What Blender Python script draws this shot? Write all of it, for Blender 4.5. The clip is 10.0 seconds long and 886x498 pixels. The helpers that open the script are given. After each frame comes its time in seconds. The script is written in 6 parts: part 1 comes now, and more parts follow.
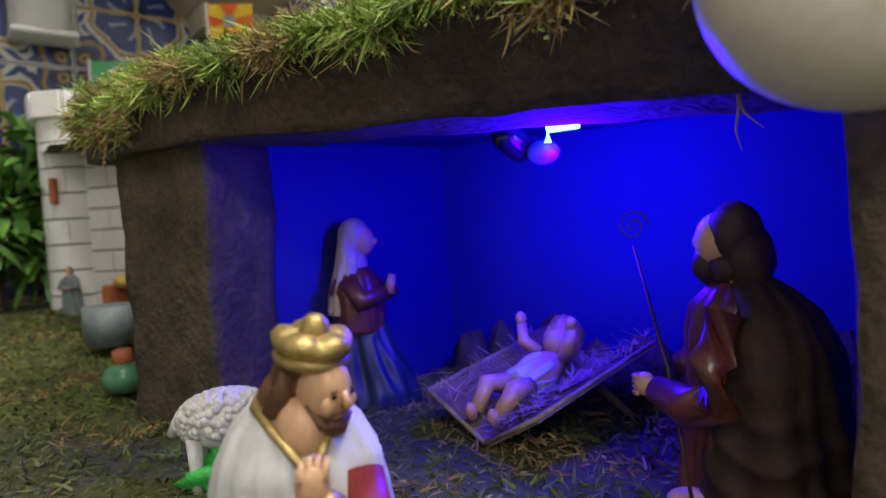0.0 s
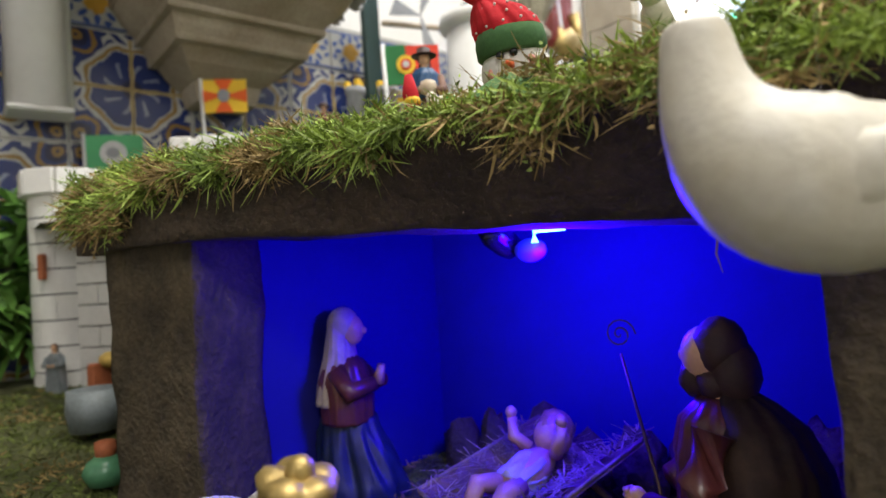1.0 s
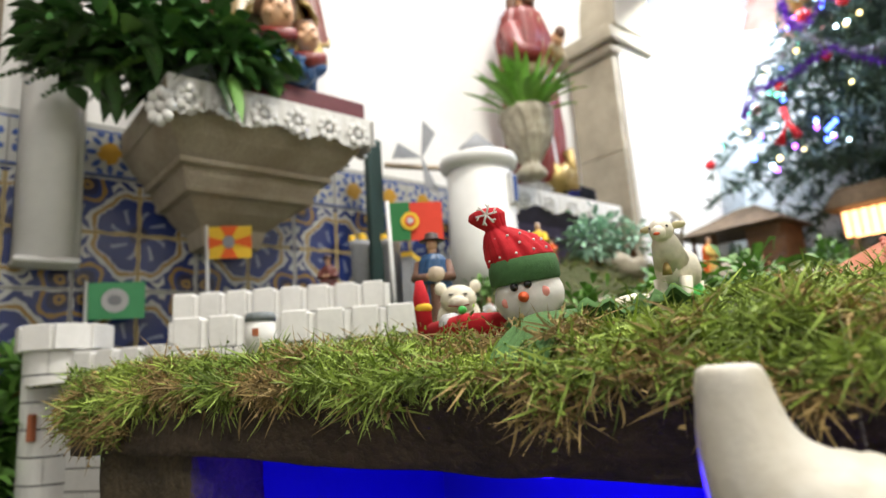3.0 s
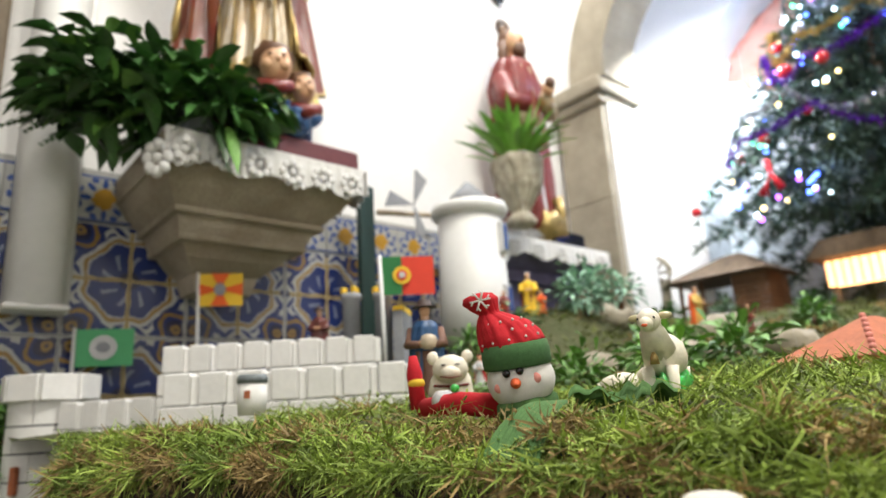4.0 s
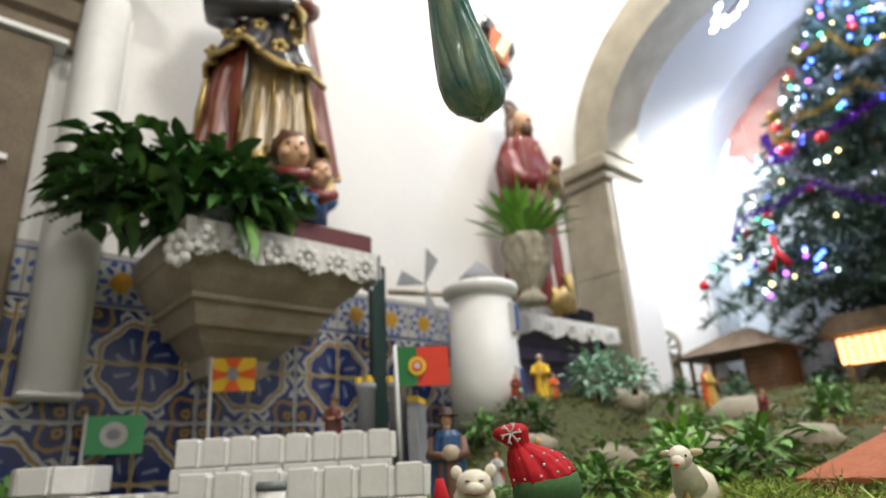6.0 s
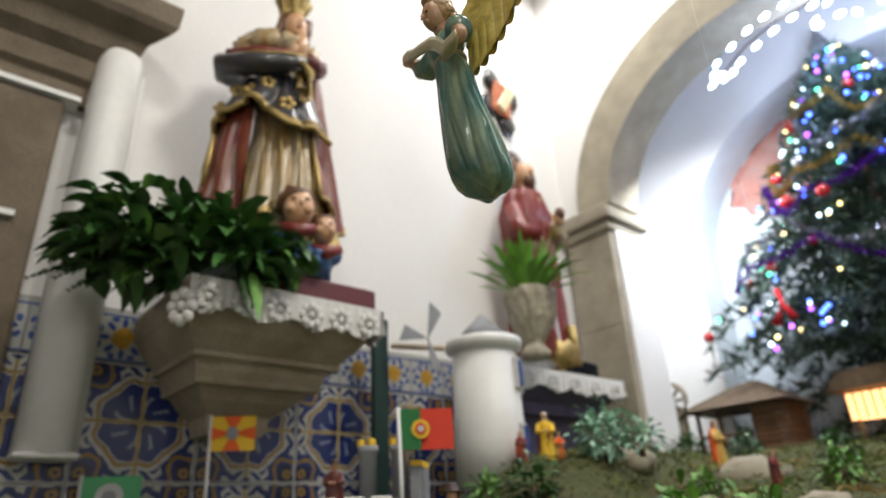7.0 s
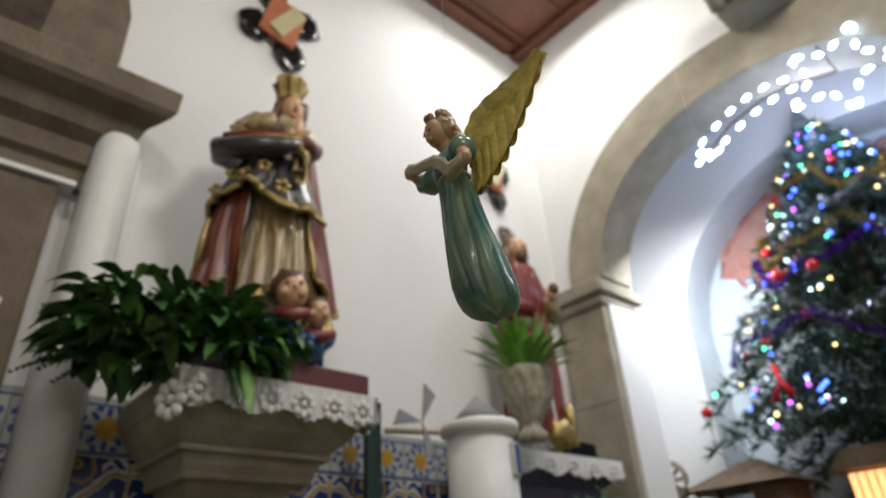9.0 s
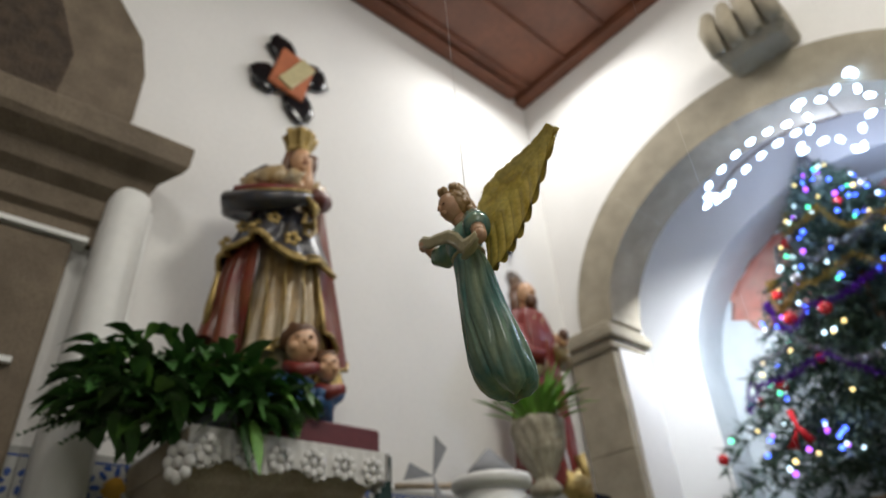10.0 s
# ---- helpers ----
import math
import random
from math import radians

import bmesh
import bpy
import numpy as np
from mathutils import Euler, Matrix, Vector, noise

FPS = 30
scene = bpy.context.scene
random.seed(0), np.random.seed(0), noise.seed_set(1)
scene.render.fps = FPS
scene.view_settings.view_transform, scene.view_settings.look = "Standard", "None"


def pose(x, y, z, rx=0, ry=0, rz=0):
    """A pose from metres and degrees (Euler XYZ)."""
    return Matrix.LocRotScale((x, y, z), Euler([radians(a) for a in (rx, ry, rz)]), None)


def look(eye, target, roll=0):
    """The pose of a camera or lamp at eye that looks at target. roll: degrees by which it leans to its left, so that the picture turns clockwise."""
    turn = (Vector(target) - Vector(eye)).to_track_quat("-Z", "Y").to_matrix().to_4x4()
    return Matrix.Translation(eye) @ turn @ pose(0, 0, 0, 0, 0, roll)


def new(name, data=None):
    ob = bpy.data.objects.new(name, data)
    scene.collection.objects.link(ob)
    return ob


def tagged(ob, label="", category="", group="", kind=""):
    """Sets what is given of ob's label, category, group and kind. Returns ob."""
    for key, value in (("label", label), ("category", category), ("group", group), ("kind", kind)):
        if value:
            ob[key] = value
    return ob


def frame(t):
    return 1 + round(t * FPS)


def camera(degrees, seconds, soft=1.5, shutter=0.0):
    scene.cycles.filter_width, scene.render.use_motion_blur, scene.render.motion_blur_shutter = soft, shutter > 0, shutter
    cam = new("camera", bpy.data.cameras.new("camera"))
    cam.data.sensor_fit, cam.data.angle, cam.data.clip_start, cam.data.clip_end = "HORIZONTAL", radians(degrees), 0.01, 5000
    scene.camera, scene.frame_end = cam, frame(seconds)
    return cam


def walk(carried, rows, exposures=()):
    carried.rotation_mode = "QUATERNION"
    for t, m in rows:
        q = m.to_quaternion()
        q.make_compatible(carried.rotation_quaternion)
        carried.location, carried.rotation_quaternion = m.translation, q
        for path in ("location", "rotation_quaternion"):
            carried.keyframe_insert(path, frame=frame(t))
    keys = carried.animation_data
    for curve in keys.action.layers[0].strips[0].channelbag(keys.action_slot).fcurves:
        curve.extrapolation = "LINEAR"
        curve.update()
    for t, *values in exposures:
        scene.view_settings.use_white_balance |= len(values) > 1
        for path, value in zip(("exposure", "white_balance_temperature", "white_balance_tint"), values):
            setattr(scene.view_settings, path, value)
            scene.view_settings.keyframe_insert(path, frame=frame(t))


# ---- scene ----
cam = camera(71.1, 10.0)
PATH = [
    (0, (0.062, 0.108, 1.012), (-1.512, 1.338, 0.924), -3.4),
    (0.5, (0.067, 0.108, 1.035), (-1.494, 1.359, 1.029), -3.5),
    (1, (0.068, 0.11, 1.057), (-1.483, 1.37, 1.129), -3.7),
    (1.5, (0.066, 0.108, 1.08), (-1.476, 1.374, 1.221), -3.6),
    (2, (0.062, 0.106, 1.101), (-1.475, 1.37, 1.307), -3.9),
    (2.5, (0.064, 0.106, 1.131), (-1.457, 1.369, 1.431), -4.0),
    (3, (0.066, 0.102, 1.16), (-1.434, 1.363, 1.556), -4.0),
    (4.5, (0.09, 0.073, 1.215), (-1.346, 1.357, 1.751), -3.2),
    (5, (0.091, 0.063, 1.23), (-1.332, 1.34, 1.816), -3.2),
    (5.5, (0.092, 0.054, 1.242), (-1.329, 1.314, 1.868), -3.2),
    (7, (0.1, 0.036, 1.292), (-1.273, 1.247, 2.097), -3.0),
    (7.5, (0.101, 0.033, 1.307), (-1.25, 1.232, 2.164), -2.7),
    (8, (0.102, 0.03, 1.319), (-1.224, 1.227, 2.218), -2.9),
    (8.5, (0.104, 0.027, 1.33), (-1.203, 1.221, 2.26), -3.1),
    (9, (0.104, 0.018, 1.347), (-1.174, 1.203, 2.329), -3.8),
    (9.5, (0.106, 0.012, 1.361), (-1.151, 1.178, 2.391), -4.5),
    (10, (0.113, 0.001, 1.38), (-1.126, 1.135, 2.467), -4.3),
]
EXPOSURES = [(0, 0.95), (1.0, 0.95), (2.5, 0.95), (4.5, 0.82), (5.5, 0.55), (7.0, 0.12), (8.5, -0.3), (10, -0.56)]
cam.data.dof.use_dof, cam.data.dof.focus_distance, cam.data.dof.aperture_fstop = True, 0.48, 5.4
walk(cam, [(t, look(eye, target, roll)) for t, eye, target, roll in PATH], EXPOSURES)

# ---- world and lights ----
world = bpy.data.worlds.new("world")
scene.world = world
world.use_nodes = True
world.node_tree.nodes["Background"].inputs[0].default_value = (0.9, 0.93, 1.0, 1)
world.node_tree.nodes["Background"].inputs[1].default_value = 0.045


def lamp(name, kind, place, target, power, colour, size=0.3):
    data = bpy.data.lights.new(name, kind)
    data.energy, data.color = power, colour
    if kind == "AREA":
        data.shape, data.size = "DISK", size
    else:
        data.shadow_soft_size = size
    ob = new(name, data)
    ob.matrix_world = look(place, target)
    return ob


lamp("nave_lamp", "AREA", (0.6, 1.2, 4.0), (-0.3, 1.3, 1.2), 42, (1.0, 0.965, 0.89), 0.7)
lamp("front_lamp", "AREA", (1.7, -0.8, 2.6), (-0.25, 0.3, 1.0), 9.0, (1.0, 0.97, 0.92), 0.6)
lamp("aisle_lamp", "AREA", (0.25, -0.25, 4.0), (-0.3, 0.3, 1.0), 20, (1.0, 0.965, 0.88), 0.5)
lamp("chancel_lamp", "AREA", (-1.08, 1.85, 4.08), (-1.0, 1.75, 1.0), 20, (0.99, 0.98, 0.96), 0.5)
lamp("niche_lamp", "AREA", (-1.0, 2.55, 2.75), (-1.12, 3.0, 2.15), 13, (0.88, 0.93, 1.0), 0.2)
lamp("star_light", "POINT", (-0.3, 2.62, 3.0), (0, 0, 0), 14.0, (0.6, 0.7, 1.0), 0.1)
lamp("cave_led", "POINT", (-0.31, 0.545, 1.062), (0, 0, 0), 4.2, (0.022, 0.0, 1.0), 0.03)

# ---- materials ----
MATS = {}


def mat(name, colour, rough=0.7, metal=0.0, vary=0.25, scale=30.0, bump=0.15, grain=4.0, second=None, glow=0.0, coat=0.0, random_by=0.0, through_light=0.0, stretch=1.0):
    """A surface with blotches and grain at two scales; second: the colour of the blotches."""
    m = bpy.data.materials.new(name)
    m.use_nodes = True
    nt = m.node_tree
    b = nt.nodes["Principled BSDF"]
    tc = nt.nodes.new("ShaderNodeTexCoord")
    n1 = nt.nodes.new("ShaderNodeTexNoise")
    n1.inputs["Scale"].default_value, n1.inputs["Detail"].default_value = scale, 6
    n2 = nt.nodes.new("ShaderNodeTexNoise")
    n2.inputs["Scale"].default_value, n2.inputs["Detail"].default_value = scale * grain, 4
    mp0 = nt.nodes.new("ShaderNodeMapping")
    mp0.inputs["Scale"].default_value = (1, 1, stretch)
    nt.links.new(tc.outputs["Object"], mp0.inputs["Vector"])
    nt.links.new(mp0.outputs["Vector"], n1.inputs["Vector"])
    nt.links.new(tc.outputs["Object"], n2.inputs["Vector"])
    ramp = nt.nodes.new("ShaderNodeValToRGB")
    ramp.color_ramp.elements[0].position, ramp.color_ramp.elements[1].position = 0.3, 0.7
    dark = second or tuple(c * (1 - vary) for c in colour)
    ramp.color_ramp.elements[0].color, ramp.color_ramp.elements[1].color = (*dark, 1), (*colour, 1)
    nt.links.new(n1.outputs["Fac"], ramp.inputs["Fac"])
    mix = nt.nodes.new("ShaderNodeMix")
    mix.data_type, mix.blend_type = "RGBA", "MULTIPLY"
    mix.inputs["Factor"].default_value = min(1, vary * 1.2)
    gr = nt.nodes.new("ShaderNodeValToRGB")
    gr.color_ramp.elements[0].position, gr.color_ramp.elements[1].position = 0.3, 0.6
    gr.color_ramp.elements[0].color = (0.55, 0.55, 0.55, 1)
    nt.links.new(n2.outputs["Fac"], gr.inputs["Fac"])
    nt.links.new(ramp.outputs["Color"], mix.inputs["A"])
    nt.links.new(gr.outputs["Color"], mix.inputs["B"])
    out = mix.outputs["Result"]
    if random_by:
        info = nt.nodes.new("ShaderNodeNewGeometry")
        hsv = nt.nodes.new("ShaderNodeHueSaturation")
        mp = nt.nodes.new("ShaderNodeMapRange")
        mp.inputs["To Min"].default_value, mp.inputs["To Max"].default_value = 1 - random_by, 1 + random_by
        nt.links.new(info.outputs["Random Per Island"], mp.inputs["Value"])
        nt.links.new(mp.outputs["Result"], hsv.inputs["Value"])
        nt.links.new(out, hsv.inputs["Color"])
        out = hsv.outputs["Color"]
    nt.links.new(out, b.inputs["Base Color"])
    b.inputs["Roughness"].default_value, b.inputs["Metallic"].default_value = rough, metal
    b.inputs["Coat Weight"].default_value = coat
    b.inputs["Coat Roughness"].default_value = 0.12
    if through_light:
        b.inputs["Subsurface Weight"].default_value = through_light
        b.inputs["Subsurface Radius"].default_value = (0.004, 0.003, 0.002)
    if glow:
        b.inputs["Emission Color"].default_value = (*colour, 1)
        b.inputs["Emission Strength"].default_value = glow
    if bump:
        bp = nt.nodes.new("ShaderNodeBump")
        bp.inputs["Strength"].default_value, bp.inputs["Distance"].default_value = bump, 0.25 / scale
        add = nt.nodes.new("ShaderNodeMath")
        add.operation = "MULTIPLY_ADD"
        add.inputs[1].default_value = 0.4
        nt.links.new(n2.outputs["Fac"], add.inputs[0])
        nt.links.new(n1.outputs["Fac"], add.inputs[2])
        nt.links.new(add.outputs[0], bp.inputs["Height"])
        nt.links.new(bp.outputs["Normal"], b.inputs["Normal"])
    MATS[name] = m
    return m


mat("plaster", (0.8, 0.79, 0.77), 0.85, vary=0.06, scale=3, bump=0.05, grain=20)
mat("granite", (0.21, 0.165, 0.115), 0.8, vary=0.35, scale=9, bump=0.3, grain=14, second=(0.13, 0.1, 0.068))
mat("granite_light", (0.38, 0.335, 0.25), 0.8, vary=0.3, scale=9, bump=0.2, grain=14)
mat("ceiling_wood", (0.2, 0.07, 0.035), 0.45, vary=0.35, scale=5, bump=0.1, grain=8)
mat("cork_bark", (0.125, 0.095, 0.055), 0.9, vary=0.6, scale=22, bump=1.0, grain=6, second=(0.055, 0.042, 0.028))
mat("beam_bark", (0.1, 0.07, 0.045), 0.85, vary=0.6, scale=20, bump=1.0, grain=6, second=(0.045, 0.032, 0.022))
# cave lining: the blue lamp's wash is put into the base colour
mat("cave_lit_blue", (0.002, 0.003, 0.2), 0.8, vary=0.15, scale=4, bump=0.1, grain=6)
mat("soil", (0.06, 0.075, 0.022), 0.95, vary=0.5, scale=18, bump=0.8, second=(0.08, 0.08, 0.03))
mat("moss_blade", (0.36, 0.47, 0.08), 0.65, vary=0.35, scale=14, bump=0, random_by=0.55, second=(0.17, 0.26, 0.04))
mat("moss_brown", (0.38, 0.27, 0.1), 0.8, vary=0.3, scale=20, bump=0, random_by=0.4)
mat("white_paint", (0.8, 0.8, 0.78), 0.45, vary=0.05, scale=10, bump=0.03)
mat("paper_white", (0.8, 0.79, 0.76), 0.8, vary=0.07, scale=25, bump=0.08)
mat("mortar_ink", (0.04, 0.045, 0.05), 0.8, vary=0.2, scale=40, bump=0)
mat("white_ceramic", (0.66, 0.63, 0.56), 0.5, vary=0.14, scale=22, bump=0.12, second=(0.62, 0.57, 0.46))
mat("floor_stone", (0.3, 0.27, 0.23), 0.6, vary=0.3, scale=4)


# ---- shaping helpers ----
class Shape:
    """Collects geometry of several materials in one mesh."""

    def __init__(self):
        self.v, self.f, self.m, self.s, self.now, self.mats, self.smooth, self.weld = [], [], [], [], 0, [], True, False

    def use(self, name, smooth=True):
        if name not in self.mats:
            self.mats.append(name)
        self.now, self.smooth = self.mats.index(name), smooth
        return self

    def add(self, verts, faces):
        n = len(self.v)
        self.v += [tuple(p) for p in verts]
        for f in faces:
            self.f.append([n + i for i in f])
            self.m.append(self.now)
            self.s.append(self.smooth)
        return self

    def box(self, c, size, rot=0.0, bevel=0.0, tilt=None):
        hx, hy, hz = (s / 2 for s in size)
        m = Matrix.Translation(c) @ (tilt or Matrix.Rotation(rot, 4, "Z"))
        b = min(bevel, hx * 0.9, hy * 0.9, hz * 0.9)
        keep, self.smooth = self.smooth, False
        if b <= 0:
            vs = [m @ Vector((x, y, z)) for z in (-hz, hz) for y in (-hy, hy) for x in (-hx, hx)]
            self.add(vs, [(0, 2, 3, 1), (4, 5, 7, 6), (0, 1, 5, 4), (2, 6, 7, 3), (0, 4, 6, 2), (1, 3, 7, 5)])
        else:
            rings = []
            for z, k in ((-hz, b), (-hz + b, 0), (hz - b, 0), (hz, b)):
                x, y = hx - k, hy - k
                q = b * 0.8
                ring = [(-x + q, -y), (x - q, -y), (x, -y + q), (x, y - q), (x - q, y), (-x + q, y), (-x, y - q), (-x, -y + q)]
                rings.append([m @ Vector((p[0], p[1], z)) for p in ring])
            self.stack(rings, True)
        self.smooth = keep
        return self

    def stack(self, rings, caps=True, closed=True):
        n = len(rings[0])
        vs = [p for r in rings for p in r]
        fs = []
        for i in range(len(rings) - 1):
            for j in range(n if closed else n - 1):
                a, b = i * n + j, i * n + (j + 1) % n
                fs.append((a, b, b + n, a + n))
        if caps:
            fs.append(tuple(range(n - 1, -1, -1)))
            fs.append(tuple((len(rings) - 1) * n + j for j in range(n)))
        return self.add(vs, fs)

    def lathe(self, c, profile, n=24, fold=0.0, count=9, twist=0.0, squash=(1, 1), tilt=None, phase=0.0):
        """A turned body: profile of (radius, height[, dx, dy]); fold: depth of cloth folds."""
        m = Matrix.Translation(c) @ (tilt or Matrix())
        rings = []
        tall = max(1e-6, max(p[1] for p in profile) - min(p[1] for p in profile))
        if fold >= 0.03:
            n = max(n, 72)
            fine = []
            for p, q in zip(profile, profile[1:]):
                steps = max(1, min(6, round(abs(q[1] - p[1]) / tall * 22)))
                fine += [tuple(x + (y - x) * i / steps for x, y in zip((*p, 0, 0)[:4], (*q, 0, 0)[:4])) for i in range(steps)]
            profile = fine + [(*profile[-1], 0, 0)[:4]]
        for p in profile:
            r, z = p[0], p[1]
            dx, dy = (p[2], p[3]) if len(p) > 3 else (0, 0)
            ring = []
            for j in range(n):
                a = 2 * math.pi * j / n
                k = 1 + fold * (math.cos(count * a + twist * z + phase) + 0.5 * math.cos((count * 2 - 3) * a - twist * 0.6 * z))
                if fold >= 0.03:
                    w = noise.noise(Vector((math.cos(a) * count * .42 + phase, math.sin(a) * count * .42, z / tall * 1.1 + phase)))
                    k = 1 + (k - 1) * .7 + fold * 4.0 * (.3 - 1.6 * abs(w))
                ring.append(m @ Vector((dx + r * k * squash[0] * math.cos(a), dy + r * k * squash[1] * math.sin(a), z)))
            rings.append(ring)
        return self.stack(rings)

    def ball(self, c, r, n=16, tilt=None, lump=0.0, seed=0):
        rx, ry, rz = (r, r, r) if isinstance(r, (int, float)) else r
        m = Matrix.Translation(c) @ (tilt or Matrix())
        rings = []
        h = max(6, n // 2)
        for i in range(h + 1):
            t = math.pi * i / h
            s = max(0.02, math.sin(t))
            ring = []
            for j in range(n):
                a = 2 * math.pi * j / n
                d = Vector((s * math.cos(a), s * math.sin(a), -math.cos(t)))
                k = 1 + lump * noise.noise(d * 2.3 + Vector((seed, seed * 1.7, 0))) if lump else 1
                ring.append(m @ Vector((rx * d.x * k, ry * d.y * k, rz * d.z * k)))
            rings.append(ring)
        return self.stack(rings)

    def tube(self, pts, radii, n=10, flat=1.0, up=(0, 0, 1), caps=True):
        pts = [Vector(p) for p in pts]
        if isinstance(radii, (int, float)):
            radii = [radii] * len(pts)
        rings = []
        for i, p in enumerate(pts):
            d = (pts[min(i + 1, len(pts) - 1)] - pts[max(i - 1, 0)]).normalized()
            u = Vector(up)
            if abs(d.dot(u)) > 0.95:
                u = Vector((1, 0, 0))
            s = d.cross(u).normalized()
            w = s.cross(d).normalized()
            rings.append([p + s * math.cos(2 * math.pi * j / n) * radii[i] + w * math.sin(2 * math.pi * j / n) * radii[i] * flat for j in range(n)])
        return self.stack(rings, caps)

    def sheet(self, fn, nu, nv):
        vs = [fn(i / nu, j / nv) for i in range(nu + 1) for j in range(nv + 1)]
        fs = [(i * (nv + 1) + j, (i + 1) * (nv + 1) + j, (i + 1) * (nv + 1) + j + 1, i * (nv + 1) + j + 1) for i in range(nu) for j in range(nv)]
        return self.add(vs, fs)

    def prism(self, poly, fn0, fn1):
        """A solid between two copies of an outline, given by fn0 and fn1 of (a, b)."""
        n = len(poly)
        vs = [fn0(*p) for p in poly] + [fn1(*p) for p in poly]
        keep, self.smooth = self.smooth, False
        self.add(vs, [tuple(range(n)), tuple(range(2 * n - 1, n - 1, -1))] + [(i, i + n, (i + 1) % n + n, (i + 1) % n) for i in range(n)])
        self.smooth = keep
        return self

    def mesh(self, name):
        me = bpy.data.meshes.new(name)
        me.from_pydata(self.v, [], self.f)
        for k in self.mats:
            me.materials.append(MATS[k])
        me.polygons.foreach_set("material_index", self.m)
        me.polygons.foreach_set("use_smooth", self.s)
        bm = bmesh.new()
        bm.from_mesh(me)
        if self.weld:
            bmesh.ops.remove_doubles(bm, verts=bm.verts, dist=1e-5)
        bmesh.ops.recalc_face_normals(bm, faces=bm.faces)
        bm.to_mesh(me)
        bm.free()
        return me


def thing(name, shape, label, category, group="", kind="", at=None):
    """A top-level thing: a mesh, or an Empty where shape is None."""
    ob = new(name, shape.mesh(name) if shape else None)
    if at is not None:
        ob.matrix_world = at
    return tagged(ob, label, category, group, kind)


def part(name, shape, parent, label="", at=None):
    ob = new(name, shape.mesh(name) if isinstance(shape, Shape) else shape)
    ob.parent = parent
    if at is not None:
        ob.matrix_basis = at
    return tagged(ob, label)


def rnd(a, b):
    return random.uniform(a, b)


# ---- the cave's own axes: u along its front, v into it ----
CAVE = pose(-0.566, 0.306, 0, 0, 0, 16.8)


def cave(u, v, z):
    return CAVE @ Vector((u, v, z))


def local(x, y):
    p = CAVE.inverted() @ Vector((x, y, 0))
    return p.x, p.y


def curve_at(x, knots):
    for (x0, y0), (x1, y1) in zip(knots, knots[1:]):
        if x <= x1:
            k = max(0, (x - x0) / (x1 - x0))
            k = k * k * (3 - 2 * k)
            return y0 + (y1 - y0) * k
    return knots[-1][1]


def upper(x, y):
    """Height of the mossy landscape on and behind the cave's roof."""
    u, v = local(x, y)
    z = curve_at(v, [(-0.05, 1.15), (0.03, 1.172), (0.16, 1.188), (0.45, 1.21), (0.8, 1.3), (1.15, 1.425), (1.7, 1.47), (2.4, 1.49)])
    low = curve_at(v, [(-0.05, 1.15), (0.03, 1.172), (0.16, 1.188), (0.45, 1.2), (0.8, 1.235), (1.15, 1.3), (1.7, 1.38), (2.35, 1.475), (2.6, 1.49)])
    k = min(1, max(0, (u + 0.05) / 0.25))
    z += (low - z) * k * k * (3 - 2 * k)
    side = min(1, max(0, (u + 0.55 * v - 0.1) / 0.3))
    z = min(z, 1.2) + max(0, z - 1.2) * side * side * (3 - 2 * side)
    if u > 0.3 and v < 0.9:
        z += 0.018 * min(1, (u - 0.3) / 0.22) * min(1, max(0, (v + 0.02) / 0.09)) * (1 - min(1, max(0, (v - 0.25) / 0.3)))
    return z + 0.012 * noise.noise(Vector((x * 9, y * 9, 3))) + 0.02 * noise.noise(Vector((x * 3, y * 3, 7))) * min(1, max(0, v))


def lower(x, y):
    """Height of the mossy ground before the cave."""
    u, v = local(x, y)
    z = 0.803 + 0.08 * min(1, max(0, (-u - 0.15) / 0.6))
    return z + 0.006 * noise.noise(Vector((x * 14, y * 14, 5)))


# ---- the church ----
WX, WY, CEIL = -1.583, 2.33, 4.22


def wall_box(name, c, size, label, material="plaster"):
    return thing(name, Shape().use(material, False).box(c, size), label, "wall", kind="structure")


thing("floor", Shape().use("floor_stone", False).box((0.4, 0.5, -0.05), (6, 9, 0.1)), "grey-brown stone church floor", "floor", kind="structure")
wall_box("wall_west", (WX - 0.15, 0.4, 2.2), (0.3, 3.86, 4.4), "white plastered church side wall above tiles")
wall_box("wall_east", (2.4, 0.5, 2.2), (0.2, 9, 4.4), "white plastered church wall")
wall_box("wall_south", (0.4, -2.6, 2.2), (5, 0.2, 4.4), "white plastered church wall")
wall_box("wall_apse", (0.0, 4.35, 2.2), (4.4, 0.2, 4.4), "white plastered wall behind the arch")
wall_box("wall_apse_side", (-1.72, 3.4, 2.2), (0.2, 1.7, 4.4), "white plastered side wall of the niche")
wall_box("wall_apse_side_east", (0.75, 3.4, 2.2), (0.2, 1.7, 4.4), "white plastered side wall of the niche")

# ---- arch: an opening through the north wall ----
AX, AZ, AW, AH, INW, INH = -0.535, 2.6, 0.935, 0.84, 0.77, 0.63


def arch_curve(w, h, n=28):
    return [(AX + w * math.cos(math.pi - math.pi * i / n), AZ + h * math.sin(math.pi - math.pi * i / n)) for i in range(n + 1)]


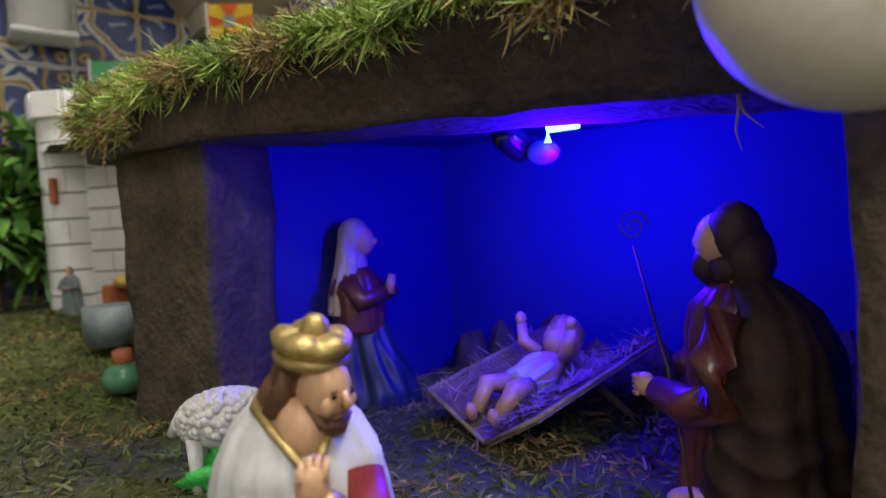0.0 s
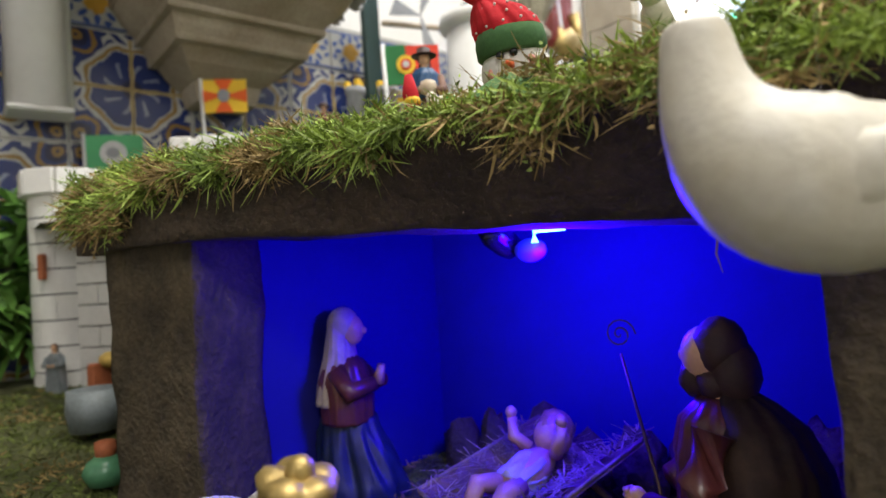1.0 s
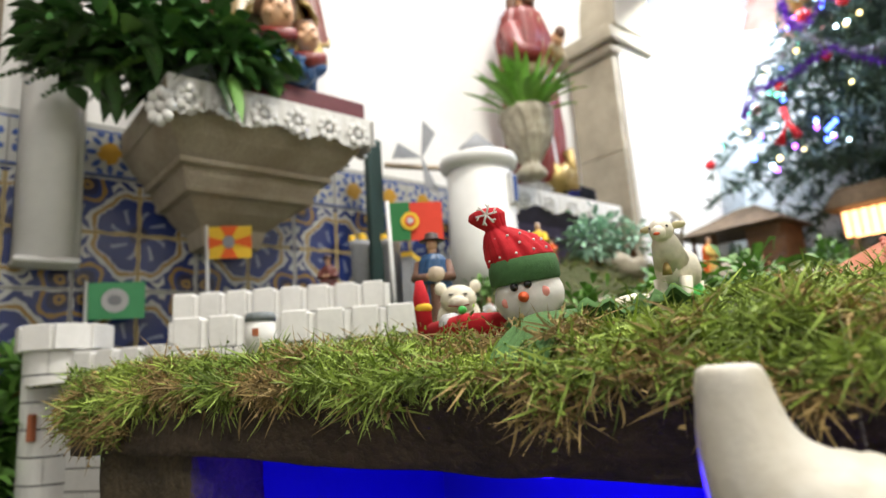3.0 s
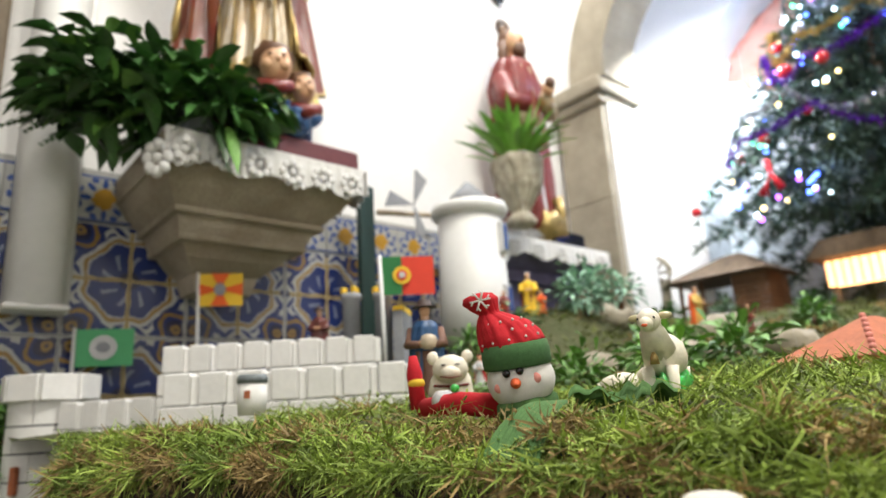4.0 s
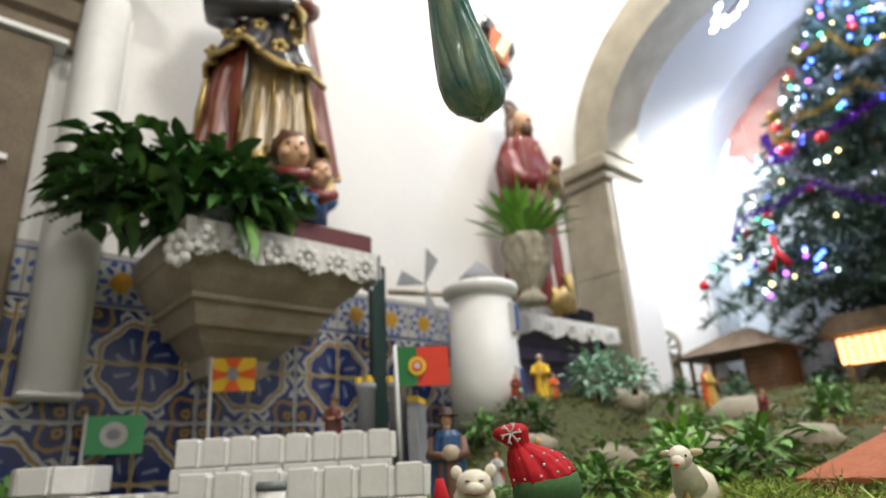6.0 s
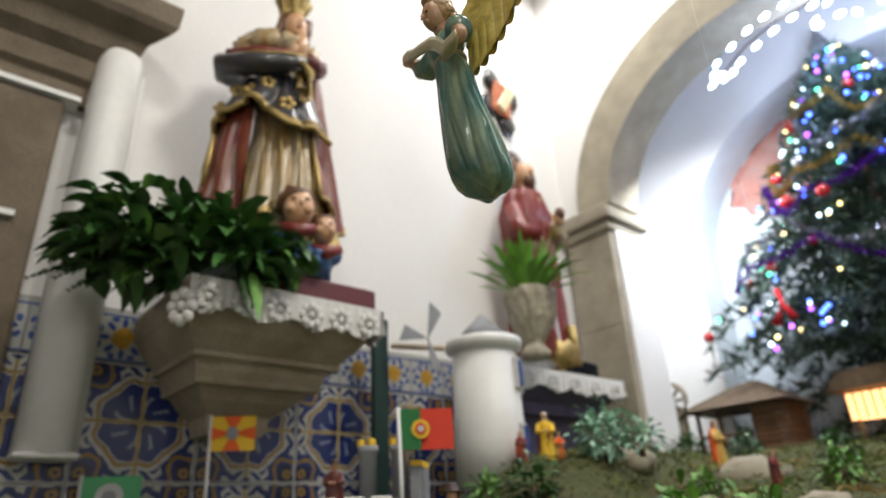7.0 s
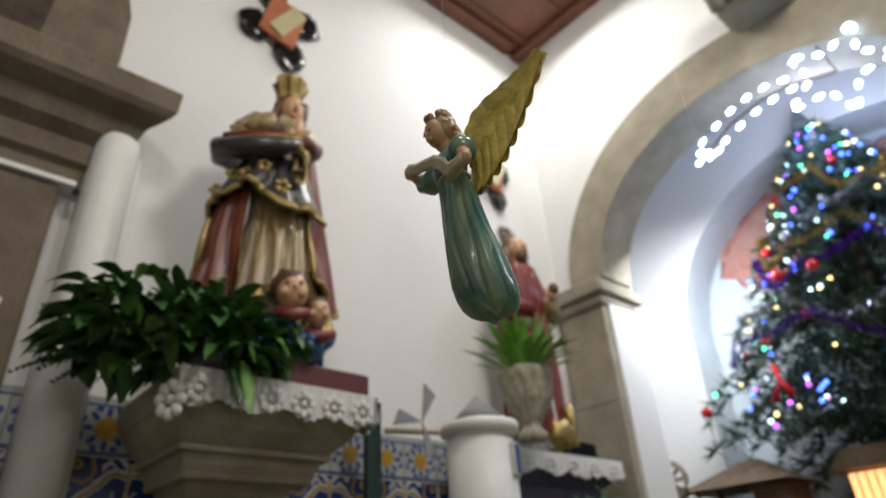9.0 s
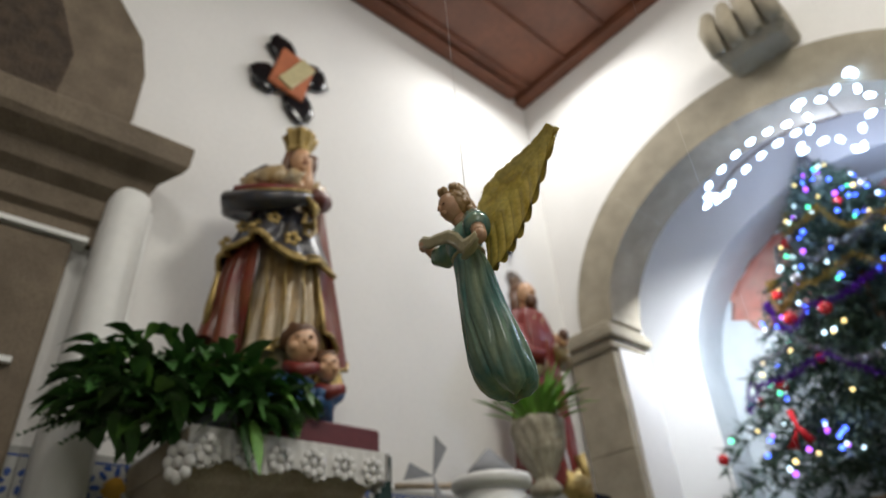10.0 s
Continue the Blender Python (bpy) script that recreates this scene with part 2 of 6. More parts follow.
def north_wall():
    s = Shape().use("plaster", False)
    inner = [(AX - INW, 0.0)] + arch_curve(INW, INH) + [(AX + INW, 0.0)]
    outer = [(WX - 0.05, 0.0)] + [(max(WX - 0.05, min(2.35, AX + (p[0] - AX) * 4)), 4.4) for p in arch_curve(INW, INH)] + [(2.35, 0.0)]
    for y, d in ((WY, 0), (WY + 0.22, 1)):
        vs = [(x, y, z) for x, z in inner] + [(x, y, z) for x, z in outer]
        n = len(inner)
        s.add(vs, [(i, i + 1, i + 1 + n, i + n) for i in range(n - 1)])
    n = len(inner)
    s.add([(x, WY, z) for x, z in inner] + [(x, WY + 0.22, z) for x, z in inner], [(i, i + 1, i + 1 + n, i + n) for i in range(n - 1)])
    return thing("wall_north", s, "white plastered wall pierced by a round arch", "wall", kind="structure")


north_wall()


def arch_ring():
    top = thing("stone_arch", None, "dressed granite arch on two pilasters with moulded imposts", "arch", kind="structure")
    s0, s1 = arch_curve(AW, AH, 44), arch_curve(INW - 0.02, INH - 0.02, 44)
    for k in range(11):
        s = Shape().use("granite_light", True)
        a, b = k * 4, k * 4 + 4
        rings = []
        for i in range(a, b + 1):
            (x0, z0), (x1, z1) = s0[i], s1[i]
            t = (0.0004 if i == a else 0) - (0.0004 if i == b else 0)
            rings.append([(x0 + t, WY - 0.035, z0), (x1 + t, WY - 0.035, z1), (x1 + t, WY + 0.2, z1), (x0 + t, WY + 0.2, z0)])
        s.smooth = False
        s.stack(rings)
        part("voussoir", s, top)
    for side in (-1, 1):
        x = AX + side * 0.9
        w = 0.235
        z = 0.0
        for h in (0.75, 0.62, 0.66, 0.43):
            part("pilaster_block", Shape().use("granite_light", False).box((x, WY + 0.08, z + h / 2), (w, 0.24, h - 0.0015), bevel=0.003), top)
            z += h
        part("impost", Shape().use("granite_light", False).box((x, WY + 0.08, 2.49), (w + 0.03, 0.28, 0.05), bevel=0.012).box((x, WY + 0.08, 2.54), (w + 0.08, 0.33, 0.05), bevel=0.008).box((x, WY + 0.08, 2.58), (w + 0.05, 0.3, 0.035), bevel=0.01), top)
    return top


arch_ring()
thing("ceiling", Shape().use("ceiling_wood", False).box((0.4, 0.0, CEIL + 0.05), (4.2, 5.0, 0.06)), "dark red-brown boarded wooden ceiling", "ceiling", kind="structure")
thing("ceiling_apse", Shape().use("plaster", False).box((-0.4, 3.4, 4.0), (2.7, 1.9, 0.06)), "white ceiling behind the arch", "ceiling", kind="structure")

# ---- the cave ----
thing("platform", Shape().use("soil", False).box((-0.3, 0.3, 0.38), (2.4, 1.6, 0.76)), "platform covered with mossy earth under the crib scene", "platform", kind="structure")


def ground_patch(name, fn, x0, x1, y0, y1, n, inside, label):
    def f(a, b):
        x, y = x0 + (x1 - x0) * a, y0 + (y1 - y0) * b
        return (x, y, fn(x, y))
    s = Shape().use("soil")
    n2 = int(n * (y1 - y0) / (x1 - x0))
    vs = [f(i / n, j / n2) for i in range(n + 1) for j in range(n2 + 1)]
    fs = []
    for i in range(n):
        for j in range(n2):
            q = (i * (n2 + 1) + j, (i + 1) * (n2 + 1) + j, (i + 1) * (n2 + 1) + j + 1, i * (n2 + 1) + j + 1)
            if all(inside(*vs[k][:2]) for k in q):
                fs.append(q)
    s.add(vs, fs)
    return thing(name, s, label, "ground", kind="structure")


ground_patch("ground_front", lower, -1.57, 0.9, -0.5, 1.1, 110, lambda x, y: True, "dark green mossy ground round the cave")
ground_patch("ground_upper", upper, -1.57, 1.6, 0.25, 4.2, 150, lambda x, y: local(x, y)[1] > 0.0 and local(x, y)[0] > -0.95 and (local(x, y)[0] > -0.16 or local(x, y)[1] > 0.13), "mossy miniature landscape on the cave roof and behind")


def bark(c0, size, material, rough_amp, seed, cuts=(10, 5, 12), slope=0.0, lean=0.0):
    """A rough block in the cave's axes with uneven faces; lean sets its lower edge back."""
    s = Shape().use(material)
    s.weld = True
    nx, ny, nz = cuts

    def put(u, v, w):
        p = Vector((c0[0] + size[0] * u, c0[1] + size[1] * v, c0[2] + size[2] * w))
        q = p * 9 + Vector((seed, 0, 0))
        d = Vector((noise.noise(q), noise.noise(q + Vector((9, 3, 1))), noise.noise(q + Vector((2, 8, 5)))))
        d += 0.5 * Vector((noise.noise(q * 3.1), noise.noise(q * 3.3 + Vector((4, 4, 4))), noise.noise(q * 2.9)))
        p += d * rough_amp
        p.z += slope * max(0, p.x) * (1 + .6 * (1 - w))
        p.y += lean * max(0, p.x) * (1 - w)
        return cave(*p)
    s.sheet(lambda a, b: put(a, 0, b), nx, nz)
    s.sheet(lambda a, b: put(a, 1, b), nx, nz)
    s.sheet(lambda a, b: put(0, a, b), ny, nz)
    s.sheet(lambda a, b: put(1, a, b), ny, nz)
    s.sheet(lambda a, b: put(a, b, 0), nx, ny)
    s.sheet(lambda a, b: put(a, b, 1), nx, ny)
    return s


hut = thing("nativity_cave", None, "dark brown bark cave with mossy roof, open front, blue light inside", "nativity cave")
part("post", bark((-0.165, 0.0, 0.79), (0.16, 0.085, 0.32), "cork_bark", 0.006, 1, (16, 8, 32)), hut, "rough brown cork post")
part("post", bark((0.533, -0.01, 0.79), (0.14, 0.06, 0.3), "cork_bark", 0.006, 4, (14, 6, 30)), hut, "rough brown cork post")
part("lintel", bark((-0.195, -0.02, 1.103), (1.0, 0.1, 0.063), "beam_bark", 0.004, 7, (90, 8, 8), -0.03, 0.13), hut, "dark rough bark beam")
part("back_wall", Shape().use("cave_lit_blue", False).prism([(-0.02, 0.05), (0.045, 0.35), (0.64, 0.4), (0.66, 0.05), (0.67, 0.05), (0.65, 0.41), (0.035, 0.36), (-0.03, 0.05)], lambda a, b: cave(a, b, 0.79), lambda a, b: cave(a, b, 1.15)), hut, "cave wall with the lamp's blue light put into its colour")
for a, b, c in ((0, 0, 1), (.007, .01, .7)):
    part("hanging_root", Shape().use("moss_brown").tube([cave(.475, .05, 1.085), cave(.475 + a * .3, .05, 1.07), cave(.473 + a, .05 + b * .2, 1.085 - .028 * c), cave(.476 + a * 1.8, .05, 1.085 - .04 * c)], [.0009, .0009, .0007, .0003], 6), hut, "thin dry root")
part("roof_board", Shape().use("cave_lit_blue", False).prism([(-0.02, 0.08), (0.66, 0.08), (0.66, 0.47), (-0.02, 0.47)], lambda a, b: cave(a, b, 1.115), lambda a, b: cave(a, b, 1.13)), hut)

# ---- paints of the figures ----
mat("glaze_teal", (0.4, 0.47, 0.27), 0.25, vary=0.25, scale=48, bump=0.06, grain=6, second=(0.035, 0.2, 0.2), coat=0.6, stretch=0.22)
mat("glaze_yellow", (0.74, 0.6, 0.15), 0.28, vary=0.35, scale=60, bump=0.12, second=(0.48, 0.34, 0.05), coat=0.8)
mat("glaze_cream", (0.6, 0.53, 0.3), 0.3, vary=0.2, scale=50, bump=0.06, coat=0.5)
mat("skin", (0.64, 0.37, 0.21), 0.4, vary=0.12, scale=60, bump=0.03, coat=0.2)
mat("hair_brown", (0.16, 0.07, 0.03), 0.5, vary=0.4, scale=120, bump=0.4)
mat("hair_blond", (0.5, 0.3, 0.11), 0.35, vary=0.35, scale=140, bump=0.4, coat=0.3)
mat("hat_dark", (0.05, 0.02, 0.014), 0.6, vary=0.3, scale=80, bump=0.2)
mat("gold", (0.5, 0.36, 0.13), 0.42, metal=0.6, vary=0.35, scale=60, bump=0.15)
mat("robe_white", (0.6, 0.6, 0.6), 0.55, vary=0.12, scale=40, bump=0.08)
mat("robe_red", (0.22, 0.026, 0.02), 0.4, vary=0.3, scale=50, bump=0.08)
mat("robe_maroon", (0.16, 0.04, 0.03), 0.35, vary=0.35, scale=40, bump=0.12, coat=0.2)
mat("robe_brown", (0.042, 0.018, 0.008), 0.75, vary=0.5, scale=50, bump=0.2)
mat("robe_navy", (0.012, 0.025, 0.075), 0.45, vary=0.3, scale=40, bump=0.08)
mat("robe_blue", (0.03, 0.1, 0.24), 0.4, vary=0.3, scale=40, bump=0.08)
mat("veil", (0.55, 0.45, 0.33), 0.5, vary=0.2, scale=40, bump=0.08)
mat("wool_white", (0.72, 0.7, 0.66), 0.6, vary=0.15, scale=120, bump=0.5)
mat("lamb_cream", (0.85, 0.79, 0.64), 0.5, vary=0.15, scale=60, bump=0.2)
mat("base_green", (0.08, 0.7, 0.12), 0.35, vary=0.4, scale=90, bump=0.4, coat=0.3, second=(0.04, 0.42, 0.06), through_light=0.3)
mat("felt_red", (0.55, 0.01, 0.02), 0.9, vary=0.15, scale=300, bump=0.4)
mat("felt_green", (0.06, 0.15, 0.05), 0.95, vary=0.2, scale=300, bump=0.4)
mat("knit_green", (0.08, 0.18, 0.05), 0.95, vary=0.2, scale=260, bump=0.5)
mat("felt_white", (0.75, 0.72, 0.68), 0.95, vary=0.06, scale=300, bump=0.25)
mat("cheek_pink", (0.75, 0.3, 0.25), 0.95, vary=0.1, scale=300, bump=0.2)
mat("nose_orange", (0.75, 0.12, 0.03), 0.6, vary=0.1, scale=100, bump=0.1)
mat("black_bead", (0.01, 0.01, 0.012), 0.15, vary=0.05, scale=50, bump=0)
mat("shepherd_cloth", (0.2, 0.1, 0.065), 0.7, vary=0.3, scale=60, bump=0.15)
mat("straw", (0.5, 0.4, 0.2), 0.8, vary=0.4, scale=50, bump=0.2, random_by=0.4)
mat("crib_wood", (0.3, 0.2, 0.1), 0.6, vary=0.3, scale=40, bump=0.2)
mat("wire", (0.12, 0.07, 0.04), 0.5, metal=0.6, vary=0.2, scale=60, bump=0)
mat("thread", (0.75, 0.75, 0.75), 0.5, vary=0.05, scale=50, bump=0)
mat("led_glass", (0.1, 0.12, 0.3), 0.1, vary=0.05, scale=50, bump=0)
mat("led_glow", (0.05, 0.25, 1.0), 0.4, vary=0.02, scale=50, bump=0, glow=9.0)
mat("pottery", (0.2, 0.23, 0.24), 0.6, vary=0.3, scale=40, bump=0.15)
mat("terracotta", (0.5, 0.15, 0.06), 0.7, vary=0.25, scale=40, bump=0.1)
mat("straw_yellow", (0.7, 0.48, 0.12), 0.7, vary=0.3, scale=60, bump=0.2)
mat("moss_glass", (0.1, 0.28, 0.15), 0.25, vary=0.2, scale=30, bump=0.05)
mat("flag_orange", (0.8, 0.13, 0.02), 0.8, vary=0.06, scale=40, bump=0.03)
mat("flag_yellow", (0.85, 0.55, 0.04), 0.8, vary=0.06, scale=40, bump=0.03)
mat("flag_green", (0.1, 0.42, 0.18), 0.8, vary=0.06, scale=40, bump=0.03)
mat("flag_dark_green", (0.03, 0.2, 0.06), 0.8, vary=0.06, scale=40, bump=0.03)
mat("flag_red", (0.75, 0.06, 0.03), 0.8, vary=0.06, scale=40, bump=0.03)
mat("paper_grey", (0.3, 0.31, 0.33), 0.8, vary=0.15, scale=30, bump=0.05)
mat("leaf_dark", (0.055, 0.15, 0.036), 0.32, vary=0.3, scale=40, bump=0.1, random_by=0.45)
mat("leaf_mid", (0.15, 0.33, 0.06), 0.5, vary=0.3, scale=40, bump=0.1, random_by=0.4)
mat("leaf_bright", (0.2, 0.45, 0.06), 0.5, vary=0.25, scale=40, bump=0.1, random_by=0.35)
mat("leaf_frost", (0.36, 0.6, 0.44), 0.6, vary=0.25, scale=60, bump=0.1, random_by=0.35)


# ---- figures: each one mesh ----
def angel():
    """Flying angel, 0.2 m tall; faces -y."""
    s = Shape()
    k = 0.2 / 862

    def X(px):
        return (px - 425) * k

    def Z(py):
        return (940 - py) * k
    s.use("glaze_teal")
    prof = [(940, 425, 20, .03), (934, 425, 66, .029), (915, 425, 104, .028), (885, 424, 126, .025), (850, 424, 134, .022), (800, 426, 133, .018), (720, 430, 118, .013), (640, 434, 103, .008), (560, 432, 94, .005), (480, 430, 87, .003), (420, 424, 78, 0), (400, 422, 74, 0), (375, 418, 82, -.002), (330, 412, 92, -.002), (285, 410, 92, .001), (255, 408, 77, .003), (232, 403, 46, .003), (215, 402, 26, .002)]
    rows = []
    for p, q in zip(prof, prof[1:]):
        steps = max(2, int(abs(p[0] - q[0]) / 9))
        rows += [tuple(x + (y - x) * i / steps for x, y in zip(p, q)) for i in range(steps)]
    rows.append(prof[-1])
    rings = []
    for py, cx, r, dy in rows:
        down = min(1, max(0, (py - 400) / 500))
        deep = .035 + .085 * math.sin(math.pi * min(1, down * .95 + .03)) if py > 402 else .045
        ring = []
        for j in range(150):
            an = 2 * math.pi * j / 150
            drift = .5 * math.sin(down * 2.6 + 1.3 * math.sin(an)) + .9 * down * math.sin(an * .5 + .6)
            wob = noise.noise(Vector((math.cos(an) * 1.6, math.sin(an) * 1.6, py / 210)))
            f1 = abs(math.sin(an * 5.0 + drift * 1.6 + wob * 1.5))
            f2 = abs(math.sin(an * 11.0 - drift * 2.2 + wob * 2.0))
            kk = 1 + deep * (.55 - (1 - f1) ** 2.2 * 1.5) + deep * .3 * (.4 - (1 - f2) ** 2)
            if py <= 402:
                kk = 1 + deep * (.4 - (1 - abs(math.sin(an * 8 + py / 40 + wob * 2))) ** 2)
            ring.append((X(cx) + r * k * kk * .97 * math.cos(an), dy + r * k * kk * .72 * math.sin(an), Z(py) + .0022 * max(0, down - .86) * 7 * math.sin(an * 4 + 1)))
        rings.append(ring)
    s.stack(rings)
    s.use("glaze_cream").lathe((0, 0, 0), [(79 * k, Z(402), X(422), 0), (82 * k, Z(394), X(421), 0), (79 * k, Z(386), X(420), 0)], 40, squash=(1, 0.74))
    # arms with wide sleeves
    s.use("glaze_teal")
    s.tube([(X(345), .002, Z(262)), (X(310), -.002, Z(295)), (X(275), -.006, Z(315)), (X(245), -.01, Z(295))], [.0115, .0125, .0115, .0098], 14)
    s.tube([(X(480), .002, Z(262)), (X(520), -.002, Z(310)), (X(560), -.007, Z(360))], [.0115, .0125, .0112], 14)
    s.use("skin")
    s.tube([(X(245), -.01, Z(295)), (X(215), -.013, Z(250)), (X(185), -.0155, Z(208))], [.0065, .0058, .0062], 10)
    s.ball((X(176), -.0165, Z(203)), (.0062, .005, .008), 10)
    s.tube([(X(560), -.007, Z(362)), (X(600), -.011, Z(415))], [.0068, .006], 10)
    s.ball((X(605), -.0125, Z(428)), (.008, .006, .007), 10)
    # scroll across the breast
    s.use("glaze_cream")
    pts = [(160, 222, -.0185), (174, 198, -.0205), (205, 208, -.0205), (260, 250, -.0205), (330, 276, -.0195), (410, 310, -.0185), (470, 362, -.0185), (520, 425, -.019), (575, 446, -.0195), (622, 440, -.0185)]
    rings = []
    for i, (px, py, y) in enumerate(pts):
        a = pts[max(0, i - 1)]
        b = pts[min(len(pts) - 1, i + 1)]
        d = Vector((X(b[0]) - X(a[0]), Z(b[1]) - Z(a[1]))).normalized()
        w = (.003, .0045, .0055, .006, .006, .0062, .0062, .006, .006, .004)[i]
        n = Vector((-d.y, d.x)) * w
        c = Vector((X(px), Z(py)))
        rings.append([(c.x + n.x, y, c.y + n.y), (c.x + n.x * .4, y - .0006, c.y + n.y * .4), (c.x - n.x * .4, y + .0006, c.y - n.y * .4), (c.x - n.x, y, c.y - n.y), (c.x - n.x, y + .0014, c.y - n.y), (c.x + n.x, y + .0014, c.y + n.y)])
    s.stack(rings)
    s.tube([(X(500), -.015, Z(462)), (X(560), -.0165, Z(460)), (X(618), -.016, Z(446))], [.003, .0055, .003], 10, flat=0.5)
    # head, face, hair: bowed a little
    first = len(s.v)
    s.use("skin")
    s.tube([(X(402), 0, Z(235)), (X(400), -.003, Z(195))], [.0075, .007], 12)
    s.ball((X(399), -.006, Z(150)), (.0108, .0112, .0145), 20)
    s.ball((X(398), -.0175, Z(155)), (.0018, .0026, .003), 8)
    s.ball((X(399), -.0155, Z(178)), (.0038, .003, .003), 8)
    s.use("robe_red").ball((X(398), -.0172, Z(178)), (.0024, .0012, .0011), 8)
    s.use("hair_brown")
    for e in (378, 420):
        s.ball((X(e), -.0164, Z(149)), (.0019, .0008, .0009), 8)
    s.use("hair_blond")
    s.ball((X(400), .001, Z(138)), (.0138, .0122, .0158), 18, lump=0.25, seed=3)
    rs = random.Random(5)
    for i in range(90):
        a = rs.uniform(0, 2 * math.pi)
        h = rs.uniform(0, 1)
        y = .004 + .010 * math.sin(a)
        if y < .0 and h < 0.66:
            continue
        s.ball((X(400) + .0128 * math.cos(a) * (1 - h * .35), y - .004 * h, Z(225) + h * .035), (.0036, .0036, .0042), 8)
    bow = Matrix.Translation((X(400), 0, Z(215))) @ Matrix.Rotation(math.radians(14), 4, "X") @ Matrix.Scale(1.08, 4) @ Matrix.Translation((-X(400), 0, -Z(215)))
    s.v[first:] = [tuple(bow @ Vector(q)) for q in s.v[first:]]
    # wings: swept up and back, short scale feathers above long ribbed ones
    s.use("glaze_yellow")
    lead = [(.012, .010, .160), (.014, .016, .222), (.05, .03, .196), (.086, .05, .23)]
    trail = [(.016, .010, .108), (.05, .016, .106), (.06, .034, .15), (.088, .052, .224)]

    def cubic(c, t):
        return [c[0][i] * (1 - t) ** 3 + 3 * c[1][i] * t * (1 - t) ** 2 + 3 * c[2][i] * t * t * (1 - t) + c[3][i] * t ** 3 for i in range(3)]
    for side in (-1, 1):
        for face in (0, 1):
            def f(a, b):
                p, q = cubic(lead, a), cubic(trail, a)
                x, y, z = (u + (w - u) * b for u, w in zip(p, q))
                long = min(1, max(0, (b - .42) * 9))
                rib = .002 * abs(math.sin(a * 26 + b * 3)) ** .6 * long
                scale = .0026 * abs(math.sin(a * 17 + 2.2 * math.sin(b * 20)) * math.sin(b * 21 + .8 * math.sin(a * 15))) ** .7 * (1 - long)
                rim = .0022 * math.exp(-(b / .05) ** 2) + .0012 * math.exp(-((b - .42) / .04) ** 2)
                push = rib + scale + rim
                y += .004 * math.sin(b * 3) + (.0036 * (1 - b * .6) + push if face else -push)
                z -= .0042 * abs(math.sin(a * 26 + 3)) * b ** 7
                return (side * x + X(412), y, z)
            s.sheet(f, 110, 34)
    return s


def figure_robed(height, mats, seed=0, kneel=0.0, lean=0.0, hat="", wide=1.0):
    """A small robed figurine; faces -y. mats: robe, mantle, hair."""
    robe, mantle, hair = mats
    h = height
    s = Shape().use(robe)
    w = h * 0.17 * wide
    s.lathe((0, 0, 0), [(w * 1.02, 0), (w * 1.06, h * .03), (w * .95, h * .2, 0, lean * .1), (w * .8, h * .42, 0, lean * .3), (w * .74, h * .58, 0, lean * .6), (w * .78, h * .7, 0, lean * .8), (w * .6, h * .77, 0, lean * .9), (w * .25, h * .81, 0, lean)], 28, fold=0.06, count=7, twist=6 / h, squash=(1, .78), phase=seed)
    s.use(mantle)
    s.lathe((0, w * .18, 0), [(w * 1.0, h * .06), (w * 1.0, h * .3), (w * .92, h * .5), (w * .86, h * .68), (w * .55, h * .8)], 26, fold=0.05, count=8, twist=5 / h, squash=(1, .75), phase=seed + 1)
    for sd in (-1, 1):
        s.use(robe).tube([(sd * w * .75, 0, h * .73), (sd * w * .95, -w * .3, h * .58), (sd * w * .35, -w * .9, h * .57)], [w * .26, w * .3, w * .22], 10)
        s.use("skin").ball((sd * w * .2, -w * 1.0, h * .58), (w * .16, w * .14, w * .2), 8)
    s.use("skin").tube([(0, lean, h * .78), (0, lean, h * .86)], [w * .26, w * .24], 10)
    s.ball((0, lean - w * .05, h * .9), (h * .052, h * .056, h * .068), 14)
    s.ball((0, lean - h * .062, h * .9), (h * .01, h * .012, h * .014), 6)
    s.use(hair).ball((0, lean + h * .012, h * .915), (h * .06, h * .058, h * .066), 14, lump=0.2, seed=seed)
    s.ball((0, lean + h * .03, h * .86), (h * .056, h * .036, h * .07), 12, lump=0.2, seed=seed + 2)
    if hat == "brim":
        s.use("hat_dark").lathe((0, lean, h * .93), [(h * .115, 0), (h * .12, .006 * h), (h * .07, .02 * h), (h * .062, .07 * h), (h * .03, .085 * h)], 18)
    return s


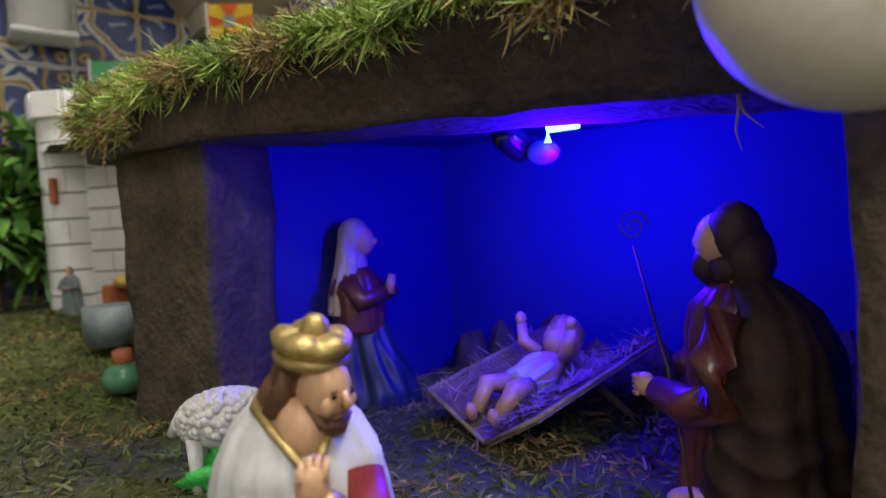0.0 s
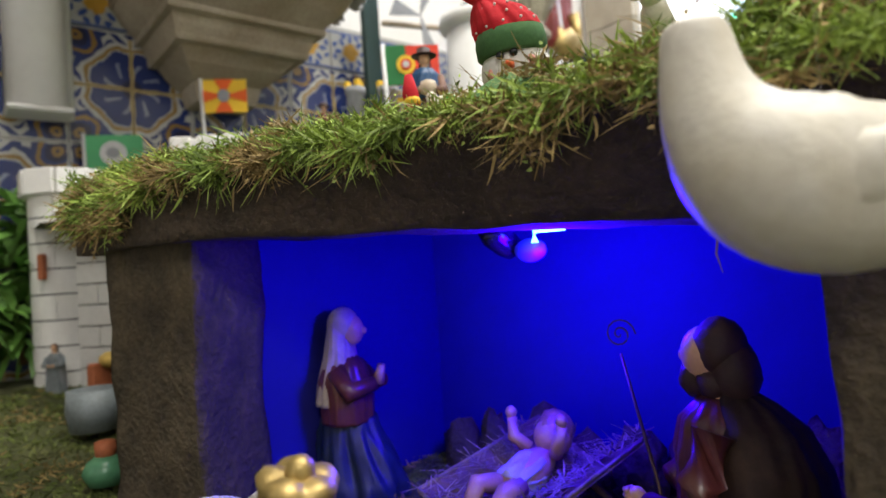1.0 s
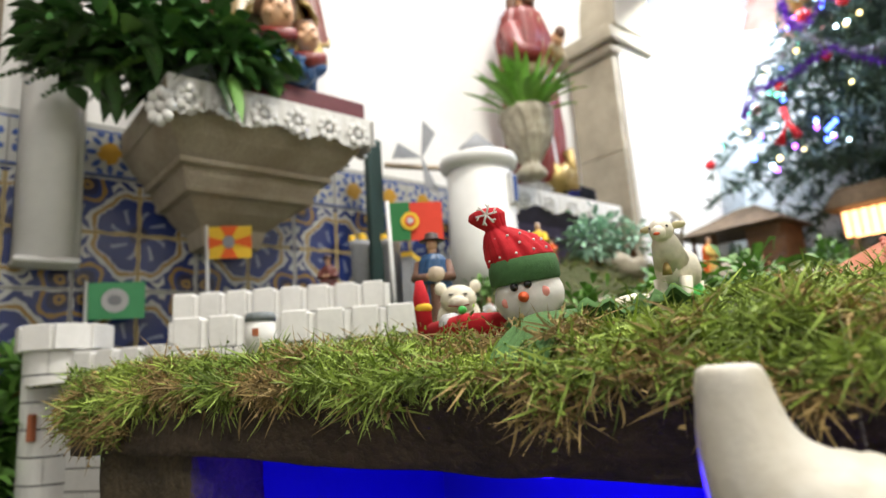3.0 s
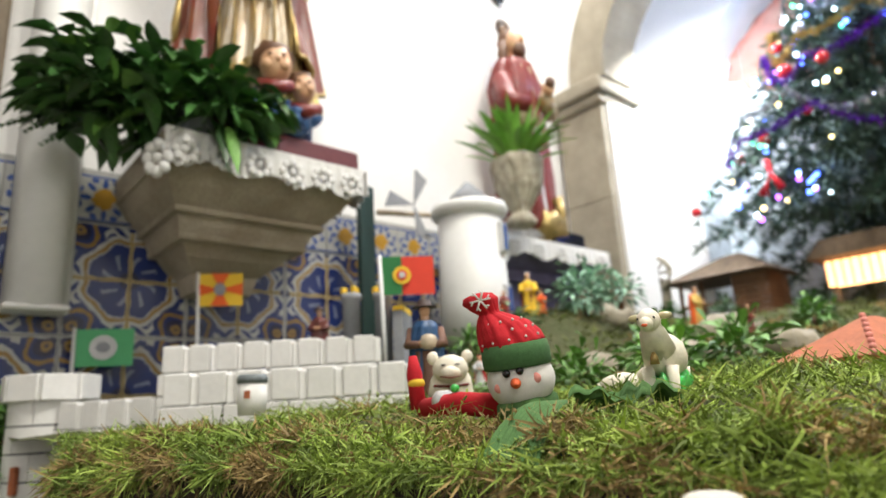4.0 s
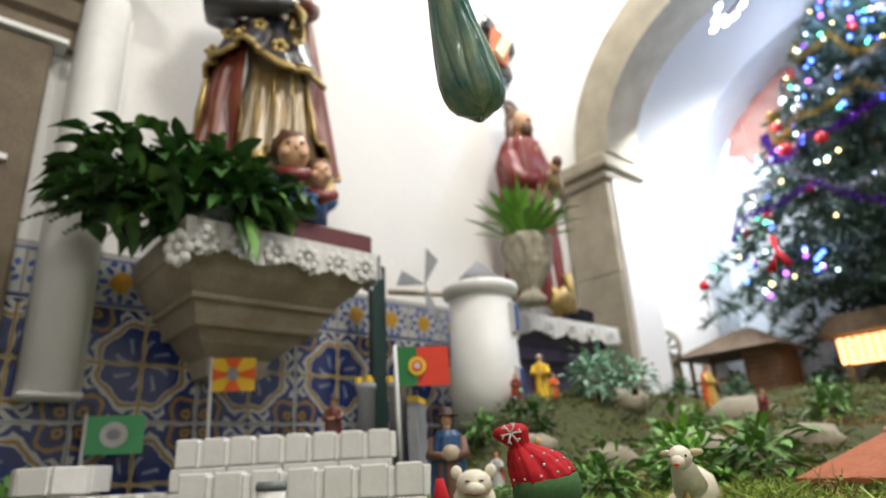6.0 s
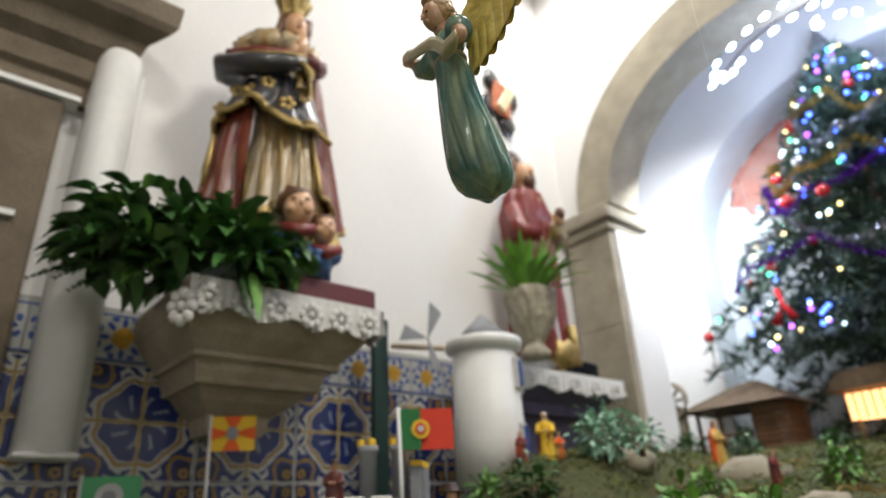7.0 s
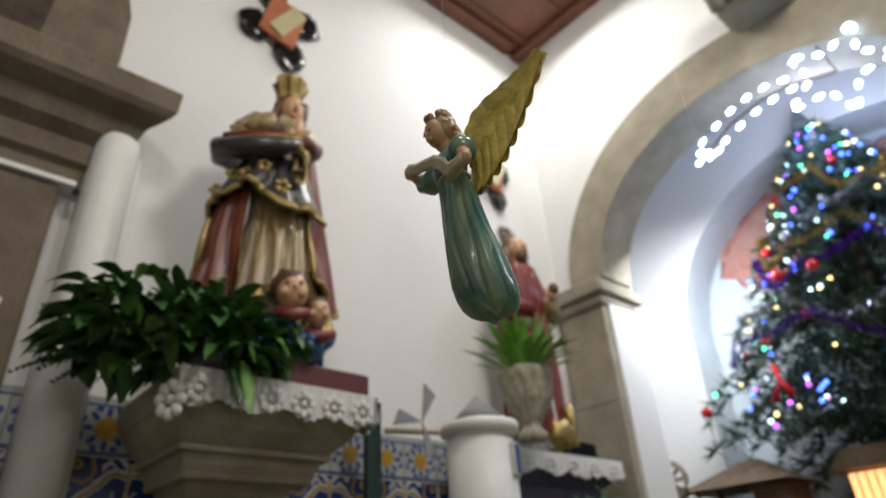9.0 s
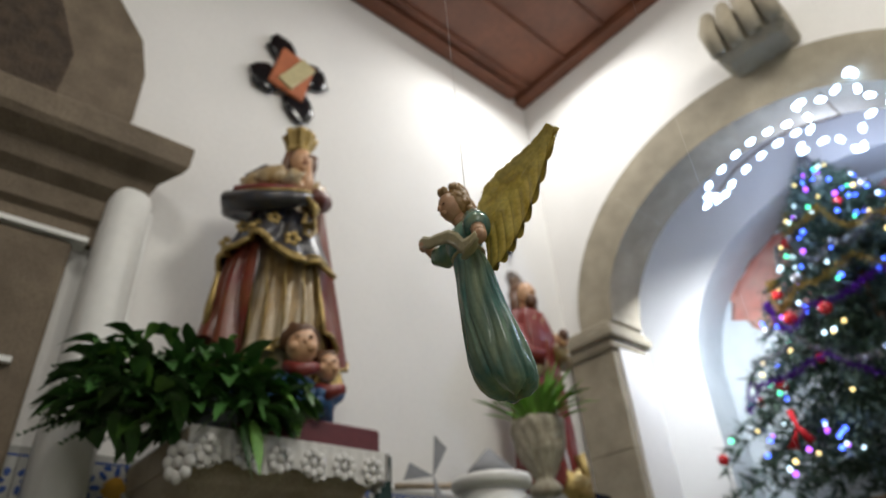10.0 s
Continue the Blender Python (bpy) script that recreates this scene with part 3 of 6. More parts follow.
def king():
    """Kneeling king in a white cape with a gilded crown, 0.17 m; faces -y."""
    s = Shape().use("robe_white")
    s.lathe((0, 0, 0), [(.046, 0, 0, .012), (.048, .012, 0, .012), (.046, .04, 0, .009), (.043, .07, 0, .007), (.039, .09, 0, .006), (.031, .105, 0, .007), (.021, .115, 0, .009), (.013, .119, 0, .01)], 72, fold=0.03, count=8, twist=40, squash=(1, .9))
    s.use("robe_red").tube([(.024, -.02, .082), (.024, -.038, .062), (.004, -.043, .074)], [.011, .0125, .0085], 14)
    s.lathe((0, -.016, 0), [(.034, 0), (.034, .02), (.03, .05), (.02, .07)], 30, fold=.05, count=7, squash=(1, .9))
    s.use("skin").ball((0, -.013, .105), (.0125, .0135, .018), 16)
    s.use("gold")
    for sd in (-1, 1):
        s.tube([(0, .018, .121), (sd * .014, .014, .12), (sd * .019, 0, .116), (sd * .013, -.017, .108), (sd * .004, -.029, .096), (0, -.031, .091)], [.0022, .0026, .0028, .0028, .0026, .002], 10, flat=.7)
    s.tube([(.006, -.036, .074), (.003, -.041, .078), (-.001, -.043, .082)], [.0098, .0095, .009], 14)
    s.ball((.012, -.035, .044), (.012, .009, .014), 14, lump=.3, seed=4)
    s.use("skin").ball((-.001, -.043, .089), (.0075, .0042, .010), 12)
    for i in range(4):
        s.tube([(-.007 + i * .0035, -.045, .092), (-.0045 + i * .0035, -.041, .103 - abs(i - 1.5) * .0015)], [.0019, .0015], 6)
    turn = Matrix.Rotation(math.radians(-42), 3, "Z")
    s.v = [tuple(turn @ Vector((x * 1.12, y * 1.06, z * 1.1))) for x, y, z in s.v]
    first = len(s.v)
    s.use("skin").tube([(0, -.004, .108), (0, -.01, .128)], [.011, .0105], 14)
    s.ball((0, -.016, .14), (.0132, .0165, .0185), 20)
    s.tube([(0, -.0318, .1445), (0, -.0352, .1378), (0, -.0325, .1355)], [.0016, .0028, .0022], 8)
    for sd in (-1, 1):
        s.ball((sd * .0072, -.0285, .1365), (.0042, .0035, .005), 10)
    s.use("black_bead")
    for sd in (-1, 1):
        s.ball((sd * .0058, -.0308, .1418), (.0019, .001, .0009), 8)
    s.use("hair_brown")
    s.ball((0, -.001, .142), (.016, .0162, .019), 20, lump=.12, seed=2)
    s.ball((0, .010, .126), (.0165, .012, .017), 18, lump=.15, seed=6)
    for sd in (-1, 1):
        s.tube([(sd * .013, -.006, .148), (sd * .0155, -.003, .134), (sd * .0145, .004, .119)], [.005, .0065, .0055], 10)
        s.tube([(sd * .0115, -.018, .135), (sd * .008, -.027, .126), (0, -.031, .123)], [.0018, .0026, .0034], 8)
        s.ball((sd * .006, -.0305, .1445), (.0026, .0011, .0008), 8)
    s.tube([(-.006, -.0315, .131), (0, -.0335, .132), (.006, -.0315, .131)], .0013, 6)
    s.ball((0, -.0275, .1245), (.0062, .0058, .0056), 12, lump=.2, seed=3)
    s.use("gold").lathe((0, -.006, .1515), [(.0175, 0), (.0193, .001), (.0197, .0035), (.0185, .0058)], 36)
    n = 60
    rings = []
    for r, z, k in ((.0178, .0055, 0), (.0205, .0085, .35), (.0215, .012, .8), (.0185, .0155, 1), (.012, .0165, .8), (.006, .0162, .3)):
        ring = []
        for j in range(n):
            a = 2 * math.pi * j / n
            w = abs(math.cos(a * 2.5 + .6))
            ring.append((r * (1 - .11 * k * (1 - w)) * math.cos(a), -.006 + r * (1 - .11 * k * (1 - w)) * math.sin(a), .1515 + z + .0026 * k * (w - .55)))
        rings.append(ring)
    s.stack(rings)
    s.lathe((0, -.006, .164), [(.0085, 0), (.0075, .005), (.0068, .009), (.004, .0118), (.001, .0125)], 16)
    head = Matrix.Translation((0, -.003, .12)) @ Matrix.Rotation(math.radians(-9), 4, "Z") @ Matrix.Rotation(math.radians(14), 4, "X") @ Matrix.Translation((0, .004, -.12))
    s.v = s.v[:first] + [tuple(head @ Vector(p)) for p in s.v[first:]]
    return s


def mary():
    """Kneeling woman with a cream veil, hands folded; faces +x."""
    s = Shape().use("robe_navy")
    s.lathe((0, 0, 0), [(.05, 0, .01, 0), (.05, .015, .01, 0), (.042, .045, .004, 0), (.034, .07, 0, 0), (.03, .085, 0, 0)], 36, fold=.06, count=7, twist=30, squash=(1, .8))
    s.use("robe_maroon").lathe((0, 0, 0), [(.031, .08), (.032, .1), (.031, .125, -.002, 0), (.024, .142, -.002, 0), (.011, .152, 0, 0)], 30, fold=.03, count=8, squash=(.9, 1))
    for sd in (-1, 1):
        s.tube([(0, sd * .027, .137), (.016, sd * .033, .115), (.036, sd * .012, .122)], [.0105, .012, .008], 12)
    s.use("skin").tube([(.036, 0, .12), (.041, 0, .14)], [.0065, .004], 10)
    s.tube([(0, 0, .148), (.003, 0, .165)], [.009, .0088], 12)
    s.ball((.008, 0, .178), (.0145, .0125, .017), 18)
    s.ball((.023, 0, .177), (.0035, .0025, .004), 8)
    s.use("veil").ball((-.001, 0, .184), (.0178, .0165, .0195), 20)
    s.lathe((-.006, 0, 0), [(.033, .1, -.004, 0), (.031, .12, -.003, 0), (.024, .15, 0, 0), (.019, .175, .001, 0), (.015, .19, .002, 0)], 28, fold=.04, count=7, squash=(.72, .95))
    return s


def joseph():
    """Kneeling bearded man in a brown mantle holding a staff; faces -x."""
    s = Shape().use("robe_brown")
    knots = [(.056, 0, .012, 0), (.06, .02, .014, 0), (.054, .055, .014, 0), (.046, .09, .014, 0), (.042, .125, .014, 0), (.034, .15, .011, 0), (.022, .166, .005, 0), (.012, .176, -.002, 0)]
    rows = []
    for i in range(70):
        z = .176 * i / 69
        k = max(j for j in range(7) if knots[j][1] <= z + 1e-9)
        t = (z - knots[k][1]) / (knots[k + 1][1] - knots[k][1])
        rows.append(tuple(p + (q - p) * t for p, q in zip(knots[k], knots[k + 1])))
    s.lathe((0, 0, 0), rows, 96, fold=.03, count=6, twist=25, squash=(1, .85))
    for i, (x, y, z) in enumerate(s.v):
        a = math.atan2(y, x - .013)
        low = max(0.0, min(1.0, (.115 - z) / .05))
        swag = abs(math.sin(math.pi * (z + .026 * math.cos(a + 1.25) + .006 * math.sin(3 * a)) / .027))
        upright = .35 * math.sin(7 * a + 1.3 * math.sin(z * 60)) * (1 - low)
        k = 1 + .085 * low * (.6 - swag ** .7) + .05 * upright
        s.v[i] = (.013 + (x - .013) * k, y * k, z)
    s.use("robe_maroon")
    s.lathe((-.012, 0, 0), [(.044, .01), (.04, .05), (.034, .09), (.034, .13), (.029, .155), (.014, .17)], 40, fold=.05, count=8, twist=20, squash=(.95, .95))
    s.tube([(-.005, -.035, .152), (-.012, -.046, .12), (-.01, -.047, .092), (-.03, -.04, .084), (-.06, -.028, .09)], [.015, .0165, .0175, .0155, .0105], 16)
    s.tube([(-.02, .03, .15), (-.04, .036, .11), (-.058, .01, .1)], [.014, .0155, .01], 14)
    s.use("skin").ball((-.07, -.025, .092), (.0088, .0075, .0095), 12)
    for i in range(4):
        s.tube([(-.074, -.03, .098 - i * .0042), (-.0795, -.025, .097 - i * .0042), (-.075, -.0195, .098 - i * .0042)], .0022, 6)
    s.tube([(-.006, 0, .165), (-.012, 0, .185)], [.0125, .012], 12)
    s.ball((-.02, 0, .2), (.0175, .0155, .021), 20)
    s.ball((-.037, 0, .199), (.003, .0024, .0045), 8)
    s.ball((-.03, -.036, .012), (.022, .014, .012), 14)
    s.use("hat_dark")
    s.ball((-.009, 0, .206), (.0195, .0182, .0215), 20, lump=.1, seed=5)
    s.ball((.001, 0, .187), (.0165, .0185, .024), 18, lump=.12, seed=8)
    s.ball((-.012, 0, .18), (.016, .0165, .014), 16, lump=.1, seed=3)
    s.ball((-.029, 0, .182), (.0112, .0105, .014), 16, lump=.2, seed=9)
    return s


def baby():
    """Baby figure lying with raised arms, head towards +x."""
    s = Shape().use("skin")
    s.ball((0, 0, .014), (.028, .016, .0135), 18)
    s.ball((.036, 0, .024), (.0165, .0155, .0165), 18)
    for sd in (-1, 1):
        s.tube([(.02, sd * .014, .02), (.016, sd * .024, .032), (.022, sd * .026, .045)], [.0058, .0056, .0045], 10)
        s.ball((.023, sd * .0265, .049), (.005, .0045, .0055), 8)
        s.tube([(-.022, sd * .009, .015), (-.04, sd * .015, .024), (-.06, sd * .012, .012)], [.0085, .0078, .0055], 10)
        s.ball((-.064, sd * .012, .014), (.005, .004, .0075), 8)
    s.use("hair_blond").ball((.041, 0, .029), (.0158, .0158, .0148), 16, lump=.2, seed=1)
    s.use("robe_white").lathe((-.006, 0, .014), [(.014, -.016), (.0155, -.006), (.0155, .006), (.014, .014)], 20, fold=.06, count=6, tilt=Matrix.Rotation(math.radians(90), 4, "Y"))
    return s


def lamb(height, wool="lamb_cream", base=True, lumps=0, bell=False):
    """Standing lamb, faces -y."""
    h = height
    s = Shape().use(wool)
    s.ball((0, h * .18, h * .55), (h * .2, h * .4, h * .22), 20, lump=.1, seed=2)
    s.tube([(0, -h * .08, h * .6), (0, -h * .24, h * .76), (0, -h * .27, h * .86)], [h * .16, h * .12, h * .11], 14)
    s.ball((0, -h * .31, h * .86), (h * .105, h * .15, h * .11), 16)
    s.ball((0, -h * .43, h * .82), (h * .065, h * .075, h * .065), 12)
    for sd in (-1, 1):
        s.use("glaze_cream").ball((sd * h * .13, -h * .24, h * .9), (h * .075, h * .03, h * .035), 10)
        s.use(wool)
        for y in (-.12, .42):
            s.tube([(sd * h * .11, h * y, h * .45), (sd * h * .1, h * y, 0)], [h * .06, h * .04], 10)
        s.use("black_bead").ball((sd * h * .07, -h * .41, h * .87), h * .014, 6)
    s.use("nose_orange").ball((0, -h * .5, h * .8), (h * .03, h * .012, h * .015), 8)
    s.use(wool).tube([(0, h * .55, h * .6), (0, h * .64, h * .45)], [h * .05, h * .04], 8)
    if lumps:
        rs = random.Random(3)
        for i in range(lumps):
            a, b = rs.uniform(0, 2 * math.pi), rs.uniform(-.6, 1.4)
            d = Vector((math.cos(a) * math.cos(b), math.sin(a) * math.cos(b), math.sin(b)))
            s.ball((d.x * h * .195, h * .18 + d.y * h * .39, h * .55 + d.z * h * .215), h * .035, 6)
    if bell:
        s.use("gold").lathe((0, -h * .3, h * .46), [(h * .045, 0), (h * .035, h * .07), (h * .015, h * .11)], 10)
    if base:
        s.use("base_green").ball((0, h * .15, h * .14), (h * .17, h * .36, h * .27), 28, lump=.9, seed=4)
    return s


def bird():
    """White plaster dove; neck towards -x."""
    s = Shape().use("white_ceramic")
    prof = [((.118, 0, .043), .006), ((.1, 0, .036), .016), ((.072, 0, .02), .03), ((.04, 0, .005), .044), ((.008, 0, 0), .0525), ((-.022, 0, .008), .0535), ((-.044, 0, .026), .047), ((-.057, 0, .046), .036), ((-.0635, 0, .066), .0285), ((-.066, 0, .086), .024), ((-.067, 0, .1), .0215), ((-.067, 0, .108), .0185), ((-.067, 0, .111), .012)]
    pts, radii = [], []
    for i in range(len(prof) - 1):
        a, b, c, d = (prof[max(0, min(len(prof) - 1, i + k))] for k in (-1, 0, 1, 2))
        for t in (0, .25, .5, .75):
            def spline(w, x, y, z):
                return .5 * (2 * x + (y - w) * t + (2 * w - 5 * x + 4 * y - z) * t * t + (3 * x - w - 3 * y + z) * t ** 3)
            pts.append(tuple(spline(*(q[0][k] for q in (a, b, c, d))) for k in range(3)))
            radii.append(spline(a[1], b[1], c[1], d[1]))
    s.tube(pts, radii, 48, up=(0, 1, 0))
    for sd in (-1, 1):
        s.ball((.012, sd * .0425, .006), (.05, .0125, .021), 18, tilt=Matrix.Rotation(-.18, 4, "Y"), lump=.3, seed=4)
        s.ball((.05, sd * .034, .018), (.04, .011, .013), 14, tilt=Matrix.Rotation(-.3, 4, "Y"))
    return s


# ---- moss ----
def moss(name, roots, label, mats=("moss_blade", "moss_brown"), width=0.001):
    """Roots: (place, way, length, bend, kind). Each blade is a bent strip of four steps."""
    s = Shape()
    for m in mats:
        s.use(m)
    for p, d, length, bend, kind in roots:
        s.use(mats[kind])
        side = d.cross(Vector((rnd(-1, 1), rnd(-1, 1), rnd(-.3, .3)))).normalized() * width * rnd(.6, 1.25)
        vs = []
        for i in range(4):
            t = i / 3
            q = p + d * (length * t) + bend * (t * t)
            w = side * (1.0, 1.0, .75, .15)[i]
            vs += [q - w, q + w]
        s.add(vs, [(0, 1, 3, 2), (2, 3, 5, 4), (4, 5, 7, 6)])
    return thing(name, s, label, "moss", kind="stuff")


def clump_noise(p, f, k=0.0):
    return noise.noise(Vector((p[0] * f, p[1] * f, k)))


def sprig(roots, p, d, length, kind):
    """A curled strand with a few short side leaves."""
    curl = Vector((rnd(-1, 1), rnd(-1, 1), rnd(-1.1, .6))) * length * 1.7
    roots.append((p, d, length, curl, kind))
    if rnd(0, 1) < .45:
        for t in (.35, .6, .8):
            q = p + d * (length * t) + curl * (t * t)
            e = (d + Vector((rnd(-1, 1), rnd(-1, 1), rnd(-1, 1)))).normalized()
            roots.append((q, e, length * rnd(.2, .4), Vector((0, 0, 0)), kind))


def roof_edge():
    """Shaggy moss along the front edge of the roof, hanging over the beam."""
    roots = []
    for i in range(21000):
        u = rnd(-.215, .67)
        thick = clump_noise((u, 0), 22, 2.2) + .6 * clump_noise((u, 0), 55, 4)
        over = rnd(0, 1) ** 1.3
        hang = .006 + .014 * max(0, u) + .034 * max(0, thick) + (.035 if u < -.07 else 0) * (1 if thick > -.3 else .3)
        if over > .4:
            k = (over - .4) / .6
            v = -.022 - .012 * math.sin(k * 2.6) + rnd(-.006, .006)
            z = 1.17 - .018 * max(0, u) - hang * k
        else:
            v = rnd(-.022, .05)
            z = 1.17 - .01 * max(0, u) + max(0, thick) * .02 + rnd(0, .012) - (.009 if .22 < u < .42 else 0)
        if u < -.19:
            v = rnd(-.02, .09)
        p = cave(u, v, z)
        out = CAVE.to_3x3() @ Vector((rnd(-1, 1) - (.8 if u < -.185 else 0), -rnd(-.2, 1.0), rnd(-.6, .9) + (.35 if over < .45 else -.1)))
        kind = 1 if clump_noise((u, z * 4), 17, 9) + rnd(-.25, .25) > .2 - (.28 if over > .75 else 0) else 0
        sprig(roots, p, out.normalized(), rnd(.005, .012) * (1.0 + .4 * thick), kind)
    for i in range(9000):
        u, v = rnd(-.2, .75), rnd(-.026, .075)
        n = clump_noise((u, v), 26, 6)
        if n < -.1 or .2 < u < .42:
            continue
        p = cave(u, v, 1.168 - .01 * max(0, u) + max(0, n) * .034 + rnd(-.004, .008))
        d = CAVE.to_3x3() @ Vector((rnd(-1, 1), rnd(-1, .4), rnd(-.2, 1)))
        roots.append((p, d.normalized(), rnd(.007, .016), Vector((rnd(-1, 1), rnd(-1, 1), rnd(-1.2, .4))) * .014, 1 if clump_noise((u, v), 19, 4) > .3 else 0))
    for i in range(34):
        u = rnd(-.2, .62)
        p = cave(u, -.03, 1.155 - rnd(0, .014) - .03 * max(0, u))
        for j in range(2):
            roots.append((p, (CAVE.to_3x3() @ Vector((rnd(-.5, .5), -.3, -1))).normalized(), rnd(.01, .03), Vector((rnd(-.02, .02), rnd(-.006, .002), rnd(0, .01))), rnd(0, 1) > .5))
    return roots


def roof_field():
    roots = []
    while len(roots) < 78000:
        u, v = rnd(-.2, 1.1), rnd(0, 1) ** 1.6 * .62
        if len(roots) > 50000:
            u, v = rnd(.33, 1.0), rnd(.0, .55)
        if u < -.16 and v > .16:
            continue
        p = cave(u, v, 0)
        if (p.xy - Vector((-.19, .545))).length < .042:
            continue
        n = clump_noise(p, 22, 1)
        p.z = upper(p.x, p.y) - .002 + max(0, n + .5 * clump_noise(p, 47, 5)) * .024
        d = Vector((rnd(-.8, .8), rnd(-.8, .8), rnd(.15, 1.0))).normalized()
        kind = 1 if clump_noise(p, 13, 8) + rnd(-.25, .25) > .4 else 0
        sprig(roots, p, d, rnd(.006, .014) * (1 + .5 * n), kind)
    return roots


def floor_field():
    roots = []
    while len(roots) < 34000:
        x, y = rnd(-1.35, .05), rnd(-.05, .75)
        if (Vector((x - .06, y - .1))).length > 1.7:
            continue
        p = Vector((x, y, lower(x, y) - .001))
        p.z += max(0, clump_noise(p, 16, 3)) * .012
        d = Vector((rnd(-1, 1), rnd(-1, 1), rnd(.1, .9))).normalized()
        kind = 1 if clump_noise(p, 11, 8) + rnd(-.2, .2) > .24 else 0
        roots.append((p, d, rnd(.007, .017), Vector((rnd(-.006, .006), rnd(-.006, .006), -rnd(0, .008))), kind))
    return roots


def hill_field():
    roots = []
    while len(roots) < 17000:
        x, y = rnd(-1.5, .6), rnd(.9, 2.9)
        p = Vector((x, y, upper(x, y)))
        n = clump_noise(p, 14, 1)
        if n < -.25:
            continue
        p.z += max(0, n) * .03
        roots.append((p, Vector((rnd(-1, 1), rnd(-1, 1), rnd(.1, .9))).normalized(), rnd(.012, .03), Vector((0, 0, -rnd(0, .01))), 1 if clump_noise(p, 7, 8) > .25 else 0))
    return roots


mat("moss_dark", (0.14, 0.19, 0.035), 0.75, vary=0.3, scale=14, bump=0, random_by=0.45, second=(0.1, 0.1, 0.03))
moss("moss_fringe", roof_edge(), "shaggy yellow-green moss hanging over the cave's roof edge")
moss("moss_roof", roof_field(), "yellow-green moss with brown patches on the cave roof")
moss("moss_floor", floor_field(), "dark green and brown moss on the ground", ("moss_dark", "moss_brown"), .0013)
moss("moss_hills", hill_field(), "green moss tufts on the miniature hills", ("moss_dark", "moss_brown"), .0022)

# ---- figures in place ----
tagged(thing("angel_figurine", angel(), "glazed angel figurine, teal robe, golden wings, hanging on a thread", "angel figurine", at=pose(-0.255, 0.372, 1.565, 0, 0, -15) @ Matrix.Scale(1.12, 4)))
thing("hanging_thread", Shape().use("thread").tube([(-0.253, 0.374, 1.765), (-0.253, 0.374, 4.21)], .0003, 6), "thin clear thread from ceiling holding the angel", "thread")
thing("dove_figurine", bird(), "white glazed ceramic dove hanging before the beam", "dove figurine", at=pose(-0.027, 0.39, 1.081, 0, 0, 35) @ Matrix.Scale(0.68, 4))
thing("dove_thread", Shape().use("thread").tube([(-0.027, 0.39, 1.11), (-0.027, 0.39, 4.21)], .00004, 5), "thin clear thread from ceiling holding the dove", "thread")
thing("king_figurine", king(), "kneeling king figurine, white cape, gilded crown, hand on breast", "king figurine", at=pose(-0.2425, 0.2425, 0.795, 0, 0, 115))
thing("sheep_figurine", lamb(0.112, "wool_white", True, 360), "white sheep figurine with curly fleece on green base", "sheep figurine", at=pose(*cave(0.117, -0.05, 0.797), 0, 0, 140))
thing("mary_figurine", mary(), "kneeling woman figurine, cream veil, red and blue robe", "woman figurine", at=pose(*cave(0.035, 0.17, 0.803), 0, 0, 38) @ Matrix.Scale(1.08, 4))
thing("joseph_figurine", joseph(), "kneeling bearded man figurine in brown mantle holding a staff", "man figurine", at=pose(*cave(0.472, 0.085, 0.8), 0, 0, 8) @ Matrix.Scale(0.94, 4))
staff = thing("shepherd_staff", None, "thin brown wire staff with spiral crook held by the figurine", "staff")
part("shaft", Shape().use("wire").tube([cave(0.444, 0.035, .806), cave(0.42, .07, .9), cave(0.39, .1, .985)], .0014, 6), staff)
part("crook", Shape().use("wire").tube([cave(0.39 + .0125 * math.cos(a * .5) * (1 - a / 26), .1, 1.0 + .0125 * math.sin(a * .5) * (1 - a / 26)) for a in range(26)], .0007, 6), staff)

crib = thing("manger", None, "wooden trough manger filled with straw", "manger")
CRIB = pose(*cave(.243, .105, .806), 0, 0, 91) @ pose(0, 0, 0, 0, -11, 0)


def crib_point(a, b, z):
    return CRIB @ Vector((a, b, z))


for sd in (-1, 1):
    part("side_board", Shape().use("crib_wood", False).prism([(0, 0), (.185, 0), (.185, 1), (0, 1)], lambda a, b: crib_point(a, sd * (.001 + .07 * b), .04 * b), lambda a, b: crib_point(a, sd * (.004 + .07 * b), -.003 + .04 * b)), crib)
    part("rim", Shape().use("straw").tube([crib_point(0, sd * .071, .04), crib_point(.185, sd * .071, .04)], .0022, 6), crib)
    part("end_rim", Shape().use("straw").tube([crib_point(0, 0, .0), crib_point(0, sd * .071, .04)], .0022, 6), crib)
    part("leg", Shape().use("crib_wood").tube([crib_point(.15, sd * .01, .0), crib_point(.16, sd * .05, -.04)], .004, 6), crib)
st = Shape().use("straw")
for i in range(900):
    a, b = rnd(0, .185), rnd(-.066, .066)
    p = crib_point(a, b, .006 + abs(b) * .52 + rnd(0, .009))
    d = Vector((rnd(-1, 1), rnd(-1, 1), rnd(-.1, .35))).normalized() * rnd(.01, .028)
    w = d.cross(Vector((0, 0, 1))).normalized() * .0009
    st.add([p - w, p + w, p + d + w * .6, p + d - w * .6], [(0, 1, 2, 3)])
tagged(part("straw_filling", st, crib, "loose pale straw"), kind="stuff")
thing("baby_figurine", baby(), "baby figurine with raised arms lying on straw", "baby figurine", at=CRIB @ pose(.085, 0, .018, 0, -6, 0) @ Matrix.Scale(1.25, 4))

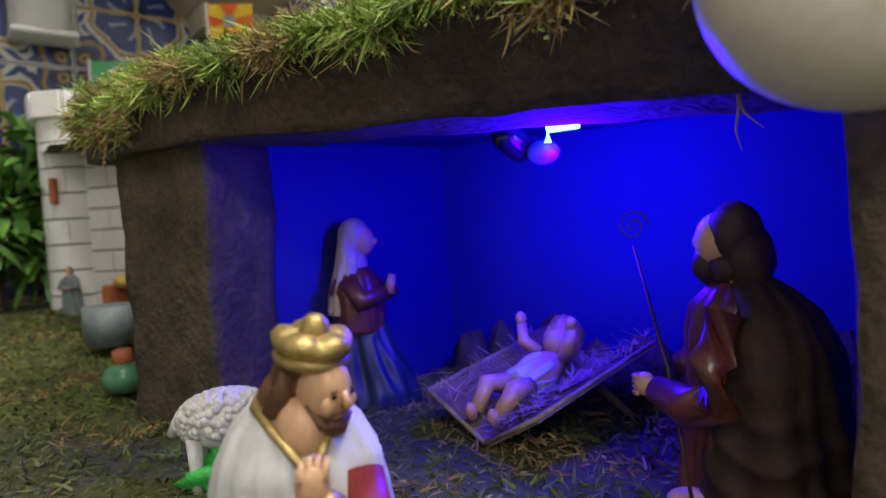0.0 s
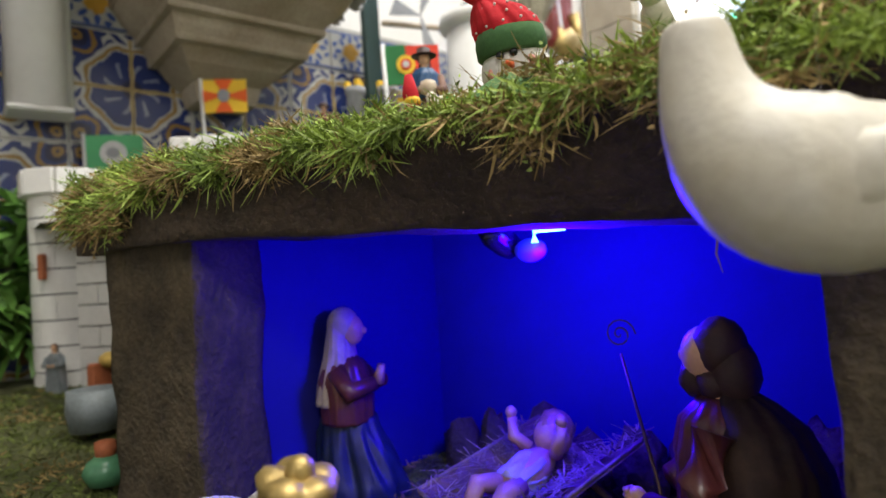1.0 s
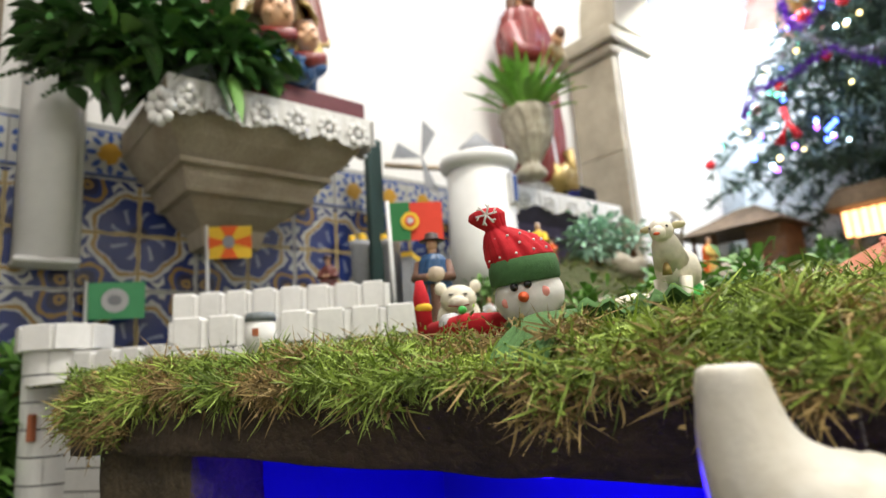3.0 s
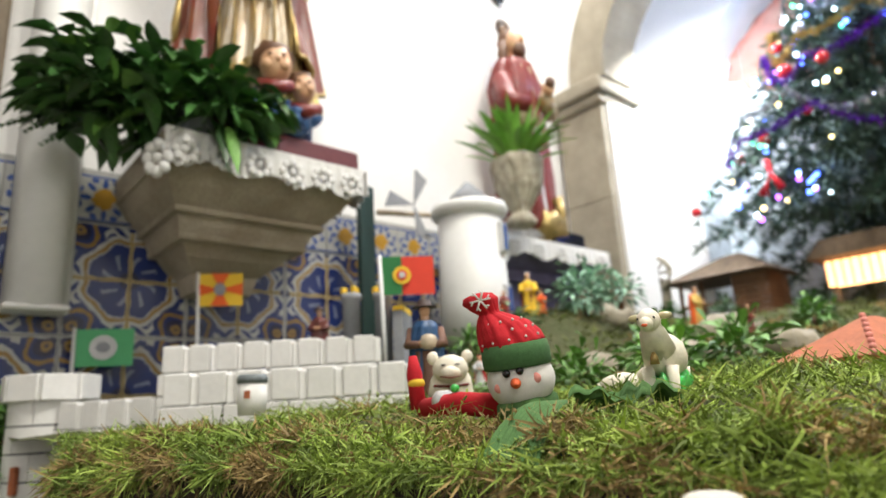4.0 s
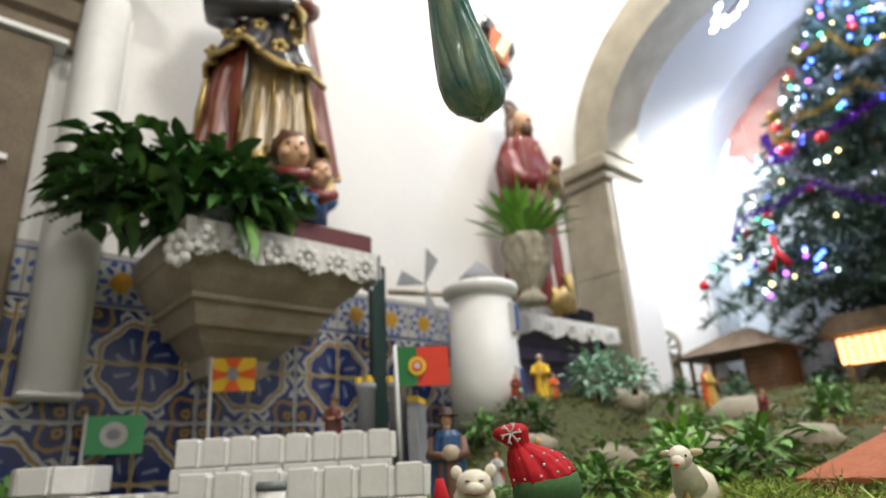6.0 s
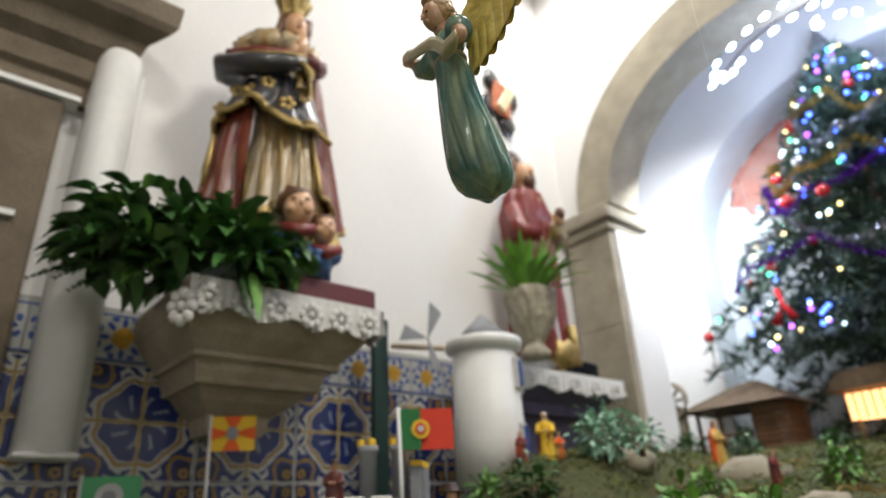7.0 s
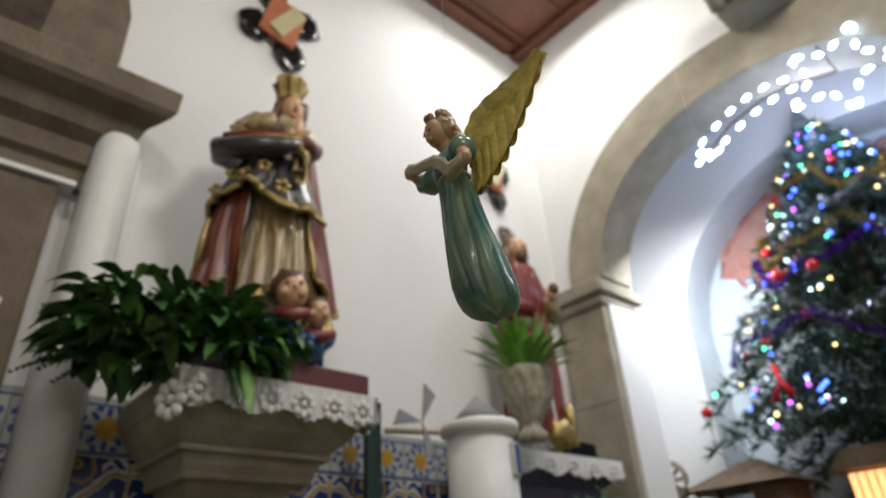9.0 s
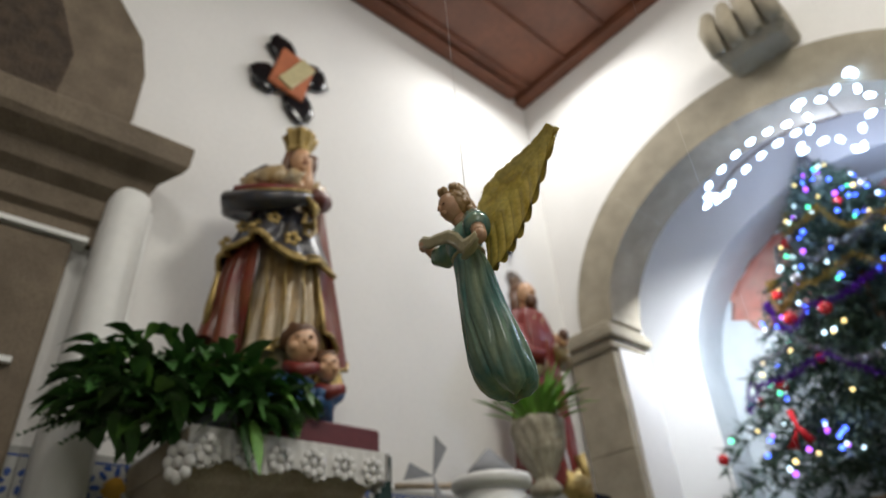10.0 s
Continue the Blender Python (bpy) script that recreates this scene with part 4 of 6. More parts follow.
led = thing("blue_lamp", None, "blue lamp bulb with fitting under the cave roof", "lamp")
part("fitting", Shape().use("black_bead").lathe(cave(.262, .178, 1.075), [(.012, 0), (.014, .01), (.014, .03), (.01, .04)], 16, tilt=Matrix.Rotation(math.radians(60), 4, "X")), led)
part("bulb", Shape().use("led_glass").ball(cave(.285, .17, 1.072), (.017, .015, .012), 16), led)
part("lit_tube", Shape().use("led_glow").tube([cave(.3, .15, 1.078), cave(.3, .15, 1.09), cave(.33, .15, 1.09)], .0035, 8), led, "glowing blue tube")

# shadowy figures and rough stones behind the manger
for i in range(9):
    u = .1 + i * .058
    sh = Shape().use("cork_bark").ball(cave(u, rnd(.3, .33), .815 + rnd(0, .012)), (.03, .02, .035 + rnd(0, .03)), 12, lump=.6, seed=i)
    thing("cave_rock", sh, "dark rough bark lump against the cave's back wall", "rock", "rocks in the cave")

# ---- snowman doll lying on the roof ----
SN = pose(*cave(.325, .09, 1.207), 0, 0, 40)
doll = Shape().use("felt_white").ball((0, 0, .012), (.029, .027, .0245), 26)
for sd, z in ((-1, 1), (1, 1)):
    doll.use("black_bead").ball((sd * .0055 - .004, -.0262, .021), .0034, 12)
doll.use("nose_orange").lathe((-.004, -.026, .012), [(.0045, 0), (.004, .004), (.0012, .011)], 12, tilt=Matrix.Rotation(math.radians(90), 4, "X"))
doll.use("cheek_pink").ball((.012, -.0225, .0125), (.0052, .0022, .0048), 12).ball((-.0185, -.0188, .0105), (.0042, .002, .0042), 12)
doll.use("felt_green").lathe((0, 0, .023), [(.0275, 0), (.0292, .002), (.0295, .012), (.0282, .02), (.0265, .0205)], 32, tilt=Matrix.Rotation(math.radians(4), 4, "Y"))
doll.use("felt_red").lathe((0, 0, .042), [(.0268, 0), (.0265, .008, -.002, 0), (.0225, .018, -.005, 0), (.015, .026, -.01, 0), (.009, .031, -.013, 0), (.0125, .037, -.016, 0), (.0155, .043, -.018, 0), (.0125, .048, -.019, 0), (.005, .05, -.019, 0)], 30, fold=.04, count=7, twist=60)
doll.use("felt_white")
for i in range(6):
    a = i * math.pi / 3
    doll.tube([(-.017, -.0165, .0845), (-.017 + .009 * math.cos(a), -.0168, .0845 + .009 * math.sin(a))], .0009, 6)
    doll.tube([(-.017 + .006 * math.cos(a), -.017, .0845 + .006 * math.sin(a)), (-.017 + .009 * math.cos(a + .35), -.017, .0845 + .009 * math.sin(a + .35))], .0007, 5)
for i in range(5):
    for j in range(3):
        a = -2.7 + i * .55 + (j % 2) * .27
        r = (.0266, .0238, .0195)[j]
        doll.ball((r * math.cos(a) - .002 * j, r * math.sin(a), .047 + j * .008), .0012, 6)
doll.use("knit_green").tube([(.022, .004, -.008), (.006, -.022, -.01), (-.02, -.012, -.009), (-.022, .012, -.008)], [.006, .0075, .0065, .005], 10)
thing("snowman_doll", doll, "felt snowman doll, red hat with green cuff, lying in moss", "snowman doll", at=SN @ pose(0, 0, 0, 6, -9, 0))
scarf = Shape().use("knit_green")
scarf.weld = True
for k in range(9):
    scarf.sheet(lambda a, b: cave(.352 + .0056 * (k + b) * (.5 + .4 * a) - .012 * a, .05 - .084 * a + .0005 * (k + b), 1.198 - .004 * a - .036 * a * a + .0032 * math.sin(b * math.pi)), 10, 3)
thing("doll_scarf", scarf, "ribbed green knitted scarf end spread over the moss", "scarf")
tail = Shape().use("knit_green")
tail.sheet(lambda a, b: cave(.365 + .09 * a, .085 + .022 * b + .014 * math.sin(a * 5), 1.2 + .006 * math.sin(a * 9 + b * 4) + .004 * math.sin(b * 22) + .003 * math.sin(a * 31)), 24, 12)
thing("doll_scarf_tail", tail, "crumpled green knitted scarf on the moss", "scarf")
gift = Shape().use("felt_red").tube([cave(.2, .12, 1.2), cave(.25, .108, 1.203), cave(.3, .1, 1.198)], [.0095, .0105, .011], 18)
gift.use("robe_white").tube([cave(.222, .116, 1.205), cave(.232, .114, 1.205)], .0112, 18)
gift.use("felt_red").tube([cave(.196, .118, 1.2), cave(.193, .117, 1.235), cave(.192, .117, 1.252)], [.008, .008, .004], 12)
gift.use("flag_yellow").ball(cave(.195, .117, 1.225), (.009, .009, .006), 12)
gift.use("base_green").ball(cave(.245, .108, 1.217), (.005, .004, .004), 8)
thing("elf_doll", gift, "red felt doll body with white belt lying on moss", "doll")

thing("lamb_figurine", lamb(0.088, bell=True), "cream lamb figurine with bell on translucent green base", "lamb figurine", "lambs on the roof", at=pose(-0.196, 0.565, upper(-0.196, 0.565) - .015, 0, 0, 18))
thing("lamb_figurine", lamb(0.06, base=False), "small cream lamb figurine resting behind another lamb", "lamb figurine", "lambs on the roof", at=pose(-0.262, 0.625, upper(-0.262, 0.625) - .018, 0, 0, 130))
ox = Shape().use("lamb_cream").ball((0, 0, .027), (.027, .022, .03), 18, lump=.15, seed=3).ball((0, -.016, .052), (.021, .018, .017), 16).ball((0, -.032, .047), (.012, .009, .008), 12)
for sd in (-1, 1):
    ox.ball((sd * .02, -.012, .066), (.007, .004, .008), 10).tube([(sd * .016, -.016, .02), (sd * .016, -.018, 0)], [.009, .007], 10)
    ox.use("black_bead").ball((sd * .008, -.0325, .056), (.003, .0015, .001), 6)
    ox.use("lamb_cream")
ox.use("robe_red").tube([(-.012, -.04, .043), (0, -.0415, .041), (.012, -.04, .043)], .001, 6).tube([(-.02, -.016, .034), (0, -.026, .032), (.02, -.016, .034)], .0016, 6)
thing("pig_figurine", ox, "cream ceramic pig figurine sitting on moss", "pig figurine", at=pose(-0.478, 0.578, upper(-0.478, .578) - .004, 0, 0, 48))
thing("shepherd_figurine", figure_robed(.135, ("shepherd_cloth", "robe_blue", "hat_dark"), 2, hat="brim").use("robe_blue").lathe((0, -.003, 0), [(.0175, .07), (.0185, .085), (.0165, .1), (.011, .108)], 30, fold=.04, count=7, squash=(1, .9)).use("veil").ball((.004, -.022, .08), (.011, .008, .01), 14, lump=.3, seed=4), "brown shepherd figurine carrying a lamb, dark hat", "man figurine", at=pose(-0.53, 0.585, 1.2, 0, 0, 48))


# ---- castle ----
def bricks_on_cylinder(c, r, z0, z1, rows, count):
    body = thing("castle_tower", None, "white cardboard castle tower with inked brick courses", "tower")
    part("core", Shape().use("mortar_ink").lathe((c[0], c[1], 0), [(r, z0), (r, z1)], 40), body)
    dh = (z1 - z0) / rows
    for k in range(rows):
        for j in range(count):
            a0 = 2 * math.pi * (j + (k % 2) * .5) / count
            a1 = a0 + 2 * math.pi / count
            g = .012
            n = 9
            s = Shape().use("paper_white")
            rings = []
            for i in range(n + 1):
                a = a0 + g + (a1 - a0 - 2 * g) * i / n
                za, zb = z0 + k * dh + .0016, z0 + (k + 1) * dh - .0016
                rings.append([(c[0] + q * math.cos(a), c[1] + q * math.sin(a), z) for q, z in ((r - .002, za), (r + .003, za), (r + .003, zb), (r - .002, zb))])
            s.smooth = False
            s.stack(rings)
            part("brick", s, body)
    for j in range(8):
        a = 2 * math.pi * j / 8
        part("merlon", Shape().use("paper_white", False).box((c[0] + r * math.cos(a), c[1] + r * math.sin(a), z1 + .02), (.03, .06, .05), rot=a, bevel=.002), body)
    return body


bricks_on_cylinder((-1.40, 0.318), 0.068, 0.86, 1.262, 8, 6)


def castle_wall(p0, p1, z0, z1, label, size=.054):
    d = Vector((p1[0] - p0[0], p1[1] - p0[1], 0))
    length = d.length
    d.normalize()
    n = Vector((d.y, -d.x, 0))
    rot = math.atan2(d.y, d.x)
    w = thing("castle_wall", None, label, "wall", "castle walls")

    def at(a, out, z):
        q = Vector((p0[0], p0[1], 0)) + d * a + n * out
        return (q.x, q.y, z)
    part("core", Shape().use("mortar_ink", False).box(at(length / 2, 0, (z0 + z1 - .05) / 2), (length, .03, z1 - .05 - z0), rot=rot), w)
    k = 0
    z = z1 - .05
    while z > z0:
        a = -(k % 2) * size * .95
        while a < length:
            lo, hi = max(0, a) + .0012, min(length, a + size * 1.9) - .0012
            if hi - lo > .008:
                part("brick", Shape().use("paper_white", False).box(at((lo + hi) / 2, .003, z - .0205), (hi - lo, .032, .0386), rot=rot, bevel=.0015), w)
            a += size * 1.9
        z -= .041
        k += 1
    m = max(2, round(length / size))
    for i in range(m):
        a = (i + .5) * length / m
        part("merlon", Shape().use("paper_white", False).box(at(a, rnd(-.001, .002), z1 - .024), (length / m * .74, .034, .05), rot=rot + rnd(-.03, .03), bevel=.002), w)
        part("merlon_side", Shape().use("paper_white", False).box(at(a + length / m * .42, .006, z1 - .027), (length / m * .26, .02, .046), rot=rot + .6, bevel=.0015), w)
    return w


castle_wall((-1.16, .455), (-.895, .765), 1.18, 1.34, "white paper-block castle wall with merlons")
castle_wall((-.985, .405), (-.735, .715), 1.18, 1.276, "white paper-block castle wall with merlons, lower front row")
castle_wall((-1.335, .33), (-1.16, .455), 0.9, 1.25, "white paper-block castle wall beside the tower")
wt = thing("watch_tower", None, "grey paper castle turret with yellow merlons", "tower")
for x, y in ((-1.0, .775), (-.965, .83)):
    part("turret", Shape().use("paper_grey").lathe((x, y, 0), [(.018, 1.25), (.018, 1.425), (.021, 1.428), (.021, 1.44)], 16), wt)
    for i in range(3):
        part("merlon", Shape().use("flag_yellow", False).box((x + .015 * math.cos(i * 2.1 + 4), y + .015 * math.sin(i * 2.1 + 4), 1.447), (.011, .011, .014), bevel=.001), wt)
part("wall", Shape().use("paper_grey", False).box((-.94, .86, 1.32), (.02, .09, .15), rot=.7), wt)
part("merlon", Shape().use("flag_yellow", False).box((-.94, .86, 1.4), (.022, .08, .012), rot=.7), wt)
thing("pot", Shape().use("paper_white").lathe((-.744, .45, 1.205), [(.018, 0), (.02, .02), (.019, .042)], 24).use("pottery").lathe((-.744, .45, 1.247), [(.02, 0), (.021, .006), (.018, .012), (.013, .012), (.012, .004)], 24).use("terracotta", False).box((-.73, .437, 1.232), (.008, .004, .01), rot=.8), "small dark-topped metal pot with a square mark", "pot")
thing("guard_figurine", figure_robed(.11, ("robe_maroon", "robe_red", "hair_brown"), 5, hat="brim"), "small figurine in red coat behind the castle wall", "man figurine", at=pose(-1.062, .735, 1.31, 0, 0, 45))


def flag(name, base, top, w, h, dir_angle, label, stripes):
    f = thing(name, None, label, "flag", "miniature flags")
    part("pole", Shape().use("thread").tube([base, top], .0042, 8), f)
    d = Vector((math.cos(dir_angle), math.sin(dir_angle), 0))
    n = Vector((d.y, -d.x, 0))
    for i, (mt, poly, out) in enumerate(stripes):
        def at(a, b, o):
            q = Vector(top) + d * (a * w) + n * (o + .003 * math.sin(a * 5)) + Vector((0, 0, -b * h - .004))
            return tuple(q)
        part("field" if i == 0 else "emblem", Shape().use(mt, False).prism(poly, lambda a, b: at(a, b, out), lambda a, b: at(a, b, out + .0012)), f)
    return f


def disc(cx, cy, r, k=1.0, n=18):
    return [(cx + r * math.cos(2 * math.pi * i / n), cy + r * k * math.sin(2 * math.pi * i / n)) for i in range(n)]


FULL = [(0, 0), (1, 0), (1, 1), (0, 1)]
flag("flag", (-1.52, .372, 1.22), (-1.535, .373, 1.425), .125, .085, 1.1, "green paper flag with white round badge on a stick", [("flag_green", FULL, 0), ("robe_white", disc(.5, .5, .23, 1.45), .0013), ("paper_grey", disc(.5, .5, .12, 1.2), .0026)])
rays = [("flag_yellow", FULL, 0)]
for a, b in (((.3, 0), (.7, 0)), ((.3, 1), (.7, 1)), ((0, .3), (0, .7)), ((1, .3), (1, .7))):
    rays.append(("flag_orange", [a, b, (.5, .5)], .0013))
rays.append(("paper_grey", disc(.5, .5, .13, 1.5), .0026))
flag("flag", (-1.405, .606, 1.3), (-1.414, .604, 1.553), .105, .08, 1.0, "orange and yellow rayed paper flag with grey badge", rays)
flag("flag", (-.905, .79, 1.24), (-.915, .79, 1.505), .108, .078, 0.95, "green and red paper flag with yellow round badge", [("flag_red", FULL, 0), ("flag_dark_green", [(0, 0), (.4, 0), (.4, 1), (0, 1)], .0013), ("flag_yellow", disc(.4, .5, .17, 1.4), .0026), ("flag_red", disc(.4, .5, .1, 1.4), .0039), ("robe_white", disc(.4, .5, .06, 1.4), .005)])

# ---- at the cave's left side ----
thing("tub", Shape().use("pottery").lathe((-1.0, .285, .855), [(.035, 0), (.04, .03), (.038, .06), (.032, .06), (.03, .03)], 24), "grey round stone tub on moss", "tub")
thing("bottle", Shape().use("terracotta").lathe((-.8, .262, .835), [(.012, .02), (.013, .04), (.008, .042)], 16).use("moss_glass").lathe((-.8, .262, .835), [(.022, -.01), (.028, .005), (.022, .018), (.012, .024)], 20), "small green glass bottle with red-brown stopper", "bottle")
thing("loaf", Shape().use("straw_yellow").ball((-1.16, .34, .94), (.035, .02, .014), 16, lump=.15), "yellow straw bundle on a dark board", "bundle")
thing("board", Shape().use("terracotta", False).box((-1.18, .33, .91), (.02, .05, .05), rot=.4, bevel=.003), "dark red-brown wooden block under the straw bundle", "block")
thing("soldier_figurine", figure_robed(.1, ("pottery", "paper_grey", "hair_brown"), 7), "small grey figurine beside the tower", "man figurine", at=pose(-1.29, .27, .872, 0, 0, 60))
thing("wall_hook", Shape().use("terracotta", False).box((-1.345, .262, 1.115), (.012, .012, .05), rot=.6, bevel=.002), "small orange shutter on the tower", "shutter")

# ---- church: tiles on the west wall ----
def azulejo():
    """Blue, white and ochre tin-glazed tile: a quarter ring motif at one corner, a quarter flower at the other."""
    m = bpy.data.materials.new("azulejo")
    m.use_nodes = True
    nt = m.node_tree
    b = nt.nodes["Principled BSDF"]

    def math_node(op, a, c=0.0, d=None):
        n = nt.nodes.new("ShaderNodeMath")
        n.operation = op
        for i, v in enumerate((a, c, d)):
            if v is None:
                continue
            if isinstance(v, (int, float)):
                n.inputs[i].default_value = v
            else:
                nt.links.new(v, n.inputs[i])
        return n.outputs[0]

    def band(x, c, w):
        return math_node("LESS_THAN", math_node("ABSOLUTE", math_node("SUBTRACT", x, c)), w)

    def paint(base, colour, mask):
        n = nt.nodes.new("ShaderNodeMix")
        n.data_type = "RGBA"
        nt.links.new(mask, n.inputs["Factor"])
        nt.links.new(base, n.inputs["A"])
        if isinstance(colour, tuple):
            n.inputs["B"].default_value = (*colour, 1)
        else:
            nt.links.new(colour, n.inputs["B"])
        return n.outputs["Result"]
    tc = nt.nodes.new("ShaderNodeTexCoord")
    wob = nt.nodes.new("ShaderNodeTexNoise")
    wob.inputs["Scale"].default_value = 45
    nt.links.new(tc.outputs["Object"], wob.inputs["Vector"])
    sep = nt.nodes.new("ShaderNodeSeparateXYZ")
    nt.links.new(tc.outputs["Object"], sep.inputs[0])
    w = math_node("MULTIPLY", math_node("SUBTRACT", wob.outputs["Fac"], 0.5), 0.09)
    x = math_node("ADD", math_node("MULTIPLY_ADD", sep.outputs[0], 1 / 0.14, 0.5), w)
    y = math_node("ADD", math_node("MULTIPLY_ADD", sep.outputs[1], 1 / 0.14, 0.5), w)
    r = math_node("SQRT", math_node("ADD", math_node("MULTIPLY", x, x), math_node("MULTIPLY", y, y)))
    ang = math_node("ARCTAN2", y, x)
    x1, y1 = math_node("SUBTRACT", 1.0, x), math_node("SUBTRACT", 1.0, y)
    q = math_node("SQRT", math_node("ADD", math_node("MULTIPLY", x1, x1), math_node("MULTIPLY", y1, y1)))
    angq = math_node("ARCTAN2", y1, x1)
    lob = math_node("MULTIPLY", math_node("COSINE", math_node("MULTIPLY", ang, 8.0)), 0.035)
    rr = math_node("ADD", r, lob)
    lobq = math_node("MULTIPLY", math_node("COSINE", math_node("MULTIPLY", angq, 4.0)), 0.08)
    qq = math_node("ADD", q, lobq)
    white = nt.nodes.new("ShaderNodeRGB")
    white.outputs[0].default_value = (0.42, 0.42, 0.4, 1)
    blue, ochre, dark = (0.016, 0.03, 0.13), (0.25, 0.15, 0.035), (0.012, 0.014, 0.05)
    c = white.outputs[0]
    # sprays between the motifs
    spray = math_node("GREATER_THAN", math_node("SINE", math_node("ADD", math_node("MULTIPLY", x, 21.0), math_node("MULTIPLY", math_node("SINE", math_node("MULTIPLY", y, 15.0)), 2.0))), -0.2)
    c = paint(c, blue, spray)
    d2 = math_node("ABSOLUTE", math_node("SUBTRACT", x, y))
    c = paint(c, blue, math_node("GREATER_THAN", d2, 0.62))
    c = paint(c, white.outputs[0], band(d2, 0.8, 0.06))
    # flower quarter
    c = paint(c, blue, math_node("LESS_THAN", qq, 0.6))
    c = paint(c, ochre, band(qq, 0.46, 0.035))
    c = paint(c, dark, math_node("LESS_THAN", qq, 0.36))
    c = paint(c, white.outputs[0], math_node("LESS_THAN", math_node("MINIMUM", x1, y1), 0.035))
    dot = math_node("SQRT", math_node("ADD", math_node("POWER", math_node("SUBTRACT", x1, 0.17), 2.0), math_node("POWER", math_node("SUBTRACT", y1, 0.17), 2.0)))
    c = paint(c, ochre, math_node("LESS_THAN", dot, 0.085))
    c = paint(c, dark, math_node("LESS_THAN", dot, 0.03))
    # ring quarter
    c = paint(c, white.outputs[0], math_node("LESS_THAN", rr, 0.82))
    c = paint(c, ochre, band(rr, 0.72, 0.033))
    c = paint(c, blue, math_node("LESS_THAN", rr, 0.66))
    petal = math_node("GREATER_THAN", math_node("SINE", math_node("ADD", math_node("MULTIPLY", ang, 8.0), math_node("MULTIPLY", r, 9.0))), 0.8)
    petal = math_node("MULTIPLY", petal, band(r, 0.36, 0.12))
    c = paint(c, (0.2, 0.23, 0.32), petal)
    c = paint(c, dark, math_node("LESS_THAN", r, 0.17))
    cross = math_node("MULTIPLY", math_node("LESS_THAN", math_node("MINIMUM", x, y), 0.035), math_node("LESS_THAN", r, 0.9))
    c = paint(c, (0.44, 0.34, 0.16), cross)
    hs = nt.nodes.new("ShaderNodeHueSaturation")
    info = nt.nodes.new("ShaderNodeObjectInfo")
    nt.links.new(math_node("MULTIPLY_ADD", info.outputs["Random"], 0.25, 0.85), hs.inputs["Value"])
    nt.links.new(c, hs.inputs["Color"])
    nt.links.new(hs.outputs[0], b.inputs["Base Color"])
    b.inputs["Roughness"].default_value = 0.22
    MATS["azulejo"] = m


azulejo()
mat("frieze_white", (0.42, 0.42, 0.4), 0.25, vary=0.1, scale=30, bump=0.02)
mat("frieze_blue", (0.05, 0.1, 0.32), 0.25, vary=0.2, scale=60, bump=0.02)
mat("frieze_ochre", (0.5, 0.28, 0.04), 0.25, vary=0.2, scale=60, bump=0.02)
mat("grout", (0.4, 0.4, 0.38), 0.9, vary=0.2, scale=60, bump=0.1)
west = bpy.data.objects["wall_west"]
part("tile_bed", Shape().use("grout", False).box((WX + .004, .9, 1.0), (.008, 3.2, 1.66)), west)
tile_mesh = Shape().use("azulejo", False).box((0, 0, 0), (.1385, .1385, .012), bevel=.0016).mesh("tile")
SEAT = Matrix(((0, 0, 1, 0), (1, 0, 0, 0), (0, 1, 0, 0), (0, 0, 0, 1)))
for c in range(-5, 13):
    for r in range(-1, 5):
        yc, zc = .488 + .14 * (c + .5), 1.55 - .14 * (r + .5)
        # the corner with even column and row carries the ring
        ry = 0 if c % 2 == 0 else 1
        rz = 1 if r % 2 == 0 else 0
        turn = {(0, 0): 0, (1, 0): 90, (1, 1): 180, (0, 1): 270}[(ry, rz)]
        part("tile", tile_mesh, west, at=pose(WX + .012, yc, zc) @ SEAT @ pose(0, 0, 0, 0, 0, turn))
fr = Shape().use("frieze_white", False).box((0, 0, 0), (.1385, .118, .012), bevel=.0016)
fr.use("frieze_ochre", False).lathe((0, 0, .0065), [(.026, 0), (.024, .0006), (.004, .0008)], 20, fold=.12, count=4)
fr.use("frieze_blue")
for i in range(8):
    a = i * math.pi / 4
    fr.ball((.043 * math.cos(a), .04 * math.sin(a), .0062), (.013, .007, .0008), 10, tilt=Matrix.Rotation(a, 4, "Z"))
    fr.ball((.06 * math.cos(a + .39), .05 * math.sin(a + .39), .0062), (.007, .01, .0008), 8, tilt=Matrix.Rotation(a, 4, "Z"))
fr.use("frieze_blue", False).box((0, -.056, .0062), (.138, .005, .0012)).box((0, .056, .0062), (.138, .005, .0012))
frieze_mesh = fr.mesh("frieze_tile")
for c in range(-5, 13):
    part("frieze_tile", frieze_mesh, west, at=pose(WX + .012, .488 + .14 * (c + .5), 1.752) @ SEAT)

# ---- altar frame of brown granite, white duct ----
altar = thing("altar_frame", None, "brown granite altar frame with moulded cornice", "altar frame", kind="structure")
prof = [(-1.583, 2.37), (-1.555, 2.37), (-1.55, 2.43), (-1.53, 2.44), (-1.525, 2.5), (-1.49, 2.53), (-1.47, 2.58), (-1.42, 2.61), (-1.405, 2.63), (-1.4, 2.7), (-1.42, 2.72), (-1.583, 2.73)]
part("cornice", Shape().use("granite", False).prism(prof, lambda a, b: (a, .4 - max(0, (-1.4 - a)) * .9, b), lambda a, b: (a, -1.6, b)), altar)
part("panel", Shape().use("granite", False).box((-1.555, -.75, 1.6), (.06, 1.86, 1.5), bevel=.01), altar)
part("fillet", Shape().use("white_paint", False).box((-1.545, -.72, 2.36), (.065, 1.86, .014)), altar)
part("fillet", Shape().use("white_paint", False).box((-1.52, -.8, 2.0), (.02, 1.86, .014)), altar)
